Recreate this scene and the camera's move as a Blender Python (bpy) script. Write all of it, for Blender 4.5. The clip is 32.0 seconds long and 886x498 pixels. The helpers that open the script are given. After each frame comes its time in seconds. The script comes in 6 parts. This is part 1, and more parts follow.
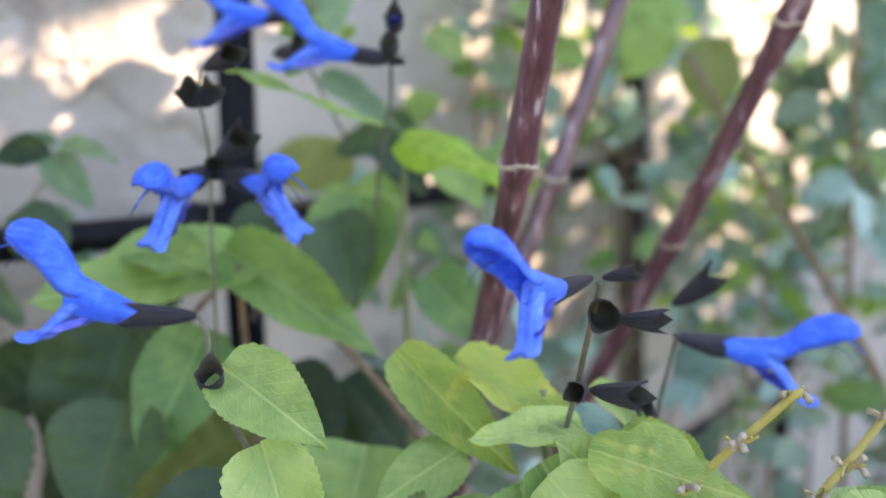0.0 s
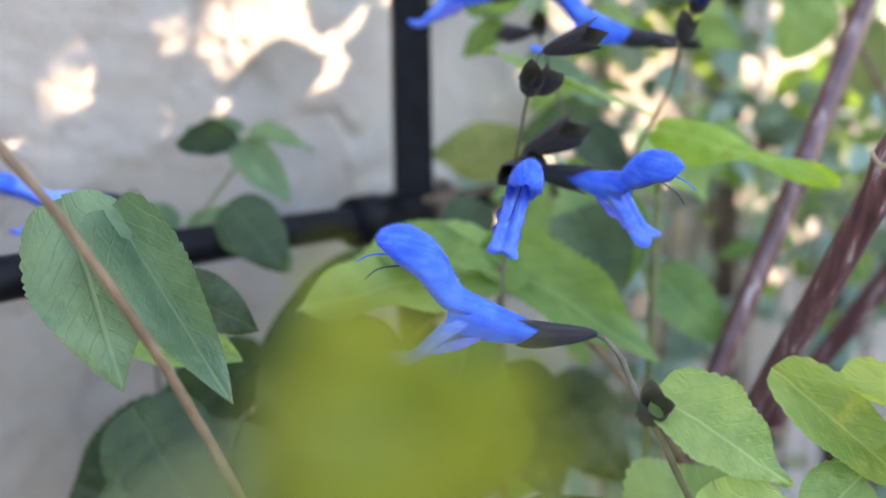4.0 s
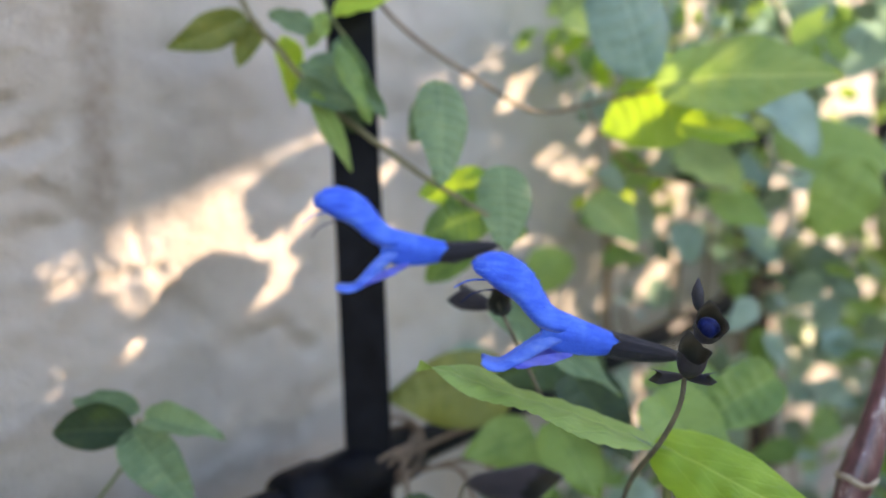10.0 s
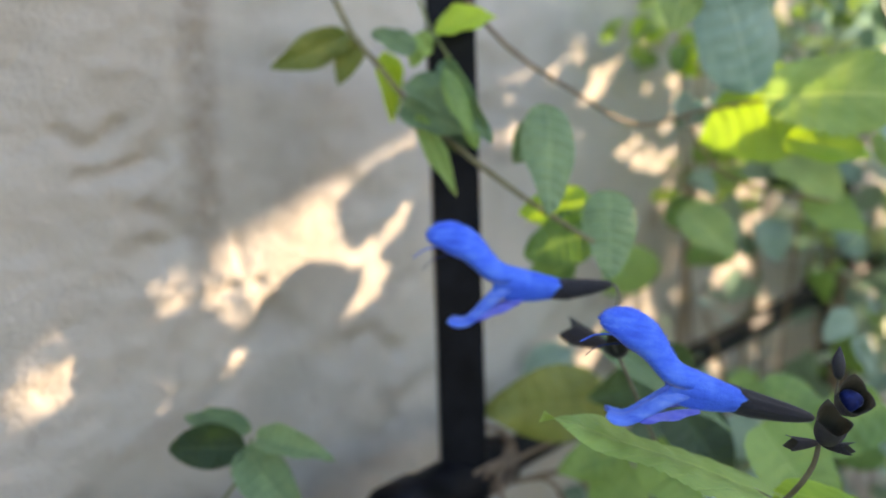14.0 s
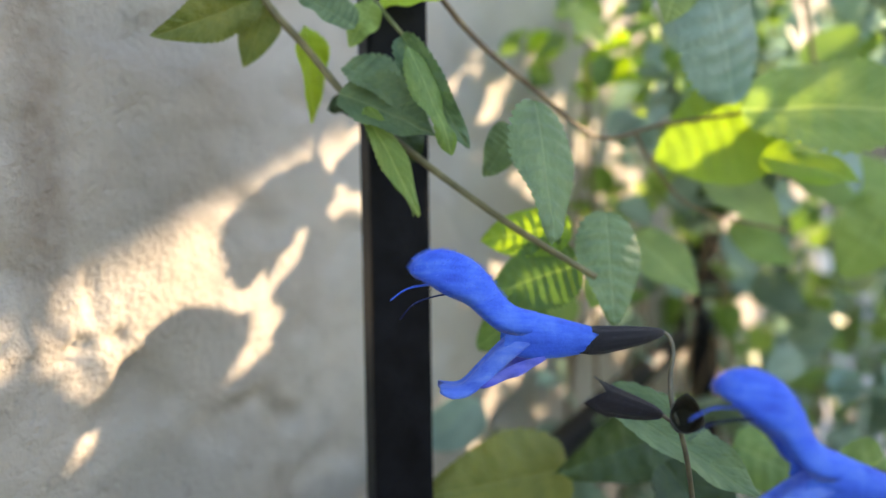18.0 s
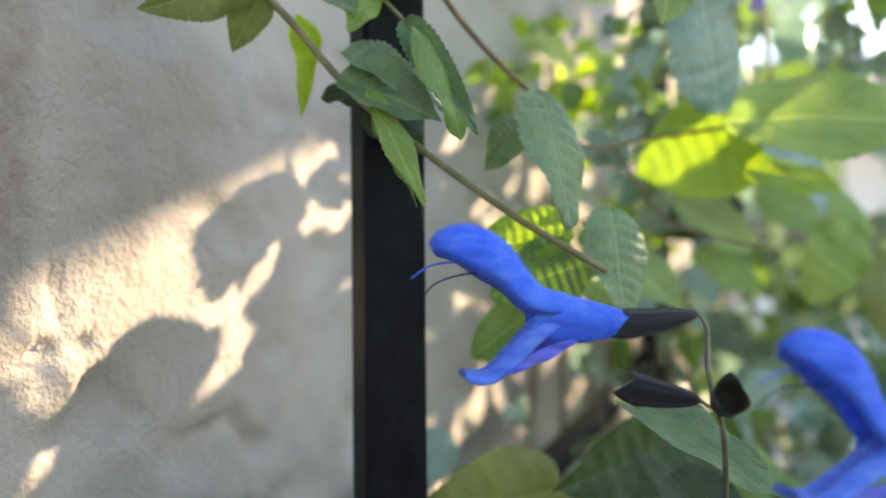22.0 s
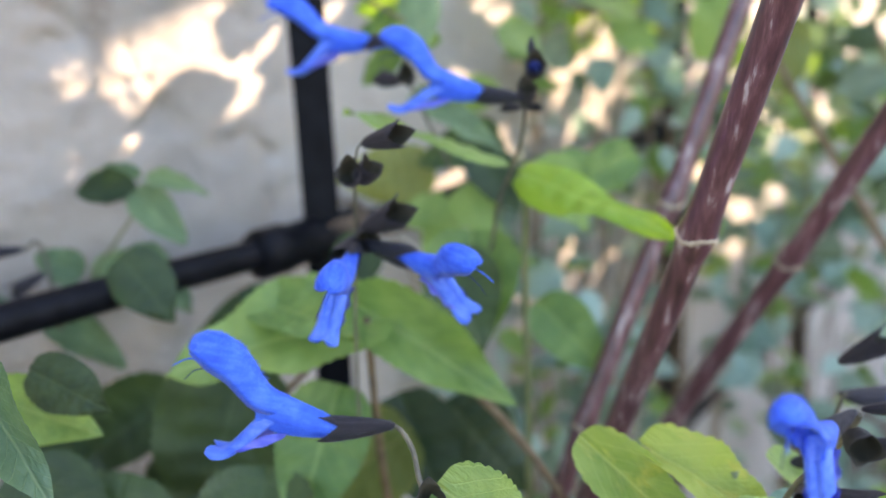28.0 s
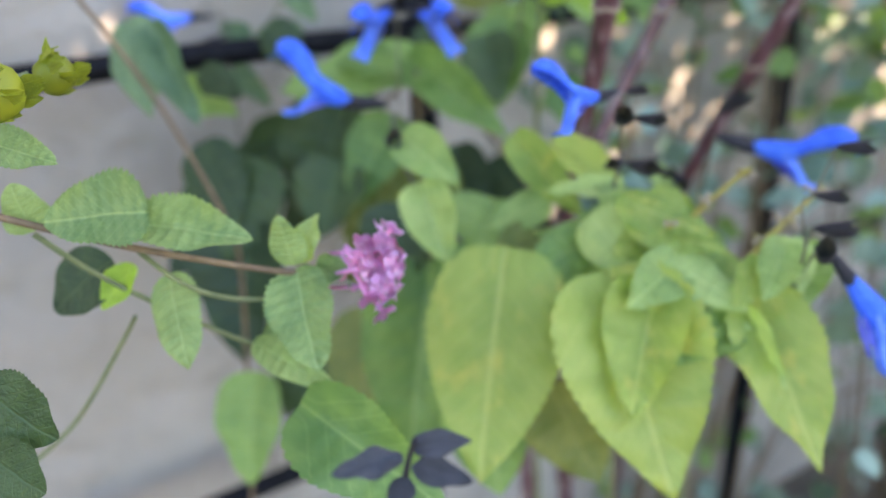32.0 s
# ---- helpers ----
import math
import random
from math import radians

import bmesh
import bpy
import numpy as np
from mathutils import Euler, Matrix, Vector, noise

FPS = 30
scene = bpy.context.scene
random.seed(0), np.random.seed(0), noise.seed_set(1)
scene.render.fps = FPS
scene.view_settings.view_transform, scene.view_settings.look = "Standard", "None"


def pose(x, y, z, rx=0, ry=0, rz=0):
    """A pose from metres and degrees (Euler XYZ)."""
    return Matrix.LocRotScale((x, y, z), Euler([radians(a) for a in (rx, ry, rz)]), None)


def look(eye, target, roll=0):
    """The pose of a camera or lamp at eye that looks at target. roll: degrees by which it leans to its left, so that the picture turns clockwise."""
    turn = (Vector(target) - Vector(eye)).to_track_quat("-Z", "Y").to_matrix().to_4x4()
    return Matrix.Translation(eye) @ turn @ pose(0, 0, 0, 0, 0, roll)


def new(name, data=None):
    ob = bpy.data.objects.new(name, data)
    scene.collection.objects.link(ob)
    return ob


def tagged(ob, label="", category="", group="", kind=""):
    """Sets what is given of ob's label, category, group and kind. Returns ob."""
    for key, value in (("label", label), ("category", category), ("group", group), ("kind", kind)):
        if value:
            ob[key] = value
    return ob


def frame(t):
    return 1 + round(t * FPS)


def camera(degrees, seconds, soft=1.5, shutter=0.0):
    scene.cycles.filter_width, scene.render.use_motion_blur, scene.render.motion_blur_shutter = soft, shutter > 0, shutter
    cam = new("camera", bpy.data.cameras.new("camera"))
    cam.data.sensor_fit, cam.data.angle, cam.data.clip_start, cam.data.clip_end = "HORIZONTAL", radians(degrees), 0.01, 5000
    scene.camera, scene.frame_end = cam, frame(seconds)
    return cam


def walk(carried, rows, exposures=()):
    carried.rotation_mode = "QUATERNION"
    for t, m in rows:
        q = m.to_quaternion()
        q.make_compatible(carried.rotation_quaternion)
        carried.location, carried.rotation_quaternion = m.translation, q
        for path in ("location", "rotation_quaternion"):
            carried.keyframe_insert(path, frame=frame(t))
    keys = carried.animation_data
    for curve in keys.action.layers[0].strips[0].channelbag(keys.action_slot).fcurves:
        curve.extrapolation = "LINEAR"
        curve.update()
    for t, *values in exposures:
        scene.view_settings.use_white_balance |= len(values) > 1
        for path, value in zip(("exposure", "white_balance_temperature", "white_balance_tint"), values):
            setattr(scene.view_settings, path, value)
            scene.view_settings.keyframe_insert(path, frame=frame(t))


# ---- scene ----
cam = camera(57.6, 32.0)
METRES, EYE, TILT, LEAN, TURN = 1.0, 0.8, -6.0, 1.0, 0.0
ROWS = [
    (0.0, 0.0, 0.0, 0.0, 0.0, -0.0, 0.0),
    (0.5, -0.0072, -0.0023, 0.0015, 0.91, -0.67, 0.47),
    (1.0, -0.0232, -0.004, 0.002, 1.33, -1.24, 0.8),
    (1.5, -0.045, 0.001, -0.0, 0.87, -1.51, 0.86),
    (2.0, -0.0671, 0.0073, -0.0022, -0.13, -1.71, 0.85),
    (2.5, -0.0896, 0.0076, 0.0012, -1.16, -1.77, 0.67),
    (3.0, -0.1103, 0.0142, -0.0005, -1.84, -1.87, 0.23),
    (3.5, -0.1178, 0.0202, 0.0032, -1.99, -1.67, 0.04),
    (5.5, -0.1192, 0.0622, 0.0237, -2.16, 0.12, 0.41),
    (6.0, -0.1094, 0.0685, 0.0317, -2.65, 1.2, 2.33),
    (6.5, -0.1009, 0.073, 0.0371, -2.99, 1.62, 4.11),
    (7.0, -0.097, 0.0771, 0.0451, -2.86, 1.66, 4.27),
    (7.5, -0.0943, 0.083, 0.0528, -2.3, 1.63, 3.51),
    (8.0, -0.0864, 0.0933, 0.0594, -1.74, 1.43, 2.66),
    (8.5, -0.092, 0.1052, 0.0713, -1.44, 1.32, 1.91),
    (9.0, -0.0921, 0.1143, 0.0778, -0.84, 1.69, 1.41),
    (9.5, -0.0892, 0.1163, 0.0899, -0.37, 1.94, 1.19),
    (10.0, -0.0846, 0.1102, 0.1001, -0.07, 2.45, 1.11),
    (10.5, -0.0715, 0.1003, 0.1033, 0.09, 2.46, 1.19),
    (11.0, -0.0667, 0.0932, 0.0983, 0.73, 1.09, 1.1),
    (11.5, -0.0631, 0.0892, 0.1009, 1.41, -0.4, 1.21),
    (12.0, -0.0711, 0.0951, 0.1052, 1.83, -0.92, 1.25),
    (12.5, -0.0849, 0.1116, 0.1075, 2.46, -1.16, 1.22),
    (13.0, -0.0904, 0.118, 0.1146, 2.94, -1.14, 1.22),
    (13.5, -0.0971, 0.1166, 0.121, 3.26, -0.93, 1.17),
    (14.0, -0.1067, 0.1093, 0.1284, 3.26, -0.78, 0.5),
    (14.5, -0.1071, 0.0952, 0.1339, 3.3, -0.82, -0.35),
    (16.5, -0.1333, 0.153, 0.1327, -0.63, -0.52, -0.38),
    (17.0, -0.1341, 0.1669, 0.136, -4.09, -0.05, 0.18),
    (17.5, -0.1437, 0.1796, 0.133, -7.66, 0.64, 0.77),
    (18.0, -0.1576, 0.1924, 0.1282, -10.9, 1.71, 0.9),
    (18.5, -0.1646, 0.1965, 0.1265, -12.56, 3.01, 1.18),
    (19.0, -0.1718, 0.204, 0.1226, -13.3, 4.0, 1.2),
    (19.5, -0.1737, 0.209, 0.1173, -13.76, 4.68, 1.26),
    (20.0, -0.1742, 0.2109, 0.115, -14.63, 5.26, 1.39),
    (20.5, -0.1719, 0.2135, 0.1113, -15.3, 5.83, 1.51),
    (21.0, -0.1721, 0.2122, 0.1072, -15.79, 6.06, 1.61),
    (21.5, -0.175, 0.2149, 0.1055, -16.17, 5.99, 1.66),
    (22.0, -0.177, 0.2126, 0.1084, -16.19, 6.24, 1.18),
    (22.5, -0.1779, 0.2129, 0.1077, -15.69, 6.84, 0.63),
    (23.0, -0.1732, 0.2004, 0.1085, -15.19, 6.89, 0.53),
    (23.5, -0.1645, 0.1883, 0.1082, -15.26, 6.75, 0.79),
    (24.0, -0.1563, 0.1771, 0.1011, -15.45, 6.08, 1.11),
    (24.5, -0.1492, 0.162, 0.0899, -15.16, 4.36, 1.35),
    (25.0, -0.1333, 0.1414, 0.0954, -14.45, 2.59, 1.88),
    (25.5, -0.116, 0.1149, 0.0954, -12.9, 1.18, 2.48),
    (27.5, -0.0662, 0.0358, 0.0654, -4.66, -3.91, 2.6),
    (28.0, -0.0618, 0.013, 0.0507, -1.59, -5.38, 2.02),
    (28.5, -0.0513, -0.0086, 0.0426, 1.22, -6.65, 1.48),
    (29.0, -0.0381, -0.033, 0.0419, 2.79, -7.44, 0.83),
    (29.5, -0.0252, -0.0553, 0.0373, 3.9, -8.53, 0.33),
    (30.0, -0.0147, -0.0652, 0.0349, 4.64, -9.33, 0.47),
    (30.5, -0.0037, -0.0872, 0.0352, 6.0, -10.58, 0.29),
    (31.0, 0.0096, -0.1042, 0.0307, 8.44, -11.8, -0.59),
    (31.5, 0.0277, -0.1165, 0.0224, 11.08, -12.85, -1.4),
    (32.0, 0.0416, -0.1336, 0.0082, 13.31, -14.19, -1.84),
]
EXPOSURES = [(0.0, 2.58, 6850, 22), (3.0, 2.68, 6850, 22), (6.0, 2.58, 7100, 20), (8.0, 2.52, 7150, 21), (9.0, 2.38, 7200, 21), (10.0, 2.22, 7250, 21), (11.0, 2.08, 7350, 18), (12.0, 2.20, 7450, 18), (13.0, 2.16, 7500, 17), (19.0, 2.08, 7500, 14), (24.0, 2.08, 7350, 15), (28.0, 2.60, 7000, 21), (29.0, 2.64, 6950, 22), (32.0, 2.52, 6800, 19)]
walk(cam, [(t, pose(0, 0, EYE, TILT, LEAN, TURN) @ pose(METRES * x, METRES * y, METRES * z, 90 + pitch, roll, yaw)) for t, x, y, z, yaw, pitch, roll in ROWS], EXPOSURES)
cam.data.dof.use_dof = True
cam.data.dof.focus_distance = 0.205
cam.data.dof.aperture_fstop = 6.3

# ---- light ----
SUN = Vector((0.881, 0.289, 0.375)).normalized()      # towards the low evening sun
world = bpy.data.worlds.new("evening_sky")
scene.world = world
world.use_nodes = True
wn = world.node_tree.nodes
sky = wn.new("ShaderNodeTexSky")
sky.sky_type, sky.sun_disc = "NISHITA", False
sky.sun_elevation, sky.sun_rotation = math.asin(SUN.z), math.atan2(SUN.x, SUN.y)
sky.dust_density = 0.6
sky.ozone_density = 2.0
world.node_tree.links.new(sky.outputs[0], wn["Background"].inputs[0])
wn["Background"].inputs[1].default_value = 0.15
sun_data = bpy.data.lights.new("sun", "SUN")
sun_data.energy, sun_data.angle, sun_data.color = 4.0, radians(0.5), (1.0, 0.82, 0.60)
new("sun", sun_data).matrix_world = look(SUN * 5, (0, 0, 0))


# ---- materials ----
def shader(name, rough=0.6):
    m = bpy.data.materials.new(name)
    m.use_nodes = True
    nt = m.node_tree
    b = nt.nodes["Principled BSDF"]
    b.inputs["Roughness"].default_value = rough
    return m, nt, b


def node(nt, kind, ins=None, **props):
    n = nt.nodes.new("ShaderNode" + kind)
    for k, v in props.items():
        if k == "op":
            n.operation = v
        elif k == "blend":
            n.blend_type = v
        elif k == "dtype":
            n.data_type = v
    for k, v in (ins or {}).items():
        if hasattr(v, "is_output"):
            nt.links.new(v, n.inputs[k])
        else:
            n.inputs[k].default_value = v
    return n


def ramp(nt, fac, stops):
    r = nt.nodes.new("ShaderNodeValToRGB")
    nt.links.new(fac, r.inputs[0])
    el = r.color_ramp.elements
    while len(el) < len(stops):
        el.new(0.5)
    for e, (p, c) in zip(el, stops):
        e.position, e.color = p, (*c, 1)
    return r.outputs[0]


def noise_tex(nt, scale, detail=4.0, rough=0.55, vec=None):
    n = node(nt, "TexNoise", {"Scale": scale, "Detail": detail, "Roughness": rough})
    if vec is None:
        vec = nt.nodes.new("ShaderNodeTexCoord").outputs["Object"]
    nt.links.new(vec, n.inputs["Vector"])
    return n.outputs["Fac"]


def bump(nt, bsdf, height, strength, distance):
    b = node(nt, "Bump", {"Height": height, "Strength": strength, "Distance": distance})
    nt.links.new(b.outputs[0], bsdf.inputs["Normal"])
    return b


def simple(name, dark, light, scale, rough=0.6, relief=0.3, depth=0.001, metal=0.0, fine=8.0):
    m, nt, b = shader(name, rough)
    f = noise_tex(nt, scale)
    nt.links.new(ramp(nt, f, [(0.3, dark), (0.7, light)]), b.inputs["Base Color"])
    bump(nt, b, noise_tex(nt, scale * fine), relief, depth)
    b.inputs["Metallic"].default_value = metal
    return m


def leaf_material(name, dark, light, vein, translucent, spots=None, rough=0.5, veins=7.0, mark=0.34, relief=0.6, glow=(1.6, 1.75, 0.85)):
    m, nt, b = shader(name, rough)
    uv = nt.nodes.new("ShaderNodeUVMap")
    sep = node(nt, "SeparateXYZ", {0: uv.outputs[0]})
    u = node(nt, "Math", {0: node(nt, "Math", {0: sep.outputs[0], 1: 0.5}, op="SUBTRACT").outputs[0]}, op="ABSOLUTE").outputs[0]
    slant = node(nt, "Math", {0: u, 1: -0.75, 2: sep.outputs[1]}, op="MULTIPLY_ADD").outputs[0]
    wave = node(nt, "Math", {0: node(nt, "Math", {0: slant, 1: veins}, op="MULTIPLY").outputs[0]}, op="FRACT").outputs[0]
    side = node(nt, "Math", {0: node(nt, "Math", {0: wave, 1: 0.5}, op="SUBTRACT").outputs[0]}, op="ABSOLUTE").outputs[0]
    side = node(nt, "MapRange", {0: side, 1: 0.0, 2: 0.07, 3: 1.0, 4: 0.0}).outputs[0]
    mid = node(nt, "MapRange", {0: u, 1: 0.008, 2: 0.028, 3: 1.0, 4: 0.0}).outputs[0]
    lines = node(nt, "Math", {0: node(nt, "Math", {0: side, 1: 0.55}, op="MULTIPLY").outputs[0], 1: mid}, op="MAXIMUM").outputs[0]
    info = nt.nodes.new("ShaderNodeObjectInfo")
    off = node(nt, "Math", {0: info.outputs["Random"], 1: 37.0}, op="MULTIPLY").outputs[0]
    shift = node(nt, "VectorMath", {0: uv.outputs[0], 1: off}, op="ADD").outputs[0]
    n1 = noise_tex(nt, 3.0, 5.0, 0.6, shift)
    mix_r = node(nt, "Math", {0: n1, 1: node(nt, "Math", {0: info.outputs["Random"], 1: 0.5, 2: -0.25}, op="MULTIPLY_ADD").outputs[0]}, op="ADD").outputs[0]
    col = ramp(nt, mix_r, [(0.25, dark), (0.75, light)])
    if spots:
        col = node(nt, "Mix", {0: node(nt, "MapRange", {0: noise_tex(nt, 4.5, 3.0, 0.6, shift), 1: 0.56, 2: 0.72}).outputs[0], 6: col, 7: (*spots, 1)}, dtype="RGBA").outputs[2]
    col = node(nt, "Mix", {0: node(nt, "Math", {0: lines, 1: mark}, op="MULTIPLY").outputs[0], 6: col, 7: (*vein, 1)}, dtype="RGBA").outputs[2]
    nt.links.new(col, b.inputs["Base Color"])
    h = node(nt, "Math", {0: noise_tex(nt, 22.0, 3.0, 0.5, shift), 1: 0.6, 2: node(nt, "Math", {0: lines, 1: -0.35}, op="MULTIPLY").outputs[0]}, op="MULTIPLY_ADD").outputs[0]
    bp = bump(nt, b, h, relief, 0.0020)
    tr = node(nt, "BsdfTranslucent", {0: node(nt, "Mix", {0: 1.0, 6: col, 7: (*glow, 1)}, dtype="RGBA", blend="MULTIPLY").outputs[2]})
    nt.links.new(bp.outputs[0], tr.inputs["Normal"])
    ms = node(nt, "MixShader", {0: translucent, 1: b.outputs[0], 2: tr.outputs[0]})
    nt.links.new(ms.outputs[0], nt.nodes["Material Output"].inputs[0])
    return m


def petal_material(name, deep, mid, pale, scale=160.0, sheen=(0.55, 0.6, 1.0)):
    m, nt, b = shader(name, 0.62)
    co = nt.nodes.new("ShaderNodeTexCoord").outputs["Object"]
    st = node(nt, "VectorMath", {0: co, 1: (50.0, 620.0, 620.0)}, op="MULTIPLY").outputs[0]
    f = node(nt, "Math", {0: noise_tex(nt, 1.0, 3.0, 0.6, st), 1: 0.44, 2: node(nt, "Math", {0: noise_tex(nt, scale, 2.0), 1: 0.40}, op="MULTIPLY").outputs[0]}, op="MULTIPLY_ADD").outputs[0]
    hair = noise_tex(nt, 1100.0, 3.0, 0.65)
    f = node(nt, "Math", {0: hair, 1: 0.16, 2: f}, op="MULTIPLY_ADD").outputs[0]
    col = ramp(nt, f, [(0.36, deep), (0.5, mid), (0.66, pale)])
    nt.links.new(col, b.inputs["Base Color"])
    b.inputs["Sheen Weight"].default_value = 0.55
    b.inputs["Sheen Roughness"].default_value = 0.3
    b.inputs["Sheen Tint"].default_value = (*sheen, 1)
    b.inputs["Specular IOR Level"].default_value = 0.3
    bump(nt, b, hair, 0.7, 0.0004)
    tr = node(nt, "BsdfTranslucent", {0: col})
    ms = node(nt, "MixShader", {0: 0.3, 1: b.outputs[0], 2: tr.outputs[0]})
    nt.links.new(ms.outputs[0], nt.nodes["Material Output"].inputs[0])
    return m


LEAF_GREEN = leaf_material("salvia_leaf_green", (0.105, 0.200, 0.050), (0.250, 0.370, 0.092), (0.400, 0.500, 0.165), 0.28, relief=0.4)
# darker green leaf, with the deep shade inside the bush put into its colour
LEAF_SHADED = leaf_material("salvia_leaf_shaded", (0.021, 0.047, 0.016), (0.058, 0.100, 0.030), (0.100, 0.150, 0.058), 0.22)
LEAF_BRIGHT = leaf_material("salvia_leaf_bright", (0.237, 0.396, 0.036), (0.413, 0.600, 0.072), (0.562, 0.696, 0.168), 0.40, relief=0.35, glow=(1.9, 1.8, 0.55))
# yellow-green that carries the sun shining through the leaf in its colour
LEAF_SUNLIT = leaf_material("sunlit_lime_leaf", (0.165, 0.285, 0.028), (0.300, 0.440, 0.055), (0.410, 0.540, 0.120), 0.33, mark=0.14, relief=0.25, glow=(1.7, 1.8, 0.55))
LEAF_YELLOW = leaf_material("salvia_leaf_yellowing", (0.190, 0.290, 0.048), (0.365, 0.435, 0.095), (0.540, 0.570, 0.180), 0.32, (0.470, 0.460, 0.095), veins=8.0, mark=0.5)
LEAF_PALE = leaf_material("salvia_leaf_pale", (0.205, 0.315, 0.085), (0.420, 0.525, 0.170), (0.580, 0.660, 0.270), 0.32, veins=8.0, mark=0.45)
LEAF_BLUE = leaf_material("bush_leaf_bluish", (0.170, 0.275, 0.215), (0.360, 0.490, 0.410), (0.46, 0.58, 0.48), 0.22, rough=0.36, mark=0.16, relief=0.35, glow=(1.2, 1.4, 1.25))
LEAF_FAR = leaf_material("bush_leaf_dull", (0.105, 0.165, 0.105), (0.240, 0.320, 0.215), (0.32, 0.40, 0.28), 0.18, rough=0.36, glow=(1.3, 1.5, 1.0))
LEAF_LANTANA = leaf_material("lantana_leaf", (0.155, 0.245, 0.080), (0.325, 0.430, 0.145), (0.440, 0.545, 0.225), 0.28, veins=9.0, mark=0.45, relief=0.6)
LEAF_OLIVE = leaf_material("olive_leaf", (0.123, 0.158, 0.030), (0.248, 0.255, 0.058), (0.297, 0.300, 0.099), 0.28)
LEAF_BUD = leaf_material("young_bud_green", (0.195, 0.225, 0.013), (0.345, 0.370, 0.028), (0.48, 0.51, 0.08), 0.35)
LEAF_SAGE = leaf_material("sage_leaf", (0.090, 0.160, 0.078), (0.200, 0.295, 0.140), (0.30, 0.39, 0.20), 0.22, veins=10.0)
LEAF_SHOOT = leaf_material("blackish_leaf", (0.020, 0.024, 0.034), (0.050, 0.055, 0.070), (0.08, 0.085, 0.10), 0.06)
PETAL = petal_material("salvia_petal", (0.036, 0.125, 0.76), (0.056, 0.195, 0.91), (0.12, 0.31, 0.97))
PETAL_PALE = petal_material("salvia_lower_lip", (0.070, 0.18, 0.82), (0.13, 0.29, 0.95), (0.27, 0.44, 0.98))
LEAF_VIOLET = petal_material("violet_petal", (0.22, 0.10, 0.52), (0.36, 0.20, 0.72), (0.52, 0.36, 0.84))
PETAL_WING = petal_material("salvia_wing", (0.10, 0.12, 0.62), (0.19, 0.23, 0.80), (0.32, 0.36, 0.90))
PETAL_DEEP = petal_material("salvia_bud", (0.004, 0.008, 0.05), (0.008, 0.018, 0.12), (0.02, 0.045, 0.25))
PINK = petal_material("lantana_petal", (0.94, 0.48, 0.80), (0.96, 0.60, 0.88), (0.96, 0.72, 0.93), sheen=(1.0, 0.8, 1.0))
PINK_DEEP = petal_material("lantana_tube", (0.94, 0.34, 0.64), (0.95, 0.45, 0.74), (0.94, 0.55, 0.84), sheen=(1.0, 0.8, 1.0))
CALYX = simple("dark_calyx", (0.004, 0.005, 0.009), (0.018, 0.018, 0.028), 420.0, 0.42, 0.7, 0.0005)
CALYX_DRY = simple("dry_calyx", (0.006, 0.005, 0.007), (0.026, 0.020, 0.026), 380.0, 0.48, 0.7, 0.0005)
DOWN = simple("pale_down", (0.07, 0.065, 0.09), (0.14, 0.13, 0.17), 300.0, 0.8, 0.1, 0.0001)
CALYX_INSIDE = simple("calyx_inside", (0.014, 0.013, 0.008), (0.050, 0.044, 0.022), 300.0, 0.6, 0.5, 0.0005)
for mat in (CALYX, CALYX_DRY):
    b = mat.node_tree.nodes["Principled BSDF"]
    b.inputs["Sheen Weight"].default_value = 0.05
    b.inputs["Sheen Roughness"].default_value = 0.35
    b.inputs["Sheen Tint"].default_value = (0.62, 0.66, 0.85, 1)
STEM = simple("green_stem", (0.10, 0.13, 0.045), (0.20, 0.22, 0.09), 120.0, 0.6, 0.3, 0.0004)
STEM_DARK = simple("purplish_stem", (0.075, 0.072, 0.048), (0.190, 0.170, 0.110), 160.0, 0.6, 0.3, 0.0004)
STEM_DRY = simple("dry_husk", (0.26, 0.20, 0.13), (0.50, 0.42, 0.31), 300.0, 0.8, 0.5, 0.0004)
STEM_YELLOW = simple("yellow_stem", (0.28, 0.235, 0.055), (0.46, 0.39, 0.10), 110.0, 0.55, 0.3, 0.0004)
STEM_OLIVE = simple("olive_stem", (0.13, 0.115, 0.050), (0.24, 0.21, 0.10), 140.0, 0.6, 0.4, 0.0004)
STEM_BROWN = simple("brown_twig", (0.12, 0.075, 0.040), (0.24, 0.165, 0.09), 140.0, 0.65, 0.4, 0.0004)
TWINE = simple("jute_twine", (0.15, 0.10, 0.065), (0.29, 0.21, 0.15), 500.0, 0.9, 0.8, 0.0008)
BLACK = simple("black_painted_steel", (0.0020, 0.0023, 0.0034), (0.0085, 0.0092, 0.0125), 90.0, 0.45, 0.5, 0.0005)
BLACK.node_tree.nodes["Principled BSDF"].inputs["Specular IOR Level"].default_value = 0.11
SOIL = simple("dry_soil", (0.075, 0.06, 0.043), (0.19, 0.16, 0.12), 9.0, 0.95, 0.9, 0.012)
PAVE = simple("pale_paving", (0.33, 0.30, 0.26), (0.52, 0.48, 0.42), 3.0, 0.85, 0.4, 0.004)
ROOF = simple("red_roof", (0.22, 0.14, 0.14), (0.34, 0.23, 0.23), 5.0, 0.8, 0.4, 0.004)
PALE_WALL = simple("pale_house_paint", (0.60, 0.57, 0.52), (0.76, 0.73, 0.68), 1.2, 0.85, 0.3, 0.002)
GLASS_DARK = simple("dark_window_glass", (0.02, 0.025, 0.03), (0.04, 0.045, 0.05), 2.0, 0.08, 0.0, 0.001)


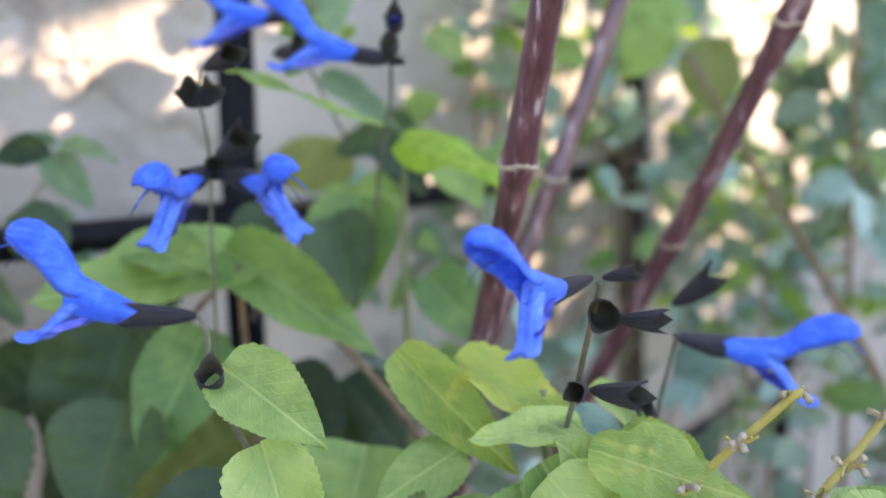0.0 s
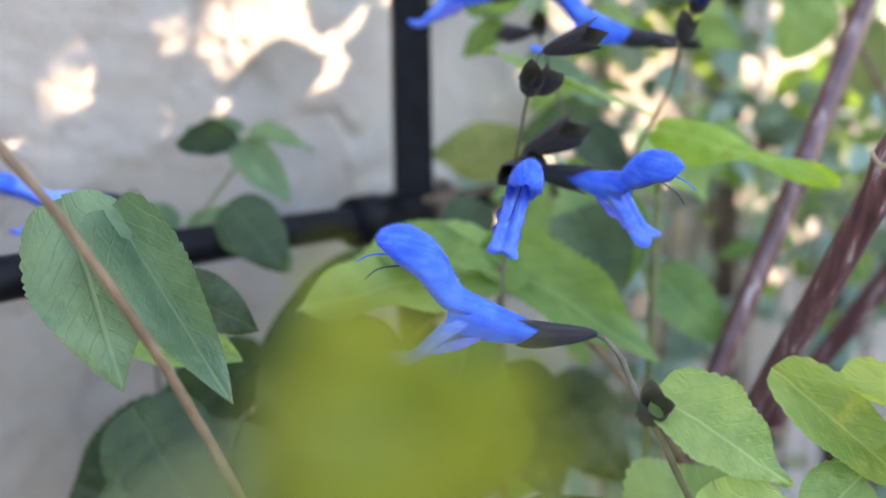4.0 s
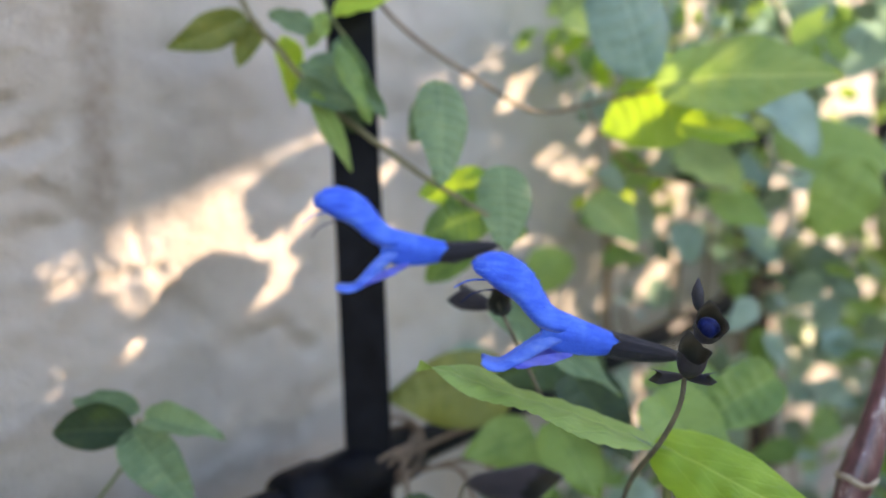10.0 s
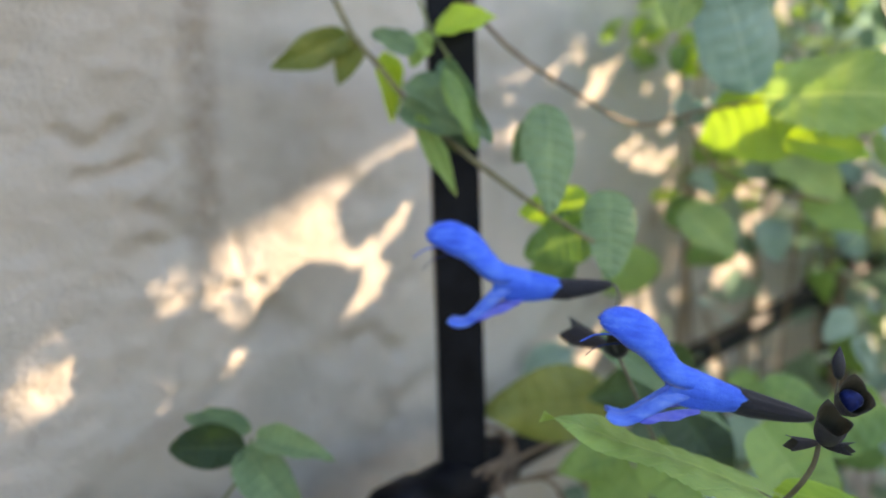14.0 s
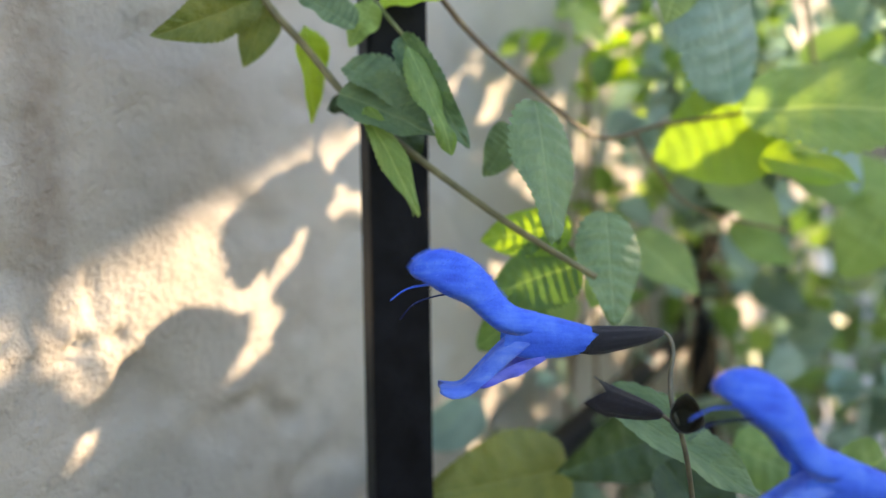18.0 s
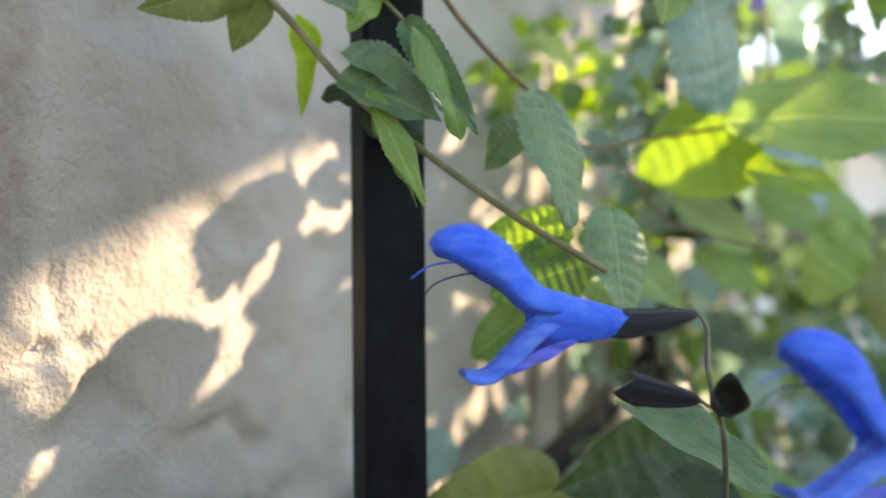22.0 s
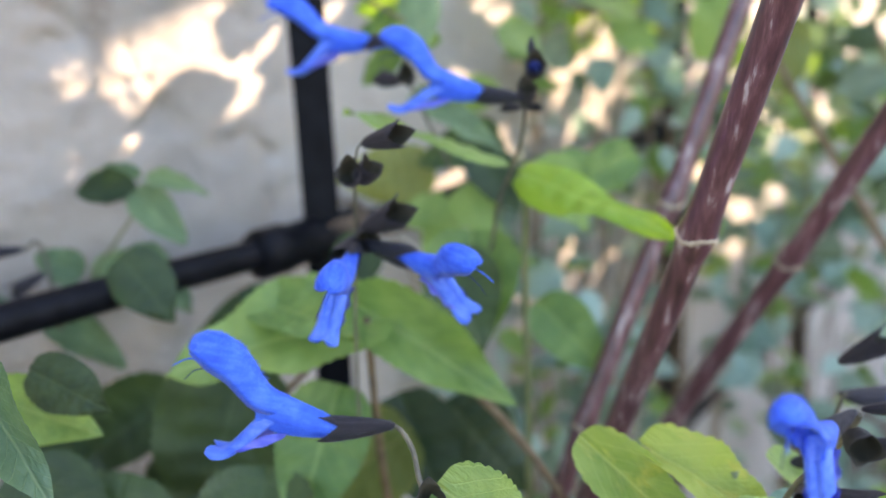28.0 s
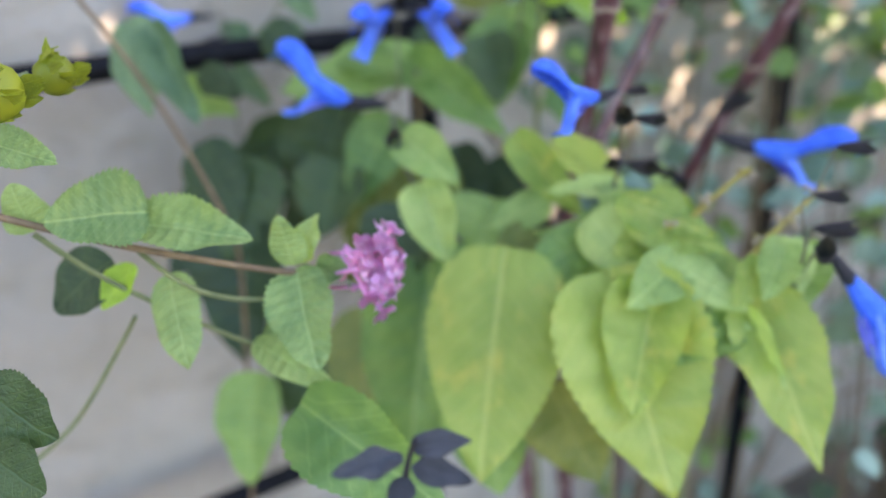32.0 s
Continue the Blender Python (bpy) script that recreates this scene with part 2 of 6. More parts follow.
def cane_material():
    m, nt, b = shader("red_brown_cane", 0.32)
    b.inputs["Coat Weight"].default_value = 0.6
    b.inputs["Coat Roughness"].default_value = 0.25
    co = nt.nodes.new("ShaderNodeTexCoord").outputs["Object"]
    streak = node(nt, "VectorMath", {0: co, 1: (260.0, 260.0, 40.0)}, op="MULTIPLY").outputs[0]
    f = noise_tex(nt, 1.0, 4.0, 0.65, streak)
    col = ramp(nt, f, [(0.30, (0.040, 0.014, 0.018)), (0.48, (0.100, 0.036, 0.042)), (0.58, (0.16, 0.072, 0.076)), (0.66, (0.40, 0.33, 0.33))])
    nt.links.new(col, b.inputs["Base Color"])
    bump(nt, b, f, 0.3, 0.0005)
    return m


def plaster_material():
    m, nt, b = shader("old_plaster", 0.9)
    co = nt.nodes.new("ShaderNodeTexCoord").outputs["Object"]
    a = noise_tex(nt, 7.0, 6.0, 0.6, co)
    col = ramp(nt, a, [(0.3, (0.37, 0.334, 0.285)), (0.5, (0.465, 0.424, 0.368)), (0.75, (0.545, 0.504, 0.445))])
    tall = node(nt, "VectorMath", {0: co, 1: (26.0, 26.0, 3.0)}, op="MULTIPLY").outputs[0]
    st = node(nt, "MapRange", {0: noise_tex(nt, 1.0, 4.0, 0.6, tall), 1: 0.60, 2: 0.80, 3: 0.0, 4: 0.45}).outputs[0]
    col = node(nt, "Mix", {0: st, 6: col, 7: (0.33, 0.29, 0.24, 1)}, dtype="RGBA").outputs[2]
    sp = node(nt, "MapRange", {0: noise_tex(nt, 95.0, 3.0, 0.6, co), 1: 0.66, 2: 0.76, 3: 0.0, 4: 0.5}).outputs[0]
    col = node(nt, "Mix", {0: sp, 6: col, 7: (0.27, 0.235, 0.19, 1)}, dtype="RGBA").outputs[2]
    # a rusty drip mark, and the worn left part with shade put into its brown
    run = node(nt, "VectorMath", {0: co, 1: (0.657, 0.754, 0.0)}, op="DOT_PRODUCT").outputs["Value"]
    lift = node(nt, "SeparateXYZ", {0: co}).outputs[2]
    wavy = node(nt, "Math", {0: noise_tex(nt, 30.0, 4.0, 0.6, co), 1: 0.016, 2: run}, op="MULTIPLY_ADD").outputs[0]
    far = node(nt, "Math", {0: node(nt, "Math", {0: wavy, 1: 0.2095}, op="SUBTRACT").outputs[0]}, op="ABSOLUTE").outputs[0]
    drip = node(nt, "MapRange", {0: far, 1: 0.003, 2: 0.011, 3: 1.0, 4: 0.0}).outputs[0]
    drip = node(nt, "Math", {0: drip, 1: node(nt, "MapRange", {0: lift, 1: 0.84, 2: 0.90}).outputs[0]}, op="MULTIPLY").outputs[0]
    drip = node(nt, "Math", {0: drip, 1: node(nt, "MapRange", {0: noise_tex(nt, 130.0, 4.0, 0.6, co), 1: 0.30, 2: 0.65, 3: 0.25, 4: 0.80}).outputs[0]}, op="MULTIPLY").outputs[0]
    worn_shaded = node(nt, "MapRange", {0: node(nt, "Math", {0: noise_tex(nt, 12.0, 5.0, 0.6, co), 1: 0.16, 2: run}, op="MULTIPLY_ADD").outputs[0], 1: 0.25, 2: 0.40, 3: 0.55, 4: 0.0}).outputs[0]
    col = node(nt, "Mix", {0: worn_shaded, 6: col, 7: (0.30, 0.255, 0.205, 1)}, dtype="RGBA").outputs[2]
    col = node(nt, "Mix", {0: drip, 6: col, 7: (0.20, 0.155, 0.115, 1)}, dtype="RGBA").outputs[2]
    nt.links.new(col, b.inputs["Base Color"])
    h = node(nt, "Math", {0: noise_tex(nt, 42.0, 7.0, 0.62, co), 1: 1.0, 2: node(nt, "Math", {0: noise_tex(nt, 420.0, 3.0, 0.6, co), 1: 0.42}, op="MULTIPLY").outputs[0]}, op="MULTIPLY_ADD").outputs[0]
    bump(nt, b, h, 0.75, 0.0036)
    return m


CANE = cane_material()
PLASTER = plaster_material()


# ---- building helpers ----
def thing(name, label, category, at=(0, 0, 0), group="", kind=""):
    ob = new(name)
    ob.empty_display_size = 0.01
    ob.location = at
    return tagged(ob, label, category, group, kind)


def world_of(ob):
    m = ob.matrix_basis.copy()
    while ob.parent:
        ob = ob.parent
        m = ob.matrix_basis @ m
    return m


def place(ob, parent, m):
    """Puts ob at the pose m in the world, under parent."""
    ob.parent = parent
    ob.matrix_basis = world_of(parent).inverted() @ m if parent else m
    return ob


def finish(bm, name, material, smooth=True):
    bmesh.ops.recalc_face_normals(bm, faces=bm.faces)
    me = bpy.data.meshes.new(name)
    bm.to_mesh(me)
    bm.free()
    for p in me.polygons:
        p.use_smooth = smooth
    me.materials.append(material)
    return me


def part(name, bm, material, parent, label="", m=Matrix(), smooth=True):
    """Links a mesh as one part under a thing or a part."""
    me = bm if isinstance(bm, bpy.types.Mesh) else finish(bm, name, material, smooth)
    ob = new(name, me)
    place(ob, parent, m)
    return tagged(ob, label) if label else ob


def spline(points, steps=6):
    pts = [Vector(p) for p in points]
    out = []
    for i in range(len(pts) - 1):
        a, b, c, d = pts[max(i - 1, 0)], pts[i], pts[i + 1], pts[min(i + 2, len(pts) - 1)]
        for k in range(steps):
            t = k / steps
            out.append(0.5 * ((2 * b) + (c - a) * t + (2 * a - 5 * b + 4 * c - d) * t * t + (3 * b - a - 3 * c + d) * t ** 3))
    return out + [pts[-1]]


def tube(points, radii, sides=10, bm=None, knots=(), squash=1.0):
    """A round stem along points; radii are spread along it."""
    bm = bm or bmesh.new()
    n, up, rings = len(points), Vector((0.13, 0.21, 0.97)), []
    for i, p in enumerate(points):
        d = (points[min(i + 1, n - 1)] - points[max(i - 1, 0)]).normalized()
        x = d.cross(up)
        x = (x if x.length > 0.05 else d.cross(Vector((1, 0.1, 0)))).normalized()
        y = d.cross(x)
        f = i / (n - 1) * (len(radii) - 1)
        j = min(int(f), len(radii) - 2)
        r = radii[j] * (1 - f + j) + radii[j + 1] * (f - j)
        for k, s, w in knots:
            r *= 1 + s * math.exp(-((i / (n - 1) - k) / w) ** 2)
        rings.append([bm.verts.new(p + (x * math.cos(a) + y * math.sin(a) * squash) * r) for a in (2 * math.pi * q / sides for q in range(sides))])
    for a, b in zip(rings, rings[1:]):
        for q in range(sides):
            bm.faces.new((a[q], a[(q + 1) % sides], b[(q + 1) % sides], b[q]))
    bm.faces.new(rings[0][::-1])
    bm.faces.new(rings[-1])
    return bm


def stem(parent, points, r0, r1, material, name="stem", label="", sides=8, steps=6, knots=()):
    return part(name, tube(spline(points, steps), (r0, r1), sides, knots=knots), material, parent, label)


def box(bm, lo, hi, bevel=0.0):
    lo, hi = Vector(lo), Vector(hi)
    g = bmesh.ops.create_cube(bm, size=1.0)["verts"]
    for v in g:
        v.co = Vector(((v.co[i] + 0.5) * (hi[i] - lo[i]) + lo[i] for i in range(3)))
    if bevel:
        es = list({e for v in g for e in v.link_edges})
        bmesh.ops.bevel(bm, geom=es, offset=bevel, segments=2, affect="EDGES", profile=0.6)
    return bm


def outline(kind, v):
    """Half width of a leaf, of length and width 1, at v along it."""
    if kind == "cordate":
        return 0.5 * 2.16 * v ** 0.36 * (1 - v) ** 0.95
    if kind == "round":
        return 0.5 * math.sin(math.pi * v ** 0.8) ** 0.62
    if kind == "crenate":
        return 0.5 * math.sin(math.pi * v ** 0.66) ** 0.66
    return 0.5 * math.sin(math.pi * v ** 0.72) ** 0.85


LEAF_MESHES = {}


def leaf_mesh(kind, material, seed, nl=72, nw=10):
    """A leaf of length and width 1 along y, top face +z, its base at the origin."""
    key = (kind, material.name, seed, nl)
    if key in LEAF_MESHES:
        return LEAF_MESHES[key]
    rnd = random.Random(seed * 7 + len(kind))
    bm = bmesh.new()
    uv = bm.loops.layers.uv.new("UVMap")
    droop, fold, twist, cup = rnd.uniform(0.04, 0.17) if kind == "cordate" else rnd.uniform(0.08, 0.30), rnd.uniform(0.10, 0.34), rnd.uniform(-0.3, 0.3), rnd.uniform(-0.12, 0.10)
    bend = rnd.uniform(-0.06, 0.06)
    wob = [(rnd.uniform(1, 3), rnd.uniform(0, 6), rnd.uniform(0.008, 0.026)) for _ in range(3)]
    rows, info = [], {}
    for i in range(nl + 1):
        v = i / nl
        row = []
        for j in range(nw + 1):
            s = 2 * j / nw - 1
            w = outline(kind, v)
            edge = abs(s) ** 3
            saw = ((0.0, 0.8, 1.0, 0.55)[i % 4] - 0.5) * (0.0 if nl < 20 else 0.10 if kind == "crenate" else 0.08 if kind == "oval" else 0.05) * edge * (1 if 0.04 < v < 0.96 else 0)
            x = s * w * (1 + saw)
            back = 0.13 * abs(s) ** 1.5 * max(0.0, 1 - v * 4) if kind == "cordate" else 0.0
            y = v - back - saw * 0.3 * w
            z = -droop * v * v + fold * abs(x) * (1 - 0.4 * v) + cup * x * x * 4 + twist * x * v
            z += sum(a * math.sin(f * 6.28 * v + p + s * 1.7) * (0.3 + edge) for f, p, a in wob)
            z -= (0.013 if kind == "crenate" else 0.005 if kind == "oval" else 0.005 if kind == "round" else 0.009) * math.sin(v * (9 if kind in ("oval", "crenate") else 7) * 6.28 - abs(s) * 4) * (1 - edge) * min(1, abs(s) * 4)
            vert = bm.verts.new((x + bend * v * v, y, z))
            info[vert] = (0.5 + 0.5 * s * min(1.0, w * 2), v)
            row.append(vert)
        rows.append(row)
    for a, b in zip(rows, rows[1:]):
        for j in range(nw):
            f = bm.faces.new((a[j], a[j + 1], b[j + 1], b[j]))
            for l in f.loops:
                l[uv].uv = info[l.vert]
    bmesh.ops.remove_doubles(bm, verts=bm.verts, dist=0.0005)
    LEAF_MESHES[key] = finish(bm, "leaf", material)
    return LEAF_MESHES[key]


def leaf_pose(base, tip, width, face):
    base, tip, face = Vector(base), Vector(tip), Vector(face)
    y = tip - base
    length = y.length
    y.normalize()
    z = (face - y * face.dot(y)).normalized()
    m = Matrix((y.cross(z), y, z)).transposed().to_4x4()
    return Matrix.Translation(base) @ m @ Matrix.Diagonal((width, length, length, 1))


def leaf(parent, base, tip, width, material=None, face=(0, -0.6, 0.8), kind="cordate", stalk=None, label=""):
    """One leaf under parent, from its base to its tip; stalk: where its stalk starts."""
    material = material or LEAF_GREEN
    seed = int(abs(base[0] * 7919 + base[1] * 5077 + tip[2] * 3001)) % 5
    ob = part("leaf", leaf_mesh(kind, material, seed), material, parent, label, leaf_pose(base, tip, width, face))
    if stalk:
        b, s = Vector(base), Vector(stalk)
        part("leaf_stalk", tube(spline([s, (b + s) / 2 + Vector((0, 0, -0.002)), b], 4), (0.0012, 0.0008), 6), STEM, parent)
    return ob


def frame_of(x, up=(0, 0, 1)):
    x = Vector(x).normalized()
    y = Vector(up).cross(x).normalized()
    return Matrix((x, y, x.cross(y))).transposed().to_4x4()


def cup_mesh(length, radius, spread, material, name="calyx", tooth=0.34, profile=None, ribs=0.045):
    """A two-lipped bell-shaped calyx along +x: a broad pointed upper tooth, two lower ones, ribs, a hollow mouth and short down."""
    bm = bmesh.new()
    sides, rings = 36, []
    prof = profile or [(0.0, 0.14), (0.03, 0.26), (0.09, 0.40), (0.20, 0.56), (0.36, 0.72), (0.54, 0.86), (0.70, 0.96), (0.80, 1.0 + 0.08 * spread)]
    for i, (v, r) in enumerate(prof):
        row = []
        for q in range(sides):
            a = 6.2832 * q / sides
            k = radius * r * (1 + ribs * math.cos(9 * a) * min(1.0, v * 4) + 0.02 * math.cos(3 * a + 1.1))
            row.append(bm.verts.new((v * length, k * math.cos(a) * 0.93, k * math.sin(a) - 0.05 * radius * math.sin(v * 3.1))))
        rings.append(row)
    for step in (0.33, 0.66, 1.0):
        row = []
        for q in range(sides):
            a = 6.2832 * q / sides
            off = ((a - 1.5708 + 1.0472) % 2.0944) - 1.0472
            upper = abs(a - 1.5708) < 1.05
            lobe = max(0.0, 1 - abs(off) / 1.02) ** (0.80 if upper else 0.95) * (1.0 if upper else 0.80)
            r = radius * (1.0 + (0.10 + (0.62 if upper else 0.40) * lobe * step * step) * spread)
            bend = off * 0.42 * step * lobe
            row.append(bm.verts.new(((0.80 + 0.02 * step + tooth * lobe * step) * length, r * math.cos(a - bend) * 0.93, r * math.sin(a - bend))))
        rings.append(row)
    n_out = len(rings)
    inner = [[bm.verts.new((v.co.x - 0.006 * length, v.co.y * k, v.co.z * k)) for v in r] for r, k in ((rings[-1], 0.96), (rings[-3], 0.93), (rings[6], 0.91), (rings[4], 0.88), (rings[2], 0.8))]
    allr = rings + inner
    for a, b in zip(allr, allr[1:]):
        for q in range(sides):
            bm.faces.new((a[q], a[(q + 1) % sides], b[(q + 1) % sides], b[q]))
    bm.faces.new(rings[0][::-1])
    bm.faces.new(inner[-1])
    bm.faces.ensure_lookup_table()
    for f in bm.faces[n_out * sides:]:
        f.material_index = 1
    bmesh.ops.recalc_face_normals(bm, faces=bm.faces)
    # short pale down on the outside and along the rim
    rnd = random.Random(3)
    skin = [f for f in bm.faces[:n_out * sides]]
    for i in range(420):
        f = rnd.choice(skin[sides:]) if i % 4 else rnd.choice(skin[-sides:])
        vs = [v.co for v in f.verts]
        p = vs[0].lerp(vs[1], rnd.random()).lerp(vs[2].lerp(vs[3], rnd.random()), rnd.random())
        d = (f.normal + Vector((rnd.uniform(-0.2, 0.7), rnd.uniform(-0.3, 0.3), rnd.uniform(-0.3, 0.3)))).normalized() * length * rnd.uniform(0.018, 0.042)
        t = Vector((0.0035, 0.0018, 0.0)) * length
        h = bm.faces.new([bm.verts.new(x) for x in (p - t, p + t, p + d)])
        h.material_index = 2
    me = bpy.data.meshes.new(name)
    bm.to_mesh(me)
    bm.free()
    for p in me.polygons:
        p.use_smooth = True
    for mat in (material, CALYX_INSIDE, DOWN):
        me.materials.append(mat)
    return me


CUP = [(0.0, 0.16), (0.04, 0.40), (0.12, 0.66), (0.26, 0.86), (0.42, 0.97), (0.58, 1.02), (0.70, 1.02), (0.80, 1.02)]
CUP_OPEN = cup_mesh(1.0, 0.42, 0.50, CALYX_DRY, tooth=0.34, profile=CUP, ribs=0.02)
CUP_LONG = cup_mesh(1.0, 0.210, 0.50, CALYX_DRY, tooth=0.36)
CUP_FLOWER = cup_mesh(1.0, 0.178, 0.42, CALYX, tooth=0.40)


def calyx(parent, base, tip, kind="long", label="", roll=0, cap=0.0088):
    b, t = Vector(base), Vector(tip)
    length = (t - b).length / 1.22
    if kind == "open":
        length = min(length, cap) if cap < 0.009 else cap
    me = {"long": CUP_LONG, "open": CUP_OPEN, "flower": CUP_FLOWER}[kind]
    return part("calyx", me, CALYX, parent, label, Matrix.Translation(b) @ frame_of(t - b) @ pose(0, 0, 0, roll) @ Matrix.Scale(length, 4))


def ring_skin(sections, close_tip=True):
    """Joins rings of points, each a list of the same length, into a skin."""
    bm = bmesh.new()
    rings = [[bm.verts.new(p) for p in s] for s in sections]
    n = len(rings[0])
    for a, b in zip(rings, rings[1:]):
        for q in range(n):
            bm.faces.new((a[q], a[(q + 1) % n], b[(q + 1) % n], b[q]))
    if close_tip:
        bm.faces.new(rings[-1])
    return bm


def petal_bud(parent, at, axis, size):
    """A closed blue bud that fills the mouth of its calyx."""
    bm = bmesh.new()
    bmesh.ops.create_icosphere(bm, subdivisions=3, radius=1.0)
    for v in bm.verts:
        a = math.atan2(v.co.z, v.co.y)
        k = 1 + 0.12 * math.cos(3 * a) * (1 - abs(v.co.x))
        v.co = Vector((v.co.x * 1.25, v.co.y * k, v.co.z * k)) * size
    return part("petal_bud", bm, PETAL_DEEP, parent, "closed blue bud in its calyx", Matrix.Translation(at) @ frame_of(axis))


def curve_at(v, stops):
    """A smooth curve through rows of (position, values)."""
    i = max(0, min(len(stops) - 2, sum(1 for p, _ in stops[1:-1] if p <= v)))
    p0, p1, p2, p3 = (stops[max(0, min(len(stops) - 1, i + k))] for k in (-1, 0, 1, 2))
    t = (v - p1[0]) / (p2[0] - p1[0])
    return tuple(0.5 * (2 * b + (c - a) * t + (2 * a - 5 * b + 4 * c - d) * t * t + (3 * b - a - 3 * c + d) * t ** 3) for a, b, c, d in zip(p0[1], p1[1], p2[1], p3[1]))


LIP_TIP, LOW_TIP, THROAT = Vector((0.0432, 0, 0.0150)), Vector((0.0372, 0, -0.0092)), Vector((0.0175, 0, 0.0008))


def down(bm, rnd, count, skin, low, high, thin):
    """Short hairs on the faces in skin."""
    for _ in range(count):
        f = rnd.choice(skin)
        vs = [v.co for v in f.verts]
        p = vs[0].lerp(vs[1], rnd.random()).lerp(vs[-1], rnd.random())
        d = (f.normal + Vector((rnd.uniform(-0.4, 0.4), rnd.uniform(-0.4, 0.4), rnd.uniform(-0.4, 0.4)))).normalized()
        t = d.orthogonal().normalized() * thin
        bm.faces.new([bm.verts.new(x) for x in (p - t, p + t, p + d * rnd.uniform(low, high))])


def flower_meshes():
    mm = 0.001
    rnd = random.Random(21)
    # tube: top and bottom height, half width
    secs = []
    for i in range(21):
        v = i / 20
        x, top, bot, w = curve_at(v, [(0, (-3.0, 2.2, -2.0, 2.2)), (0.15, (0.6, 3.0, -2.7, 2.7)), (0.45, (8.0, 4.8, -4.2, 3.6)), (0.75, (15.0, 6.3, -4.7, 4.2)), (0.92, (19.4, 7.0, -3.8, 4.1)), (1.0, (21.6, 7.2, -2.6, 4.0))])
        ring = []
        for q in range(32):
            a = 6.2832 * q / 32
            k = 1 + 0.022 * math.cos(7 * a + 0.6) * v - 0.16 * v * math.exp(-((a - 3.5) / 0.20) ** 2) - 0.16 * v * math.exp(-((a - 5.92) / 0.20) ** 2)
            ring.append(Vector((x, w * k * math.cos(a), (top + bot) / 2 + (top - bot) / 2 * k * math.sin(a))) * mm)
        secs.append(ring)
    bm = ring_skin(secs, False)
    bmesh.ops.recalc_face_normals(bm, faces=bm.faces)
    down(bm, rnd, 260, [f for f in bm.faces if f.normal.z > 0.2], 0.00025, 0.0005, 0.00005)
    tube_me = finish(bm, "corolla", PETAL)
    # hood: ridge x, z, under edge x, z, half width
    line = [(0, (14.0, 6.3, 16.0, 1.6, 4.1)), (0.10, (18.6, 7.4, 19.0, 1.2, 4.1)), (0.20, (22.0, 10.0, 22.6, 2.2, 4.0)), (0.31, (25.0, 14.0, 26.2, 4.8, 4.0)), (0.43, (28.6, 17.4, 29.6, 7.2, 4.3)), (0.56, (32.8, 19.4, 33.2, 9.4, 4.6)), (0.70, (36.8, 19.9, 37.2, 11.4, 4.6)), (0.83, (40.4, 19.0, 40.4, 12.7, 4.0)), (0.93, (42.6, 17.3, 42.2, 13.6, 2.7)), (1.0, (43.4, 15.6, 43.2, 14.6, 0.9))]
    secs = []
    for i in range(37):
        v = i / 36
        rx, rz, ux, uz, w = curve_at(v, line)
        sec = []
        for q in range(28):
            inside = q >= 17
            a = math.pi * (q / 16 if not inside else (27 - q + 0.5) / 11)
            k = 0.86 if inside else 1.0
            up = math.sin(a) ** 0.72 * (0.90 if inside else 1.0)
            flare = 1.0 + 0.14 * (1 - up) * math.sin(3.1 * v)
            wave = 0.30 * math.sin(v * 17 + (2 if a > 1.57 else 0)) * (1 - up)
            sec.append(Vector((ux + (rx - ux) * up, w * k * math.cos(a) * flare, uz + wave + (rz - uz) * up)) * mm)
        secs.append(sec)
    bm = ring_skin(secs)
    bmesh.ops.recalc_face_normals(bm, faces=bm.faces)
    back = [f for f in bm.faces if f.calc_center_median().x > 0.021 and f.normal.z > -0.25 and len(f.verts) == 4 and f.calc_center_median().z > 0.007]
    k = len(bm.faces)
    down(bm, rnd, 1300, back, 0.0005, 0.0011, 0.00007)
    bm.faces.ensure_lookup_table()
    for f in list(bm.faces)[k::2]:
        f.material_index = 1
    hood_me = finish(bm, "upper_lip", PETAL)
    hood_me.materials.append(PETAL_PALE)
    # lower lip: two rolled halves along a groove, ending in a wide upturned pad with two lobes
    secs = []
    for i in range(29):
        v = i / 28
        x, z, w, h, tilt = curve_at(v, [(0, (15.5, 1.4, 3.9, 2.4, 0.5)), (0.22, (20.6, -2.2, 3.9, 2.3, 0.6)), (0.48, (25.8, -6.8, 4.0, 2.0, 0.65)), (0.68, (29.6, -10.0, 4.3, 1.8, 0.5)), (0.80, (31.9, -11.0, 4.8, 1.7, 0.25)), (0.91, (34.6, -10.9, 5.2, 1.6, 0.0)), (1.0, (36.6, -10.1, 4.2, 1.1, -0.1))])
        ring = []
        for q in range(28):
            a = 6.2832 * q / 28
            yy, zz = math.cos(a), math.sin(a)
            groove = 0.85 * math.exp(-(yy / 0.16) ** 2) * min(1.0, 3 * v)
            zz = zz * (1 - groove) - 0.25 * yy * yy if zz > 0 else zz * (0.95 - 0.70 * math.exp(-(yy / 0.55) ** 2)) - 0.25 * yy * yy
            notch = 1.9 * math.exp(-(yy / 0.22) ** 2) * max(0.0, (v - 0.84) / 0.16)
            frill = 0.12 * math.sin(yy * 9 + 1) * max(0.0, (v - 0.7) / 0.3)
            ring.append(Vector((x + tilt * zz * h - notch, w * yy, z + zz * h + frill)) * mm)
        secs.append(ring)
    lower_me = finish(ring_skin(secs), "lower_lip", PETAL_PALE)
    # one thin ruffled wing under the lower lip; the other mirrors it
    wings = []
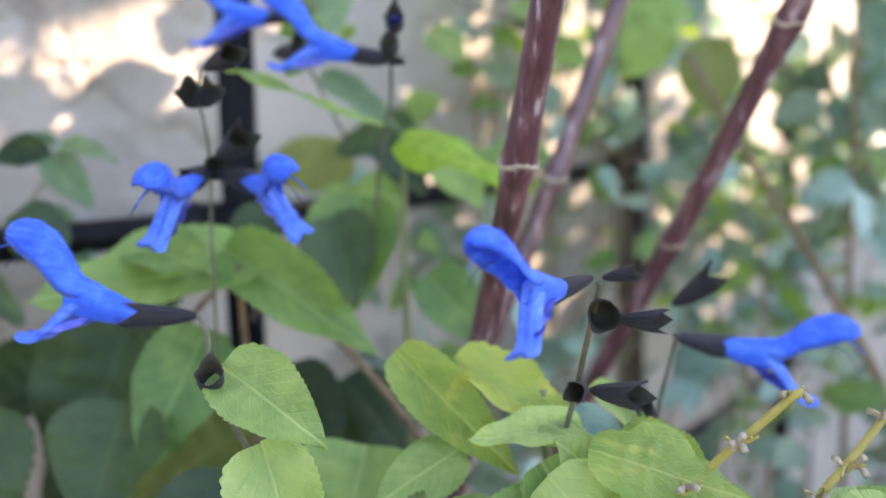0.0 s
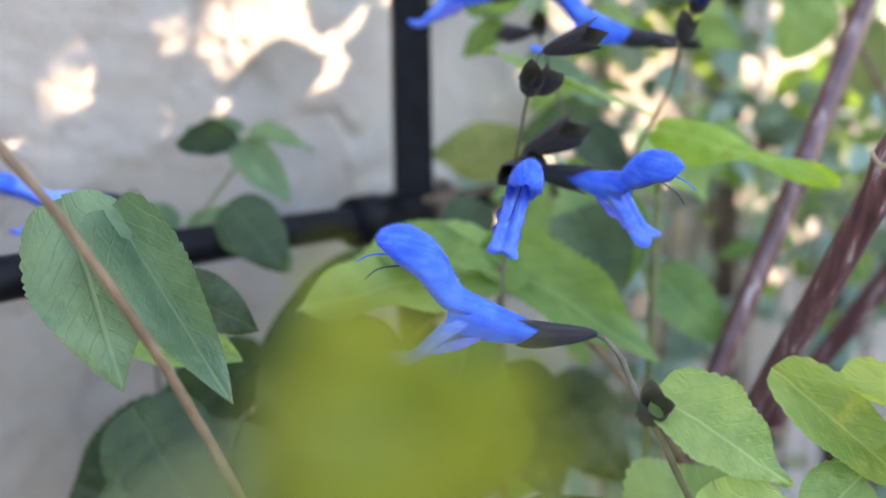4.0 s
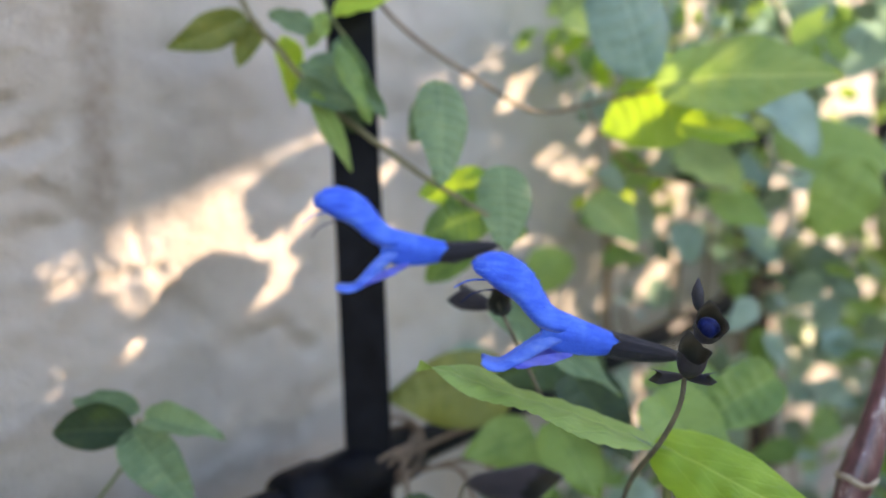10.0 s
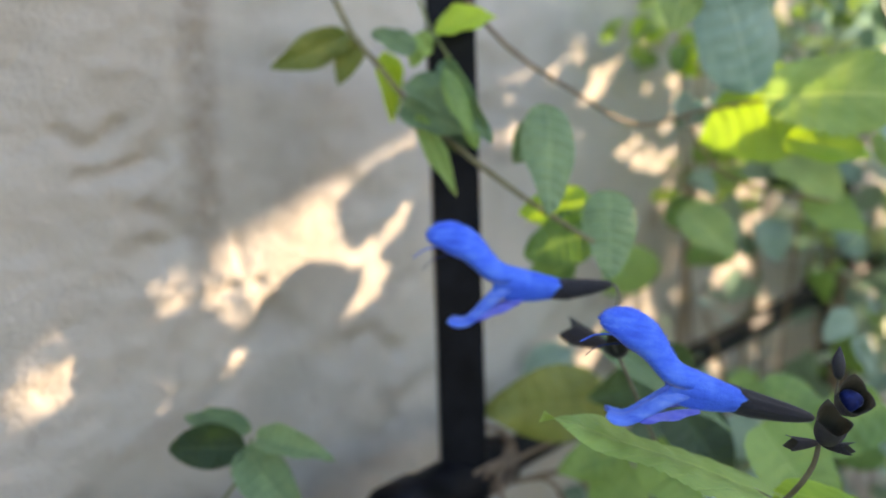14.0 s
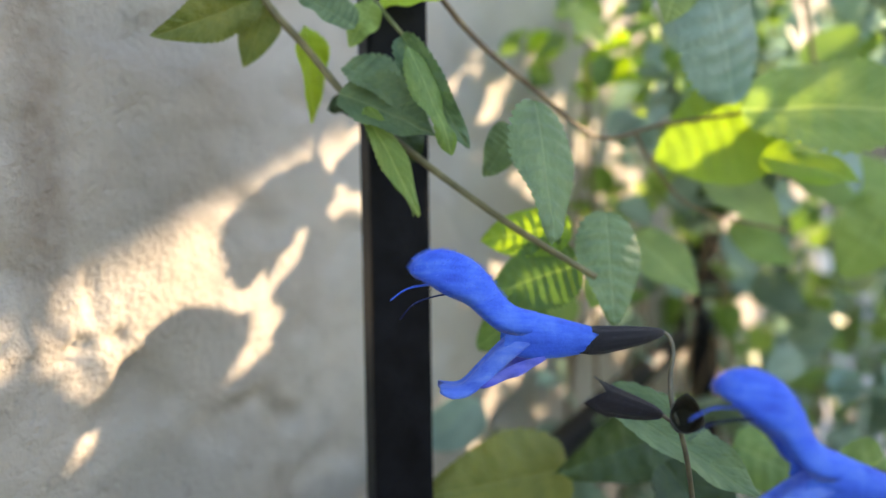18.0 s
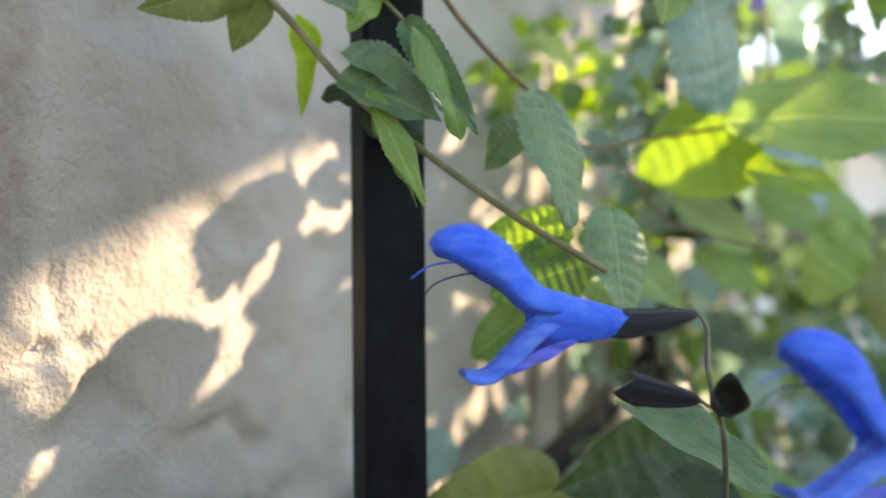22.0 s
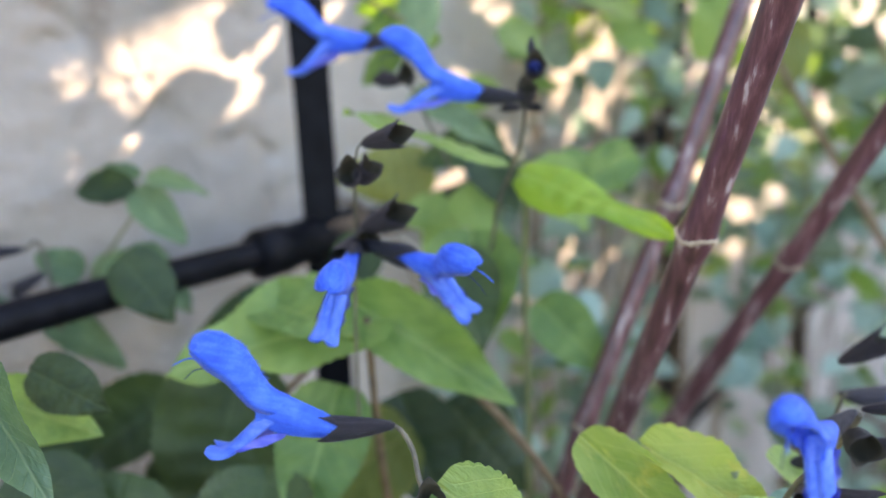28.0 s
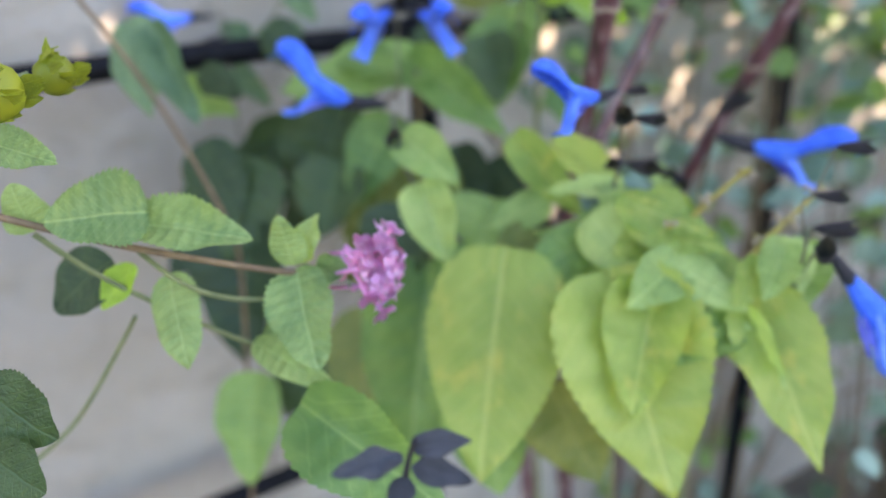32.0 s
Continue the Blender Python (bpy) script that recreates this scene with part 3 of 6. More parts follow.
    for side in (-1, 1):
        bm = bmesh.new()
        vs = []
        for i in range(17):
            v = i / 16
            row = []
            for j in range(5):
                t = j / 4
                row.append(bm.verts.new(Vector((12.5 + 16.0 * v - 2.0 * t * v, side * (3.1 + 1.3 * t + 0.55 * math.sin(v * 14 + t * 2) * t), -3.6 - 6.6 * v ** 1.7 - t * (2.3 * math.sin(3.0 * v ** 0.8 + 0.1)))) * mm))
            vs.append(row)
        for r, t in zip(vs, vs[1:]):
            for j in range(4):
                bm.faces.new((r[j], r[j + 1], t[j + 1], t[j]))
        bmesh.ops.solidify(bm, geom=bm.faces[:], thickness=0.0003)
        wings.append(finish(bm, "side_wing", PETAL_WING))
    style_me = finish(tube(spline([(0.034, 0.0004, 0.0125), (0.040, 0.0006, 0.0118), (0.044, 0.0008, 0.0108), (0.0475, 0.001, 0.0082)], 5), (0.00034, 0.00016), 6), "style", PETAL)
    stamen_me = finish(tube(spline([(0.032, -0.0008, 0.0100), (0.037, -0.001, 0.0092), (0.042, -0.0014, 0.0072), (0.045, -0.002, 0.0036)], 5), (0.00024, 0.00013), 6), "stamen", PETAL_DEEP)
    return tube_me, hood_me, lower_me, style_me, stamen_me, wings


TUBE_ME, HOOD_ME, LOWER_ME, STYLE_ME, STAMEN_ME, WING_MES = flower_meshes()


def flower(parent, base, junction, lip, low, size=0.0, label=""):
    """A two-lipped flower from its calyx base; lip and low are the tips of its lips."""
    base, j, u, v = Vector(base), Vector(junction), Vector(lip), Vector(low)
    u, v = u - j, v - j
    y = u.cross(v).normalized()
    turn = Matrix.Rotation(math.atan2(LIP_TIP.z, LIP_TIP.x), 3, y)
    x = turn @ u.normalized()
    z = x.cross(y)
    s = size * 1.14 if size else (u.length / LIP_TIP.length + v.length / LOW_TIP.length) / 2
    m = Matrix.Translation(j) @ Matrix((x, y, z)).transposed().to_4x4() @ Matrix.Scale(s, 4)
    # the lower lip hangs further or less from the throat
    want = m.inverted() @ (j + v)
    drop = math.atan2(want.z - THROAT.z, want.x - THROAT.x) - math.atan2(LOW_TIP.z - THROAT.z, LOW_TIP.x - THROAT.x)
    drop = max(-0.9, min(0.2, drop))
    ml = m @ Matrix.Translation(THROAT) @ Matrix.Rotation(-drop, 4, "Y") @ Matrix.Translation(-THROAT)
    mw = m @ Matrix.Translation(THROAT) @ Matrix.Rotation(-drop * 0.6, 4, "Y") @ Matrix.Translation(-THROAT)
    c = part("corolla", TUBE_ME, PETAL, parent, label or "violet-blue tubular corolla", m)
    part("upper_lip", HOOD_ME, PETAL, c, "", m)
    part("lower_lip", LOWER_ME, PETAL, c, "", ml)
    for wing in WING_MES:
        part("side_wing", wing, PETAL_WING, c, "thin ruffled violet side wing", mw)
    part("style", STYLE_ME, PETAL, c, "", m)
    part("stamen", STAMEN_ME, PETAL, c, "", m)
    d = j - base
    length = max(d.length, 0.013) * 1.14
    part("calyx", CUP_FLOWER, CALYX, c, "black-purple calyx", Matrix.Translation(base) @ frame_of(d, z) @ Matrix.Scale(length, 4))
    return c


# ---- setting ----
WN, WD = Vector((0.754, -0.657, 0.0)), Vector((0.657, 0.754, 0.0))     # the wall's outward normal, and its run


def along(a, out, z):
    """A point by its run along the wall, its distance out from the wall's face, and height."""
    return WD * a + WN * (out - 0.4776) + Vector((0, 0, z))


CRACKS = [(0.0034, 0.0036, [(0.143, 0.932), (0.149, 0.926), (0.155, 0.925), (0.161, 0.929), (0.166, 0.935)]),
          (0.0034, 0.0032, [(0.150, 0.914), (0.159, 0.914), (0.168, 0.916), (0.173, 0.920), (0.182, 0.921)]),
          (0.0036, 0.0030, [(0.175, 0.901), (0.183, 0.896), (0.192, 0.888)]),
          (0.0038, 0.0030, [(0.280, 0.826), (0.295, 0.827), (0.302, 0.820), (0.313, 0.814)]),
          (0.0065, 0.0026, [(0.232, 0.851), (0.246, 0.838)]),
          (0.0050, 0.0024, [(0.303, 0.791), (0.308, 0.775)]),
          (0.0030, 0.0024, [(0.178, 0.886), (0.186, 0.884), (0.194, 0.887)]),
          (0.0028, 0.0022, [(0.218, 0.884), (0.2185, 0.872)]),
          (0.0030, 0.0030, [(0.2105, 0.861), (0.2125, 0.862)]), (0.0030, 0.0030, [(0.226, 0.862), (0.2275, 0.863)]),
          (0.0052, 0.0050, [(0.307, 0.816), (0.311, 0.813)]), (0.0050, 0.0022, [(0.318, 0.851), (0.322, 0.853)])]


def worn(a, z):
    """How deep the plaster is cracked or chipped at a point of the wall."""
    d = 0.0
    for w, depth, line in CRACKS:
        if not (line[0][0] - 0.02 < a < line[-1][0] + 0.02 and abs(z - line[0][1]) < 0.04):
            continue
        best = 9.0
        for (x0, y0), (x1, y1) in zip(line, line[1:]):
            ll = (x1 - x0) ** 2 + (y1 - y0) ** 2
            f = max(0.0, min(1.0, ((a - x0) * (x1 - x0) + (z - y0) * (y1 - y0)) / ll))
            dx, dy = a - x0 - f * (x1 - x0), z - y0 - f * (y1 - y0)
            side = 1.0 if dy > 0 else 1.6
            best = min(best, math.hypot(dx, dy) / side)
        best += 0.0012 * noise.noise(Vector((a * 260, z * 260, 4)))
        d = max(d, depth * max(0.0, 1 - (best / w) ** 2))
    return d


def build_wall():
    bm = bmesh.new()
    runs = [-1.4 + 0.05 * i for i in range(26)] + [-0.1 + 0.0042 * i for i in range(34)] + [0.0428 + 0.0024 * i for i in range(174)] + [0.462 + 0.0046 * i for i in range(30)] + [0.601 + 0.05 * i for i in range(41)]
    lifts = [0.05 * i for i in range(9)] + [0.42 + 0.0046 * i for i in range(61)] + [0.7006 + 0.0024 * i for i in range(134)] + [1.0236 + 0.0046 * i for i in range(33)] + [1.175 + 0.06 * i for i in range(20)]
    a0, a1, z0, z1, nz = runs[0], runs[-1], lifts[0], lifts[-1], len(lifts) - 1
    cols = []
    for a in runs:
        col = []
        worn_shaded = max(0.0, min(1.0, (0.26 - a) / 0.08)) if a > -0.1 else 0.0
        for z in lifts:
            p = Vector((a * 9, z * 9, 0.3))
            d = 0.0030 * noise.noise(p) + 0.0020 * noise.noise(p * 3.1)
            q = Vector((a * 30, z * 42, 1.7))
            d -= 0.0065 * max(0.0, noise.noise(q) - 0.22) + 0.0026 * abs(noise.noise(q * 0.55 + Vector((3, 1, 0))))
            d += 0.0008 * noise.noise(q * 2.7)
            if worn_shaded:
                r = Vector((a * 75, z * 150, 6.1))
                d += worn_shaded * (0.0011 * noise.noise(r) + 0.0007 * noise.noise(r * 2.1) - 0.0030 * max(0.0, noise.noise(r * 0.45) - 0.25))
            d -= worn(a, z)
            col.append(bm.verts.new(along(a, d - 0.001, z)))
        cols.append(col)
    for a, b in zip(cols, cols[1:]):
        for k in range(nz):
            bm.faces.new((a[k], b[k], b[k + 1], a[k + 1]))
    # back, ends and top give it thickness
    back = [bm.verts.new(along(a, -0.18, z)) for a, z in ((a0, z0), (a1, z0), (a1, z1), (a0, z1))]
    bm.faces.new(back)
    bm.faces.new([c[-1] for c in cols] + [back[2], back[3]])
    bm.faces.new(list(cols[0]) + [back[3], back[0]])
    bm.faces.new(list(cols[-1][::-1]) + [back[1], back[2]])
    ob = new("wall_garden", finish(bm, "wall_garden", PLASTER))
    tagged(ob, "rough grey-beige plastered garden wall with dents", "wall", kind="structure")


build_wall()
bm = bmesh.new()
gr = [[bm.verts.new((x, y, 0.012 * noise.noise(Vector((x * 3, y * 3, 0))) if abs(x) < 8 and abs(y) < 8 else 0.0)) for y in [-60, -20, -8] + [-4 + 0.16 * q for q in range(51)] + [8, 20, 60]] for x in [-60, -20, -8] + [-4 + 0.16 * q for q in range(51)] + [8, 20, 60]]
for a, b in zip(gr, gr[1:]):
    for k in range(len(a) - 1):
        bm.faces.new((a[k], b[k], b[k + 1], a[k + 1]))
tagged(new("ground", finish(bm, "ground", SOIL)), "dry pale garden soil with scattered litter", "ground", kind="structure")

# ---- fence of black steel in front of the wall ----
FENCE = 0.0735          # its distance out from the wall


def fence():
    f = thing("steel_fence", "black painted steel fence with round rails before the wall", "fence", along(0.28, FENCE, 0))
    turn = pose(0, 0, 0, 0, 0, 8)
    for a in (-0.62, -0.17, 0.2815, 0.765, 1.24):
        bm = box(bmesh.new(), (-0.0103, -0.0075, 0.0), (0.0103, 0.0075, 1.55), 0.0014)
        part("post", bm, BLACK, f, "", Matrix.Translation(along(a, FENCE, 0)) @ turn, smooth=False)
    for z in (0.432, 0.767):
        bm = tube(spline([along(-0.9, FENCE - 0.004, z - 0.075), along(-0.02, FENCE, z - 0.010), along(0.3, FENCE, z + 0.003), along(0.77, FENCE, z + 0.028), along(1.6, FENCE, z + 0.060)], 12), (0.0082, 0.0082), 16)
        part("rail", bm, BLACK, f)
        for a, up in ((-0.17, -0.022), (0.2815, 0.002), (0.765, 0.028)):
            lie = 0.05 if a < 0.5 else 0.04
            pts = [along(a + d, FENCE, z + up + d * lie) for d in (-0.0500, -0.0485, -0.0460, -0.0300, -0.0285, -0.0050, 0.0200, 0.0270, 0.0280)]
            bm = tube(pts, (0.0090, 0.0128, 0.0138, 0.0140, 0.0124, 0.0128, 0.0126, 0.0120, 0.0090), 20)
            part("rail_socket", bm, BLACK, f, "thick black socket where rail meets post")


fence()
tw = thing("twine_tie", "brown jute twine tied round the fence joint", "twine", along(0.285, FENCE, 0.77))
for i in range(4):
    pts = [along(0.292 + 0.014 * math.cos(a) + 0.003 * i - 0.004, FENCE + 0.0145 * math.sin(a), 0.768 + 0.011 * math.sin(a + i * 0.7) + 0.002 * i) for a in (6.2832 * q / 12 for q in range(13))]
    part("twine_loop", tube(spline(pts, 3), (0.0012, 0.0012), 6), TWINE, tw)
for da, dz, w in ((0.050, -0.030, 0.030), (0.062, -0.012, 0.036), (0.034, -0.052, 0.026)):
    part("twine_end", tube(spline([along(0.300, FENCE + 0.014, 0.766), along(0.300 + da * 0.5, FENCE + w, 0.772 + dz * 0.2), along(0.300 + da, FENCE + w, 0.766 + dz)], 6), (0.0012, 0.0009), 6), TWINE, tw)
part("twine_end", tube(spline([along(0.29, FENCE + 0.013, 0.775), along(0.275, FENCE + 0.03, 0.755), along(0.262, FENCE + 0.034, 0.715)], 5), (0.0013, 0.001), 6), TWINE, tw)
part("twine_end", tube(spline([along(0.29, FENCE + 0.013, 0.775), along(0.34, FENCE + 0.024, 0.78), along(0.37, FENCE + 0.028, 0.762)], 5), (0.0013, 0.001), 6), TWINE, tw)



# ---- the salvia: flowering stems ----
s1 = thing("flowering_salvia", "salvia stem with one violet-blue flower and dark calyces", "flower stem", (0.0340, 0.2220, 0.60), "salvia stems")
flower(s1, (0.0350, 0.1883, 0.7730), (0.0269, 0.1840, 0.7709), (0.0065, 0.1621, 0.7832), (0.0140, 0.1628, 0.7603), 0.66)
stem(s1, [(0.0290, 0.2402, 0.6933), (0.0329, 0.2304, 0.7149), (0.0361, 0.2197, 0.7368), (0.0360, 0.2015, 0.7552), (0.0368, 0.1909, 0.7692), (0.0362, 0.1891, 0.7715)], 0.001008, 0.00064, STEM_DARK)
calyx(s1, (0.0374, 0.1902, 0.7724), (0.0460, 0.1844, 0.7747), "long")
calyx(s1, (0.0377, 0.1954, 0.7643), (0.0369, 0.1751, 0.7622), "open", roll=20)
calyx(s1, (0.0413, 0.1961, 0.7613), (0.0541, 0.1872, 0.7621), "long", roll=30)
calyx(s1, (0.0395, 0.2167, 0.7375), (0.0535, 0.2019, 0.7393), "long", roll=15)
calyx(s1, (0.0384, 0.2188, 0.7386), (0.0322, 0.2049, 0.7395), "long")
stem(s1, [(0.0356, 0.2185, 0.7355), (0.0395, 0.2167, 0.7375)], 0.00043199999999999993, 0.0004, STEM_DARK, "flower_stalk")
s2 = thing("flowering_salvia", "arching salvia stem with one blue flower and an open dark calyx", "flower stem", (-0.0400, 0.2200, 0.60), "salvia stems")
flower(s2, (-0.0723, 0.2312, 0.7575), (-0.0892, 0.2301, 0.7580), (-0.1283, 0.2380, 0.7822), (-0.1286, 0.2369, 0.7520), 0.90)
stem(s2, [(-0.0348, 0.2249, 0.6929), (-0.0505, 0.2158, 0.7155), (-0.0600, 0.2133, 0.7340), (-0.0656, 0.2178, 0.7453), (-0.0676, 0.2249, 0.7524), (-0.0706, 0.2294, 0.7564), (-0.0730, 0.2316, 0.7572)], 0.0009359999999999999, 0.00064, STEM_DARK)
calyx(s2, (-0.0640, 0.2151, 0.7398), (-0.0628, 0.2073, 0.7493), "open")
calyx(s2, (-0.0636, 0.2141, 0.7401), (-0.0672, 0.2115, 0.7432), "long")
s3 = thing("flowering_salvia", "upright salvia stem with two blue flowers and dry calyces", "flower stem", (-0.0845, 0.3050, 0.60), "salvia stems")
flower(s3, (-0.0842, 0.2960, 0.7990), (-0.0858, 0.2800, 0.7960), (-0.0890, 0.2440, 0.7955), (-0.0950, 0.2520, 0.7735), 0.80)
flower(s3, (-0.0830, 0.2940, 0.7985), (-0.0681, 0.2816, 0.7953), (-0.0453, 0.2460, 0.7985), (-0.0460, 0.2680, 0.7770), 0.78)
stem(s3, [(-0.0906, 0.3131, 0.7245), (-0.0879, 0.3030, 0.7729), (-0.0852, 0.2972, 0.8001), (-0.0835, 0.2846, 0.8180), (-0.0830, 0.2769, 0.8233), (-0.0810, 0.2756, 0.8318), (-0.0795, 0.2757, 0.8335)], 0.0006479999999999999, 0.0004, STEM_DARK)
calyx(s3, (-0.0795, 0.2757, 0.8335), (-0.0633, 0.2612, 0.8374), "long", roll=40)
calyx(s3, (-0.0831, 0.2768, 0.8219), (-0.0850, 0.2577, 0.8320), "open")
calyx(s3, (-0.0821, 0.2768, 0.8218), (-0.0700, 0.2690, 0.8317), "open", roll=25)
calyx(s3, (-0.0829, 0.2953, 0.8030), (-0.0648, 0.2772, 0.8121), "long", roll=30)
calyx(s3, (-0.0830, 0.2951, 0.8005), (-0.0758, 0.2725, 0.7987), "open", roll=40)
calyx(s3, (-0.0854, 0.2952, 0.8003), (-0.0906, 0.2769, 0.7953), "long")
s4 = thing("flowering_salvia", "salvia stem with blue flower and dark bud cups on top", "flower stem", (-0.0250, 0.3450, 0.60), "salvia stems")
flower(s4, (-0.0185, 0.3380, 0.8440), (-0.0342, 0.3460, 0.8461), (-0.0758, 0.3470, 0.8712), (-0.0733, 0.3485, 0.8446), 0.90)
stem(s4, [(-0.0348, 0.3836, 0.7578), (-0.0308, 0.3704, 0.7832), (-0.0283, 0.3616, 0.8009), (-0.0231, 0.3439, 0.8191), (-0.0207, 0.3338, 0.8317), (-0.0202, 0.3300, 0.8411), (-0.0192, 0.3289, 0.8456), (-0.0179, 0.3264, 0.8503), (-0.0174, 0.3230, 0.8525)], 0.00094, 0.0005, STEM_DARK)
stem(s4, [(-0.0179, 0.3264, 0.8503), (-0.0179, 0.3269, 0.8541), (-0.0176, 0.3257, 0.8589)], 0.0004, 0.0003, STEM_DARK)
part("bud", tube(spline([(-0.0176, 0.3256, 0.8584), (-0.0179, 0.3256, 0.8627), (-0.0176, 0.3257, 0.8670)]), (0.0005, 0.0013, 0.0016, 0.0017, 0.0013, 0.0006, 0.0001), 10, squash=0.8), CALYX, s4, "closed dark bud tip")
calyx(s4, (-0.0205, 0.3271, 0.8418), (-0.0202, 0.3216, 0.8496), "open", cap=0.0092)
calyx(s4, (-0.0174, 0.3230, 0.8525), (-0.0179, 0.3146, 0.8576), "open", cap=0.0091)
calyx(s4, (-0.0211, 0.3286, 0.8408), (-0.0310, 0.3260, 0.8415), "long")
calyx(s4, (-0.0207, 0.3278, 0.8405), (-0.0141, 0.3223, 0.8410), "long")
petal_bud(s4, (-0.0176, 0.3191, 0.8549), Vector((-0.0508, -0.8537, 0.5183)), 0.0027)
s5 = thing("flowering_salvia", "salvia stem with blue flower and two empty dark calyces", "flower stem", (-0.0600, 0.3850, 0.60), "salvia stems")
flower(s5, (-0.0645, 0.3890, 0.8735), (-0.0803, 0.3950, 0.8712), (-0.1238, 0.3997, 0.8888), (-0.1188, 0.3994, 0.8624), 0.96)
stem(s5, [(-0.0466, 0.4041, 0.8105), (-0.0584, 0.3874, 0.8383), (-0.0635, 0.3818, 0.8499), (-0.0658, 0.3816, 0.8561), (-0.0650, 0.3847, 0.8627), (-0.0628, 0.3875, 0.8688), (-0.0635, 0.3888, 0.8725), (-0.0655, 0.3893, 0.8737)], 0.0007199999999999999, 0.00047999999999999996, STEM_DARK)
calyx(s5, (-0.0634, 0.3819, 0.8532), (-0.0685, 0.3669, 0.8599), "open")
calyx(s5, (-0.0668, 0.3848, 0.8538), (-0.0799, 0.4024, 0.8554), "long", roll=20)
stem(s5, [(-0.0634, 0.3819, 0.8519), (-0.0654, 0.3834, 0.8526), (-0.0668, 0.3848, 0.8538)], 0.00043199999999999993, 0.00047999999999999996, STEM_DARK, "flower_stalk")
s6 = thing("flowering_salvia", "salvia stem with one outward-facing blue flower", "flower stem", (0.0700, 0.2900, 0.60), "salvia stems")
flower(s6, (0.0797, 0.2780, 0.7390), (0.0976, 0.2850, 0.7335), (0.1400, 0.2760, 0.7385), (0.1285, 0.2787, 0.7182), 0.90)
stem(s6, [(0.0770, 0.2965, 0.6540), (0.0761, 0.2865, 0.7022), (0.0789, 0.2793, 0.7293), (0.0812, 0.2774, 0.7398)], 0.0008639999999999999, 0.00064, STEM_DARK)
calyx(s6, (0.0803, 0.2814, 0.7491), (0.0933, 0.2677, 0.7628), "long")
calyx(s6, (0.0610, 0.2651, 0.7198), (0.0695, 0.2546, 0.7167), "open")
calyx(s6, (0.0541, 0.2650, 0.7211), (0.0629, 0.2564, 0.7256), "long")
s7 = thing("flowering_salvia", "salvia stem with a dark blue flower near the rail", "flower stem", (-0.2100, 0.3200, 0.60), "salvia stems")
flower(s7, (-0.2490, 0.3960, 0.7850), (-0.2610, 0.3890, 0.7850), (-0.2940, 0.3620, 0.7920), (-0.2880, 0.3640, 0.7750), 0.80)
stem(s7, [(-0.2400, 0.4050, 0.40), (-0.2420, 0.4060, 0.65), (-0.2430, 0.4020, 0.775), (-0.2490, 0.3960, 0.7850)], 0.0012, 0.0008, STEM_DARK)
calyx(s7, (-0.2440, 0.4010, 0.772), (-0.2580, 0.3880, 0.764), "long")
s8 = thing("flowering_salvia", "low salvia stem with a half-open blue bud and brown calyces", "flower stem", (0.1500, 0.2300, 0.50), "salvia stems")
flower(s8, (0.1149, 0.1757, 0.7187), (0.1233, 0.1717, 0.7085), (0.1493, 0.1629, 0.6912), (0.1420, 0.1583, 0.6836), 0.85)
stem(s8, [(0.1078, 0.2074, 0.6762), (0.1097, 0.1939, 0.6974), (0.1122, 0.1839, 0.7133), (0.1149, 0.1757, 0.7187)], 0.0006479999999999999, 0.00047999999999999996, STEM_DARK)
calyx(s8, (0.1153, 0.1889, 0.7543), (0.1287, 0.1819, 0.7560), "long")
calyx(s8, (0.1083, 0.1811, 0.7375), (0.1200, 0.1736, 0.7392), "long")
calyx(s8, (0.1092, 0.1769, 0.7257), (0.1248, 0.1708, 0.7287), "long")
calyx(s8, (0.1129, 0.1689, 0.7165), (0.1105, 0.1608, 0.7257), "open")
stem(s8, [(0.1097, 0.1939, 0.6974), (0.1078, 0.1788, 0.7171), (0.1092, 0.1769, 0.7257)], 0.000504, 0.0004, STEM_DARK, "flower_stalk")
stem(s8, [(0.1078, 0.1788, 0.7171), (0.1049, 0.1811, 0.7340), (0.1083, 0.1811, 0.7375), (0.1153, 0.1888, 0.7539)], 0.000504, 0.0004, STEM_DARK, "flower_stalk")
s9 = thing("young_salvia", "young salvia shoot with small blackish folded leaves", "plant shoot", (-0.0300, 0.0400, 0.60), "salvia stems")
stem(s9, [(-0.0007, -0.0010, 0.7012), (0.0014, -0.0015, 0.7191), (0.0028, -0.0014, 0.7273), (0.0043, -0.0010, 0.7331)], 0.0009, 0.0005, CALYX_DRY)
leaf(s9, (0.0019, -0.0013, 0.7281), (-0.0106, -0.0087, 0.7282), 0.0058, LEAF_SHOOT, kind="oval")
leaf(s9, (0.0032, -0.0002, 0.7302), (0.0149, -0.0003, 0.7341), 0.0058, LEAF_SHOOT, kind="oval")
leaf(s9, (0.0035, -0.0014, 0.7267), (0.0160, -0.0029, 0.7264), 0.0058, LEAF_SHOOT, kind="oval")
leaf(s9, (0.0030, -0.0023, 0.7246), (0.0010, -0.0086, 0.7209), 0.0058, LEAF_SHOOT, kind="oval")


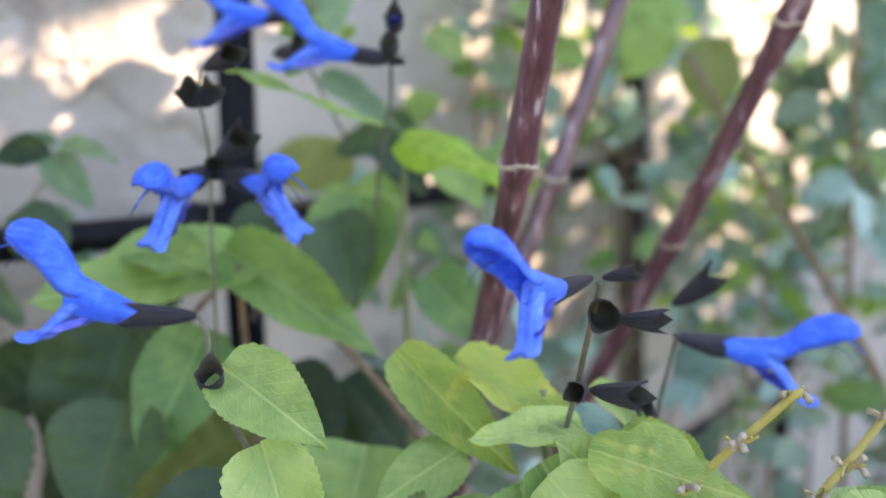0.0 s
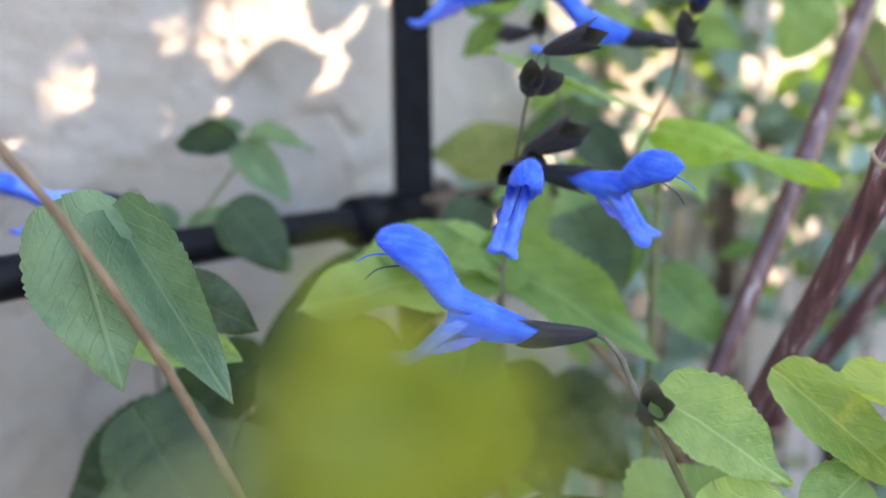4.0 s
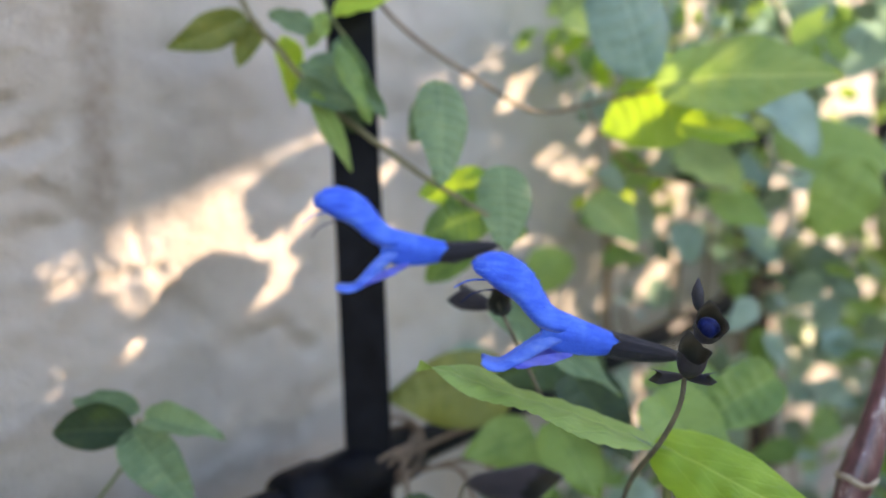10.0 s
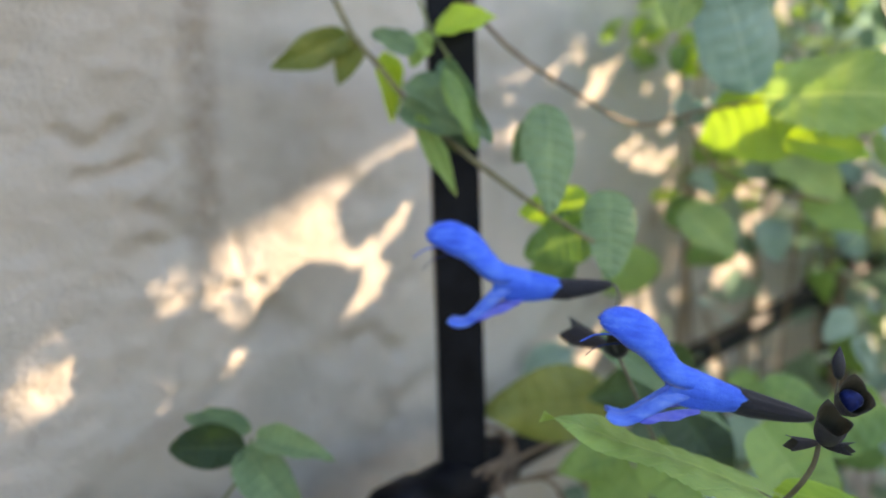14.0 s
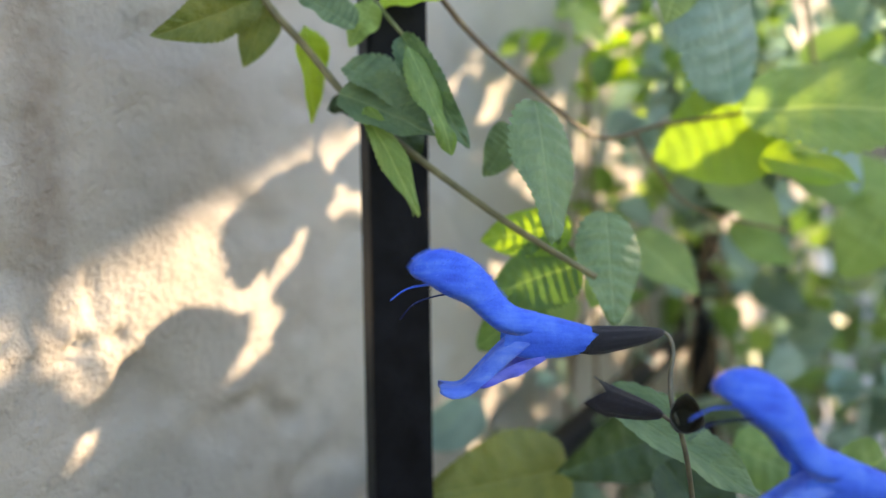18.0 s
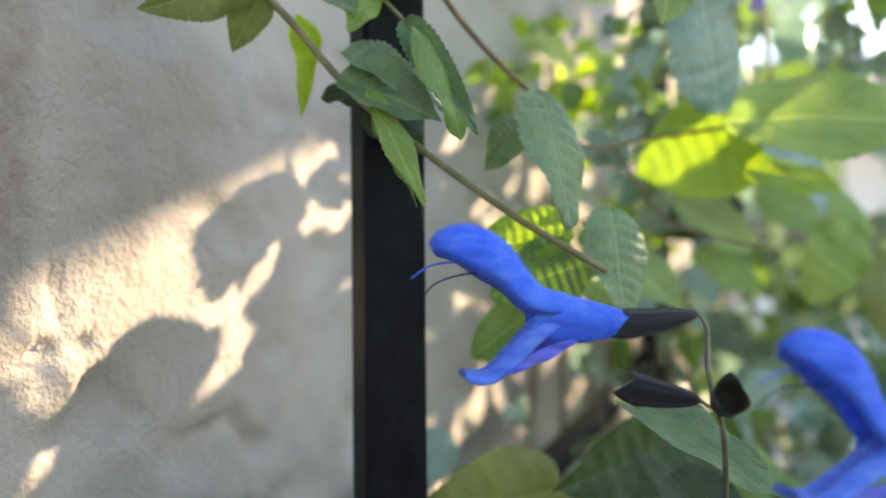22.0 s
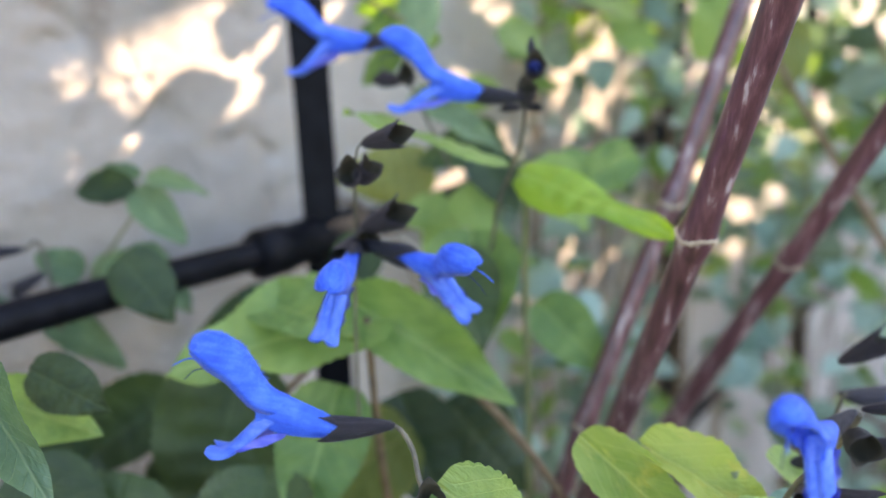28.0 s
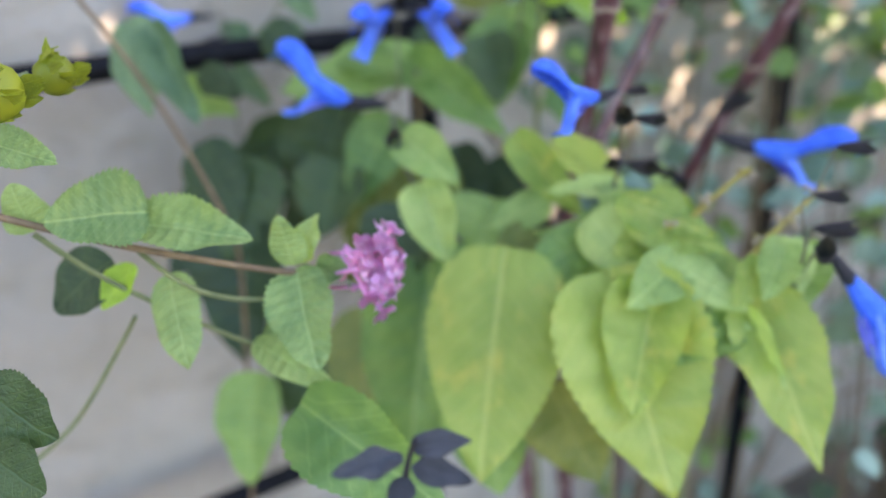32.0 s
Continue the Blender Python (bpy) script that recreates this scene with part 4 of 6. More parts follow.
# ---- the salvia: leafy stems ----
b1 = thing("salvia_plant", "bushy salvia with large heart-shaped green leaves", "shrub", (-0.0700, 0.3600, 0.0))
stem(b1, [(-0.0814, 0.3730, 0.5200), (-0.0826, 0.3578, 0.6310), (-0.0856, 0.3425, 0.7048), (-0.0866, 0.3348, 0.7594)], 0.0022, 0.0014, STEM_BROWN, "stem", "pale brown woody stem")
stem(b1, [(0.0090, 0.3493, 0.6426), (-0.0258, 0.3468, 0.6991), (-0.0591, 0.3468, 0.7363), (-0.0823, 0.3394, 0.7563)], 0.002, 0.0014, STEM_BROWN, "stem", "pale brown woody stem")
stem(b1, [(-0.2165, 0.3958, 0.5396), (-0.1846, 0.3873, 0.6262), (-0.1531, 0.3750, 0.6842), (-0.1248, 0.3600, 0.7220), (-0.0893, 0.3396, 0.7577)], 0.0018, 0.0012, STEM_BROWN)
leaf(b1, (-0.0893, 0.3396, 0.7577), (-0.1598, 0.3039, 0.7549), 0.0500, LEAF_GREEN, face=(0, -0.50, 0.87))
leaf(b1, (-0.1260, 0.3385, 0.7674), (-0.0911, 0.3063, 0.7621), 0.0268, LEAF_GREEN, face=(0, -0.7, 0.7))
leaf(b1, (-0.0868, 0.3401, 0.7611), (-0.0283, 0.3151, 0.7254), 0.0308, LEAF_GREEN, face=(-0.2, -0.75, 0.6))
leaf(b1, (-0.0401, 0.3779, 0.7793), (-0.0443, 0.3517, 0.7350), 0.0417, LEAF_GREEN, face=(0, -0.9, 0.4))
leaf(b1, (-0.1010, 0.3255, 0.7284), (-0.1176, 0.2946, 0.6864), 0.0362, LEAF_GREEN, face=(0.1, -0.9, 0.4))
leaf(b1, (-0.1496, 0.3704, 0.7245), (-0.1697, 0.3405, 0.6526), 0.0581, LEAF_SHADED, face=(0, -0.95, 0.3))
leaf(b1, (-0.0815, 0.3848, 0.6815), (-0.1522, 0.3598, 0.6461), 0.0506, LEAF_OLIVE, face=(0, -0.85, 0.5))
leaf(b1, (-0.1964, 0.4077, 0.7020), (-0.2533, 0.3931, 0.6687), 0.0383, LEAF_SHADED, face=(0, -0.9, 0.4))
leaf(b1, (-0.2234, 0.3656, 0.6895), (-0.2687, 0.3497, 0.6465), 0.0410, LEAF_SHADED, face=(0.2, -0.9, 0.4))
leaf(b1, (-0.1451, 0.4236, 0.7446), (-0.1993, 0.4077, 0.7021), 0.0320, LEAF_SHADED, face=(0, -0.9, 0.4))
leaf(b1, (-0.0757, 0.3967, 0.6950), (-0.0584, 0.3696, 0.6442), 0.0410, LEAF_SHADED, face=(0, -0.9, 0.4))
leaf(b1, (-0.0899, 0.4077, 0.7761), (-0.1065, 0.3944, 0.7528), 0.0249, LEAF_SHADED, face=(0, -0.9, 0.4))
leaf(b1, (-0.0891, 0.4231, 0.6668), (-0.1118, 0.4164, 0.6167), 0.0452, LEAF_SHADED, face=(0, -0.95, 0.3))
leaf(b1, (-0.0498, 0.4153, 0.6832), (-0.0131, 0.4088, 0.6353), 0.0442, LEAF_SHADED, face=(0, -0.95, 0.3))
leaf(b1, (-0.1822, 0.4328, 0.6636), (-0.2212, 0.4246, 0.6037), 0.0463, LEAF_SHADED, face=(0, -0.95, 0.3))
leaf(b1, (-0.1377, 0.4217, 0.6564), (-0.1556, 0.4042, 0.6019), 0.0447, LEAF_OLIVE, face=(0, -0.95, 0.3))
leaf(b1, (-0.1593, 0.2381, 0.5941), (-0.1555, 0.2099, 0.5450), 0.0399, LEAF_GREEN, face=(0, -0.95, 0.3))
leaf(b1, (-0.2176, 0.3106, 0.7098), (-0.1892, 0.2917, 0.6698), 0.0417, LEAF_SHADED, face=(0, -0.95, 0.3))
leaf(b1, (-0.1861, 0.3144, 0.6996), (-0.2009, 0.2805, 0.6473), 0.0521, LEAF_SHADED, face=(0, -0.95, 0.3))
leaf(b1, (-0.1279, 0.3083, 0.7040), (-0.1344, 0.2829, 0.6694), 0.0433, LEAF_SHADED, face=(0, -0.95, 0.3))
leaf(b1, (-0.1866, 0.2997, 0.6601), (-0.1834, 0.2644, 0.5923), 0.0590, LEAF_SHADED, face=(0, -0.95, 0.3))
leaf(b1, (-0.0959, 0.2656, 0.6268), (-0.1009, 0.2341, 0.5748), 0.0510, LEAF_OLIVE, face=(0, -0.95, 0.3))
leaf(b1, (-0.1339, 0.2717, 0.6092), (-0.1462, 0.2434, 0.5704), 0.0400, LEAF_SHADED, face=(0, -0.95, 0.3))
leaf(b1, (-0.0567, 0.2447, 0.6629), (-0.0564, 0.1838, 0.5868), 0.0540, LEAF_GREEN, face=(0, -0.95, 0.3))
leaf(b1, (-0.0733, 0.2628, 0.6932), (-0.0763, 0.2379, 0.6575), 0.0417, LEAF_SHADED, face=(0, -0.95, 0.3))
leaf(b1, (-0.0312, 0.2838, 0.6927), (-0.0391, 0.2468, 0.6572), 0.0482, LEAF_GREEN, face=(0, -0.95, 0.3))
b2 = thing("salvia_plant", "salvia with bright yellow-green arching leaves", "shrub", (-0.0150, 0.3650, 0.0))
stem(b2, [(0.0000, 0.4100, 0.0), (-0.0150, 0.3850, 0.55), (-0.0180, 0.3650, 0.74), (-0.0170, 0.3600, 0.808)], 0.0026, 0.0012, STEM)
leaf(b2, (-0.0140, 0.3580, 0.8100), (0.0330, 0.3120, 0.7945), 0.0235, LEAF_BRIGHT, face=(-0.2, -0.55, 0.80), label="bright lime-green pointed leaf")
leaf(b2, (-0.0322, 0.3499, 0.8196), (-0.0897, 0.3493, 0.8455), 0.026, LEAF_GREEN, face=(0.0, -0.06, 1.0))
leaf(b2, (-0.0597, 0.4876, 0.8034), (-0.1113, 0.4782, 0.8008), 0.036, LEAF_OLIVE, face=(0, -0.9, 0.3))
leaf(b2, (-0.0595, 0.4269, 0.8436), (-0.0209, 0.4033, 0.8184), 0.0190, LEAF_SAGE, face=(0, -0.7, 0.7))
leaf(b2, (0.0522, 0.4563, 0.8075), (0.0149, 0.4456, 0.7921), 0.0258, LEAF_GREEN, face=(0, -0.9, 0.4))
leaf(b2, (-0.0196, 0.4781, 0.8173), (-0.0637, 0.4682, 0.8106), 0.0274, LEAF_SHADED, face=(0, -0.9, 0.4))
leaf(b2, (0.0238, 0.4964, 0.8023), (0.0590, 0.4847, 0.7869), 0.0263, LEAF_GREEN, face=(0, -0.8, 0.5))
leaf(b2, (-0.0006, 0.4250, 0.8075), (0.0177, 0.4021, 0.7778), 0.0305, LEAF_GREEN, face=(0, -0.8, 0.6))
leaf(b2, (-0.0283, 0.4542, 0.8111), (-0.0115, 0.4315, 0.7834), 0.0269, LEAF_SHADED, face=(0, -0.9, 0.4))
leaf(b2, (-0.0442, 0.4786, 0.7710), (-0.0635, 0.4650, 0.7511), 0.0274, LEAF_GREEN, face=(0, -0.9, 0.4))
leaf(b2, (-0.0493, 0.3656, 0.7735), (-0.0396, 0.3423, 0.7410), 0.0346, LEAF_SHADED, face=(0, -0.9, 0.4))
leaf(b2, (-0.0054, 0.3912, 0.7431), (0.0210, 0.3773, 0.7127), 0.0296, LEAF_GREEN, face=(0, -0.9, 0.4))
leaf(b2, (-0.0383, 0.4465, 0.7942), (-0.0252, 0.4246, 0.7720), 0.0247, LEAF_GREEN, face=(0, -0.9, 0.4))
leaf(b2, (-0.0488, 0.4759, 0.7832), (-0.0774, 0.4658, 0.7768), 0.0224, LEAF_GREEN, face=(0, -0.9, 0.4))
b3 = thing("salvia_plant", "yellowing salvia with large drooping pale green leaves", "shrub", (0.0400, 0.2550, 0.0))
stem(b3, [(0.0500, 0.3000, 0.0), (0.0450, 0.2800, 0.45), (0.0350, 0.2600, 0.66), (0.0300, 0.2450, 0.73)], 0.0030, 0.0014, STEM)
stem(b3, [(0.0520, 0.3000, 0.0), (0.0750, 0.2700, 0.45), (0.0850, 0.2450, 0.64), (0.0800, 0.2250, 0.70)], 0.0028, 0.0014, STEM)
leaf(b3, (-0.0119, 0.2511, 0.7370), (0.0208, 0.2318, 0.7069), 0.0204, LEAF_YELLOW, face=(-0.3, -0.8, 0.6))
leaf(b3, (0.0073, 0.2507, 0.7347), (0.0466, 0.2326, 0.7126), 0.0204, LEAF_YELLOW, face=(-0.1, -0.6, 0.8))
leaf(b3, (0.0359, 0.2282, 0.7225), (0.0059, 0.2183, 0.7247), 0.0129, LEAF_PALE, face=(0, -0.6, 0.8))
leaf(b3, (0.0261, 0.2286, 0.7260), (0.0453, 0.2178, 0.7193), 0.0129, LEAF_PALE, face=(0, -0.6, 0.8))
leaf(b3, (0.0509, 0.2636, 0.7240), (0.0670, 0.2521, 0.7102), 0.0111, LEAF_PALE, face=(0, -0.6, 0.8))
leaf(b3, (0.0501, 0.2180, 0.7208), (0.0730, 0.2021, 0.7125), 0.0198, LEAF_YELLOW, face=(0, -0.6, 0.8))
leaf(b3, (0.0531, 0.2174, 0.7145), (0.0377, 0.2024, 0.7160), 0.0122, LEAF_YELLOW, face=(0, -0.5, 0.85))
leaf(b3, (-0.0582, 0.2158, 0.7438), (-0.0323, 0.2033, 0.7279), 0.0226, LEAF_PALE, face=(0, -0.8, 0.6))
leaf(b3, (-0.0481, 0.2061, 0.7234), (-0.0345, 0.1893, 0.6943), 0.0241, LEAF_PALE, face=(0, -0.85, 0.5))
leaf(b3, (0.0219, 0.2178, 0.7081), (0.0357, 0.2036, 0.6895), 0.0240, LEAF_PALE, face=(0, -0.8, 0.6))
leaf(b3, (0.0504, 0.2088, 0.7254), (0.0679, 0.1915, 0.7135), 0.0225, LEAF_YELLOW, face=(0, -0.6, 0.8))
leaf(b3, (0.0526, 0.1996, 0.7091), (0.0360, 0.1876, 0.7074), 0.0167, LEAF_YELLOW, face=(0, -0.6, 0.8))
leaf(b3, (0.0675, 0.2056, 0.7080), (0.0825, 0.1929, 0.6944), 0.0227, LEAF_PALE, face=(0, -0.6, 0.8))
leaf(b3, (0.0014, 0.2380, 0.7121), (-0.0227, 0.2234, 0.7028), 0.0192, LEAF_PALE, face=(0, -0.8, 0.6))
leaf(b3, (0.0409, 0.2013, 0.7247), (0.0758, 0.1921, 0.7157), 0.0207, LEAF_YELLOW, face=(0, -0.6, 0.8))
leaf(b3, (0.0714, 0.2061, 0.7114), (0.0401, 0.1865, 0.6930), 0.0231, LEAF_PALE, face=(0, -0.7, 0.7))
leaf(b3, (0.0282, 0.2173, 0.7129), (0.0445, 0.2011, 0.6873), 0.0243, LEAF_PALE, face=(0, -0.85, 0.5))
leaf(b3, (0.0112, 0.2314, 0.6962), (-0.0168, 0.2160, 0.6904), 0.0188, LEAF_PALE, face=(0, -0.7, 0.7))
leaf(b3, (0.0246, 0.2216, 0.6935), (-0.0031, 0.2064, 0.6882), 0.0205, LEAF_PALE, face=(0, -0.7, 0.7))
leaf(b3, (0.1137, 0.2145, 0.7058), (0.1140, 0.1975, 0.6839), 0.0246, LEAF_PALE, face=(0, -0.85, 0.5))
leaf(b3, (0.0890, 0.1985, 0.6968), (0.0677, 0.1832, 0.6887), 0.0207, LEAF_PALE, face=(0, -0.7, 0.7))
leaf(b3, (-0.0088, 0.1863, 0.6954), (-0.0112, 0.1325, 0.6255), 0.0606, LEAF_YELLOW, face=(0, -0.9, 0.45))
leaf(b3, (0.0390, 0.1801, 0.6918), (0.0656, 0.1352, 0.6270), 0.0601, LEAF_YELLOW, face=(0.1, -0.9, 0.45))
leaf(b3, (0.0546, 0.1791, 0.6936), (0.0467, 0.1419, 0.6573), 0.0331, LEAF_YELLOW, face=(-0.2, -0.9, 0.45))
leaf(b3, (0.0885, 0.1840, 0.6847), (0.1045, 0.1624, 0.6602), 0.0200, LEAF_PALE, face=(-0.5, -0.8, 0.45))
leaf(b3, (0.0948, 0.1871, 0.6889), (0.1187, 0.1476, 0.6405), 0.0373, LEAF_YELLOW, face=(0.25, -0.9, 0.4))
leaf(b3, (0.0156, 0.2143, 0.6812), (0.0385, 0.1979, 0.6515), 0.0333, LEAF_GREEN, face=(0, -0.9, 0.4))
leaf(b3, (0.0135, 0.2047, 0.6273), (0.0373, 0.1869, 0.5932), 0.0394, LEAF_OLIVE, face=(0, -0.9, 0.4))
leaf(b3, (-0.0192, 0.2060, 0.6225), (-0.0091, 0.1827, 0.5824), 0.0432, LEAF_GREEN, face=(0, -0.9, 0.4))
leaf(b3, (0.0328, 0.1801, 0.6810), (0.0552, 0.1706, 0.6850), 0.0207, LEAF_PALE, face=(0, -0.5, 0.8))
leaf(b3, (0.0708, 0.1798, 0.6849), (0.0917, 0.1739, 0.6847), 0.0180, LEAF_PALE, face=(0, -0.5, 0.8))
leaf(b3, (-0.0552, 0.0866, 0.6780), (-0.0066, 0.0696, 0.6594), 0.0310, LEAF_GREEN, face=(-0.3, -0.7, 0.65))
leaf(b3, (0.1033, 0.1923, 0.7120), (0.0943, 0.1736, 0.6971), 0.0177, LEAF_PALE, face=(0, -0.8, 0.5))
leaf(b3, (0.0461, 0.1968, 0.7174), (0.0816, 0.1867, 0.7111), 0.0195, LEAF_YELLOW, face=(0, -0.6, 0.8))
leaf(b3, (0.0285, 0.2028, 0.7156), (0.0476, 0.1846, 0.6982), 0.0260, LEAF_PALE, face=(-0.2, -0.8, 0.6))
leaf(b3, (0.0272, 0.2145, 0.7038), (-0.0022, 0.1918, 0.6912), 0.0249, LEAF_GREEN, face=(0.2, -0.8, 0.6))
leaf(b3, (0.0581, 0.1847, 0.7064), (0.0903, 0.1715, 0.6941), 0.0234, LEAF_PALE, face=(-0.1, -0.6, 0.8))
leaf(b3, (0.0627, 0.1850, 0.7042), (0.0438, 0.1608, 0.6955), 0.0223, LEAF_PALE, face=(0.2, -0.7, 0.7))
leaf(b3, (0.0413, 0.2112, 0.7151), (0.0288, 0.2071, 0.7269), 0.0171, LEAF_PALE, face=(0, -0.7, 0.7))
leaf(b3, (0.0377, 0.2349, 0.7224), (0.0535, 0.2243, 0.7131), 0.0154, LEAF_BLUE, face=(0, -0.7, 0.7))
leaf(b3, (0.0951, 0.1880, 0.7057), (0.0839, 0.1704, 0.6951), 0.0155, LEAF_YELLOW, face=(0.3, -0.7, 0.6))
leaf(b3, (0.1064, 0.1986, 0.7124), (0.1101, 0.1829, 0.6970), 0.0180, LEAF_PALE, face=(0.4, -0.8, 0.4))
leaf(b3, (-0.0021, 0.2270, 0.6976), (-0.0177, 0.2090, 0.6888), 0.0210, LEAF_OLIVE, face=(0, -0.8, 0.5))
leaf(b3, (0.0839, 0.1759, 0.6805), (0.0599, 0.1578, 0.6770), 0.0199, LEAF_PALE, face=(0, -0.6, 0.8))
leaf(b3, (0.0330, 0.2280, 0.6772), (0.0066, 0.2067, 0.6666), 0.0289, LEAF_OLIVE, face=(0, -0.8, 0.5))
stem(b3, [(0.0512, 0.2152, 0.6941), (0.0627, 0.2071, 0.7121), (0.0729, 0.1986, 0.7274), (0.0841, 0.1921, 0.7417), (0.0862, 0.1913, 0.7433)], 0.0013, 0.001, STEM_YELLOW, "stem", "bare yellow stem with dry flower scars")
stem(b3, [(0.0880, 0.2053, 0.6952), (0.0979, 0.2050, 0.7108), (0.1051, 0.2049, 0.7200), (0.1167, 0.2055, 0.7348)], 0.0013, 0.001, STEM_YELLOW, "stem", "bare yellow stem with dry flower scars")
stem(b3, [(0.0851, 0.1950, 0.7404), (0.0838, 0.1932, 0.7426), (0.0821, 0.1913, 0.7432)], 0.0006, 0.0004, STEM_YELLOW, "dry_stalk")
stem(b3, [(0.0868, 0.1952, 0.7421), (0.0858, 0.1932, 0.7425), (0.0854, 0.1912, 0.7425)], 0.0006, 0.001, STEM_DRY, "dry_stalk")
stem(b3, [(0.0849, 0.1951, 0.7415), (0.0875, 0.1932, 0.7423), (0.0882, 0.1911, 0.7418)], 0.0006, 0.0004, STEM_YELLOW, "dry_stalk")
stem(b3, [(0.0865, 0.1952, 0.7419), (0.0834, 0.1932, 0.7426), (0.0814, 0.1912, 0.7428)], 0.0006, 0.001, STEM_DRY, "dry_stalk")
stem(b3, [(0.0859, 0.1950, 0.7402), (0.0865, 0.1932, 0.7429), (0.0866, 0.1914, 0.7445)], 0.0006, 0.0004, STEM_YELLOW, "dry_stalk")
stem(b3, [(0.0857, 0.1950, 0.7406), (0.0876, 0.1932, 0.7422), (0.0884, 0.1910, 0.7410)], 0.0006, 0.001, STEM_DRY, "dry_stalk")
stem(b3, [(0.0863, 0.1950, 0.7407), (0.0845, 0.1932, 0.7427), (0.0833, 0.1913, 0.7436)], 0.0006, 0.0004, STEM_YELLOW, "dry_stalk")
stem(b3, [(0.0706, 0.1939, 0.7298), (0.0692, 0.1920, 0.7310), (0.0678, 0.1902, 0.7329)], 0.0006, 0.0004, STEM_YELLOW, "dry_stalk")
stem(b3, [(0.0705, 0.1937, 0.7283), (0.0720, 0.1919, 0.7302), (0.0723, 0.1898, 0.7291)], 0.0006, 0.001, STEM_DRY, "dry_stalk")
stem(b3, [(0.0709, 0.1938, 0.7292), (0.0739, 0.1920, 0.7310), (0.0755, 0.1902, 0.7329)], 0.0006, 0.0004, STEM_YELLOW, "dry_stalk")
stem(b3, [(0.0721, 0.1939, 0.7300), (0.0700, 0.1919, 0.7307), (0.0690, 0.1900, 0.7311)], 0.0006, 0.001, STEM_DRY, "dry_stalk")
stem(b3, [(0.0713, 0.1937, 0.7283), (0.0730, 0.1920, 0.7309), (0.0740, 0.1901, 0.7326)], 0.0006, 0.0004, STEM_YELLOW, "dry_stalk")
stem(b3, [(0.0702, 0.1938, 0.7291), (0.0718, 0.1920, 0.7311), (0.0719, 0.1902, 0.7332)], 0.0006, 0.001, STEM_DRY, "dry_stalk")
stem(b3, [(0.0583, 0.1925, 0.7176), (0.0573, 0.1908, 0.7205), (0.0565, 0.1890, 0.7224)], 0.0006, 0.0004, STEM_YELLOW, "dry_stalk")
stem(b3, [(0.0587, 0.1927, 0.7194), (0.0598, 0.1908, 0.7201), (0.0605, 0.1889, 0.7207)], 0.0006, 0.001, STEM_DRY, "dry_stalk")
stem(b3, [(0.0586, 0.1925, 0.7175), (0.0603, 0.1908, 0.7203), (0.0613, 0.1890, 0.7219)], 0.0006, 0.0004, STEM_YELLOW, "dry_stalk")
stem(b3, [(0.0586, 0.1927, 0.7193), (0.0573, 0.1908, 0.7200), (0.0563, 0.1888, 0.7200)], 0.0006, 0.001, STEM_DRY, "dry_stalk")
stem(b3, [(0.1057, 0.2040, 0.7200), (0.1026, 0.2019, 0.7202), (0.1009, 0.1997, 0.7182)], 0.0006, 0.0004, STEM_YELLOW, "dry_stalk")
stem(b3, [(0.1039, 0.2038, 0.7189), (0.1066, 0.2020, 0.7201), (0.1076, 0.1997, 0.7183)], 0.0006, 0.001, STEM_DRY, "dry_stalk")
stem(b3, [(0.1050, 0.2038, 0.7189), (0.1044, 0.2020, 0.7208), (0.1040, 0.2001, 0.7215)], 0.0006, 0.0004, STEM_YELLOW, "dry_stalk")
stem(b3, [(0.1042, 0.2038, 0.7183), (0.1016, 0.2021, 0.7212), (0.0993, 0.2002, 0.7232)], 0.0006, 0.001, STEM_DRY, "dry_stalk")
stem(b3, [(0.1043, 0.2037, 0.7180), (0.1062, 0.2020, 0.7207), (0.1070, 0.2000, 0.7210)], 0.0006, 0.0004, STEM_YELLOW, "dry_stalk")
stem(b3, [(0.1053, 0.2039, 0.7196), (0.1062, 0.2021, 0.7212), (0.1069, 0.2003, 0.7234)], 0.0006, 0.001, STEM_DRY, "dry_stalk")
stem(b3, [(0.1135, 0.2053, 0.7327), (0.1113, 0.2034, 0.7340), (0.1094, 0.2015, 0.7353)], 0.0006, 0.0004, STEM_YELLOW, "dry_stalk")
stem(b3, [(0.1127, 0.2052, 0.7316), (0.1136, 0.2034, 0.7335), (0.1131, 0.2013, 0.7329)], 0.0006, 0.001, STEM_DRY, "dry_stalk")
stem(b3, [(0.1144, 0.2053, 0.7322), (0.1134, 0.2034, 0.7333), (0.1128, 0.2012, 0.7321)], 0.0006, 0.0004, STEM_YELLOW, "dry_stalk")
stem(b3, [(0.1142, 0.2053, 0.7324), (0.1107, 0.2034, 0.7340), (0.1085, 0.2015, 0.7351)], 0.0006, 0.001, STEM_DRY, "dry_stalk")
stem(b3, [(0.1134, 0.2053, 0.7326), (0.1141, 0.2033, 0.7331), (0.1139, 0.2011, 0.7311)], 0.0006, 0.0004, STEM_YELLOW, "dry_stalk")
stem(b3, [(0.1141, 0.2053, 0.7330), (0.1162, 0.2034, 0.7337), (0.1174, 0.2015, 0.7343)], 0.0006, 0.001, STEM_DRY, "dry_stalk")
stem(b3, [(0.0959, 0.2029, 0.7105), (0.0940, 0.2012, 0.7135), (0.0917, 0.1994, 0.7148)], 0.0006, 0.0004, STEM_YELLOW, "dry_stalk")
stem(b3, [(0.0982, 0.2030, 0.7114), (0.0974, 0.2012, 0.7127), (0.0972, 0.1990, 0.7110)], 0.0006, 0.001, STEM_DRY, "dry_stalk")
stem(b3, [(0.0963, 0.2031, 0.7119), (0.0969, 0.2013, 0.7137), (0.0964, 0.1995, 0.7158)], 0.0006, 0.0004, STEM_YELLOW, "dry_stalk")
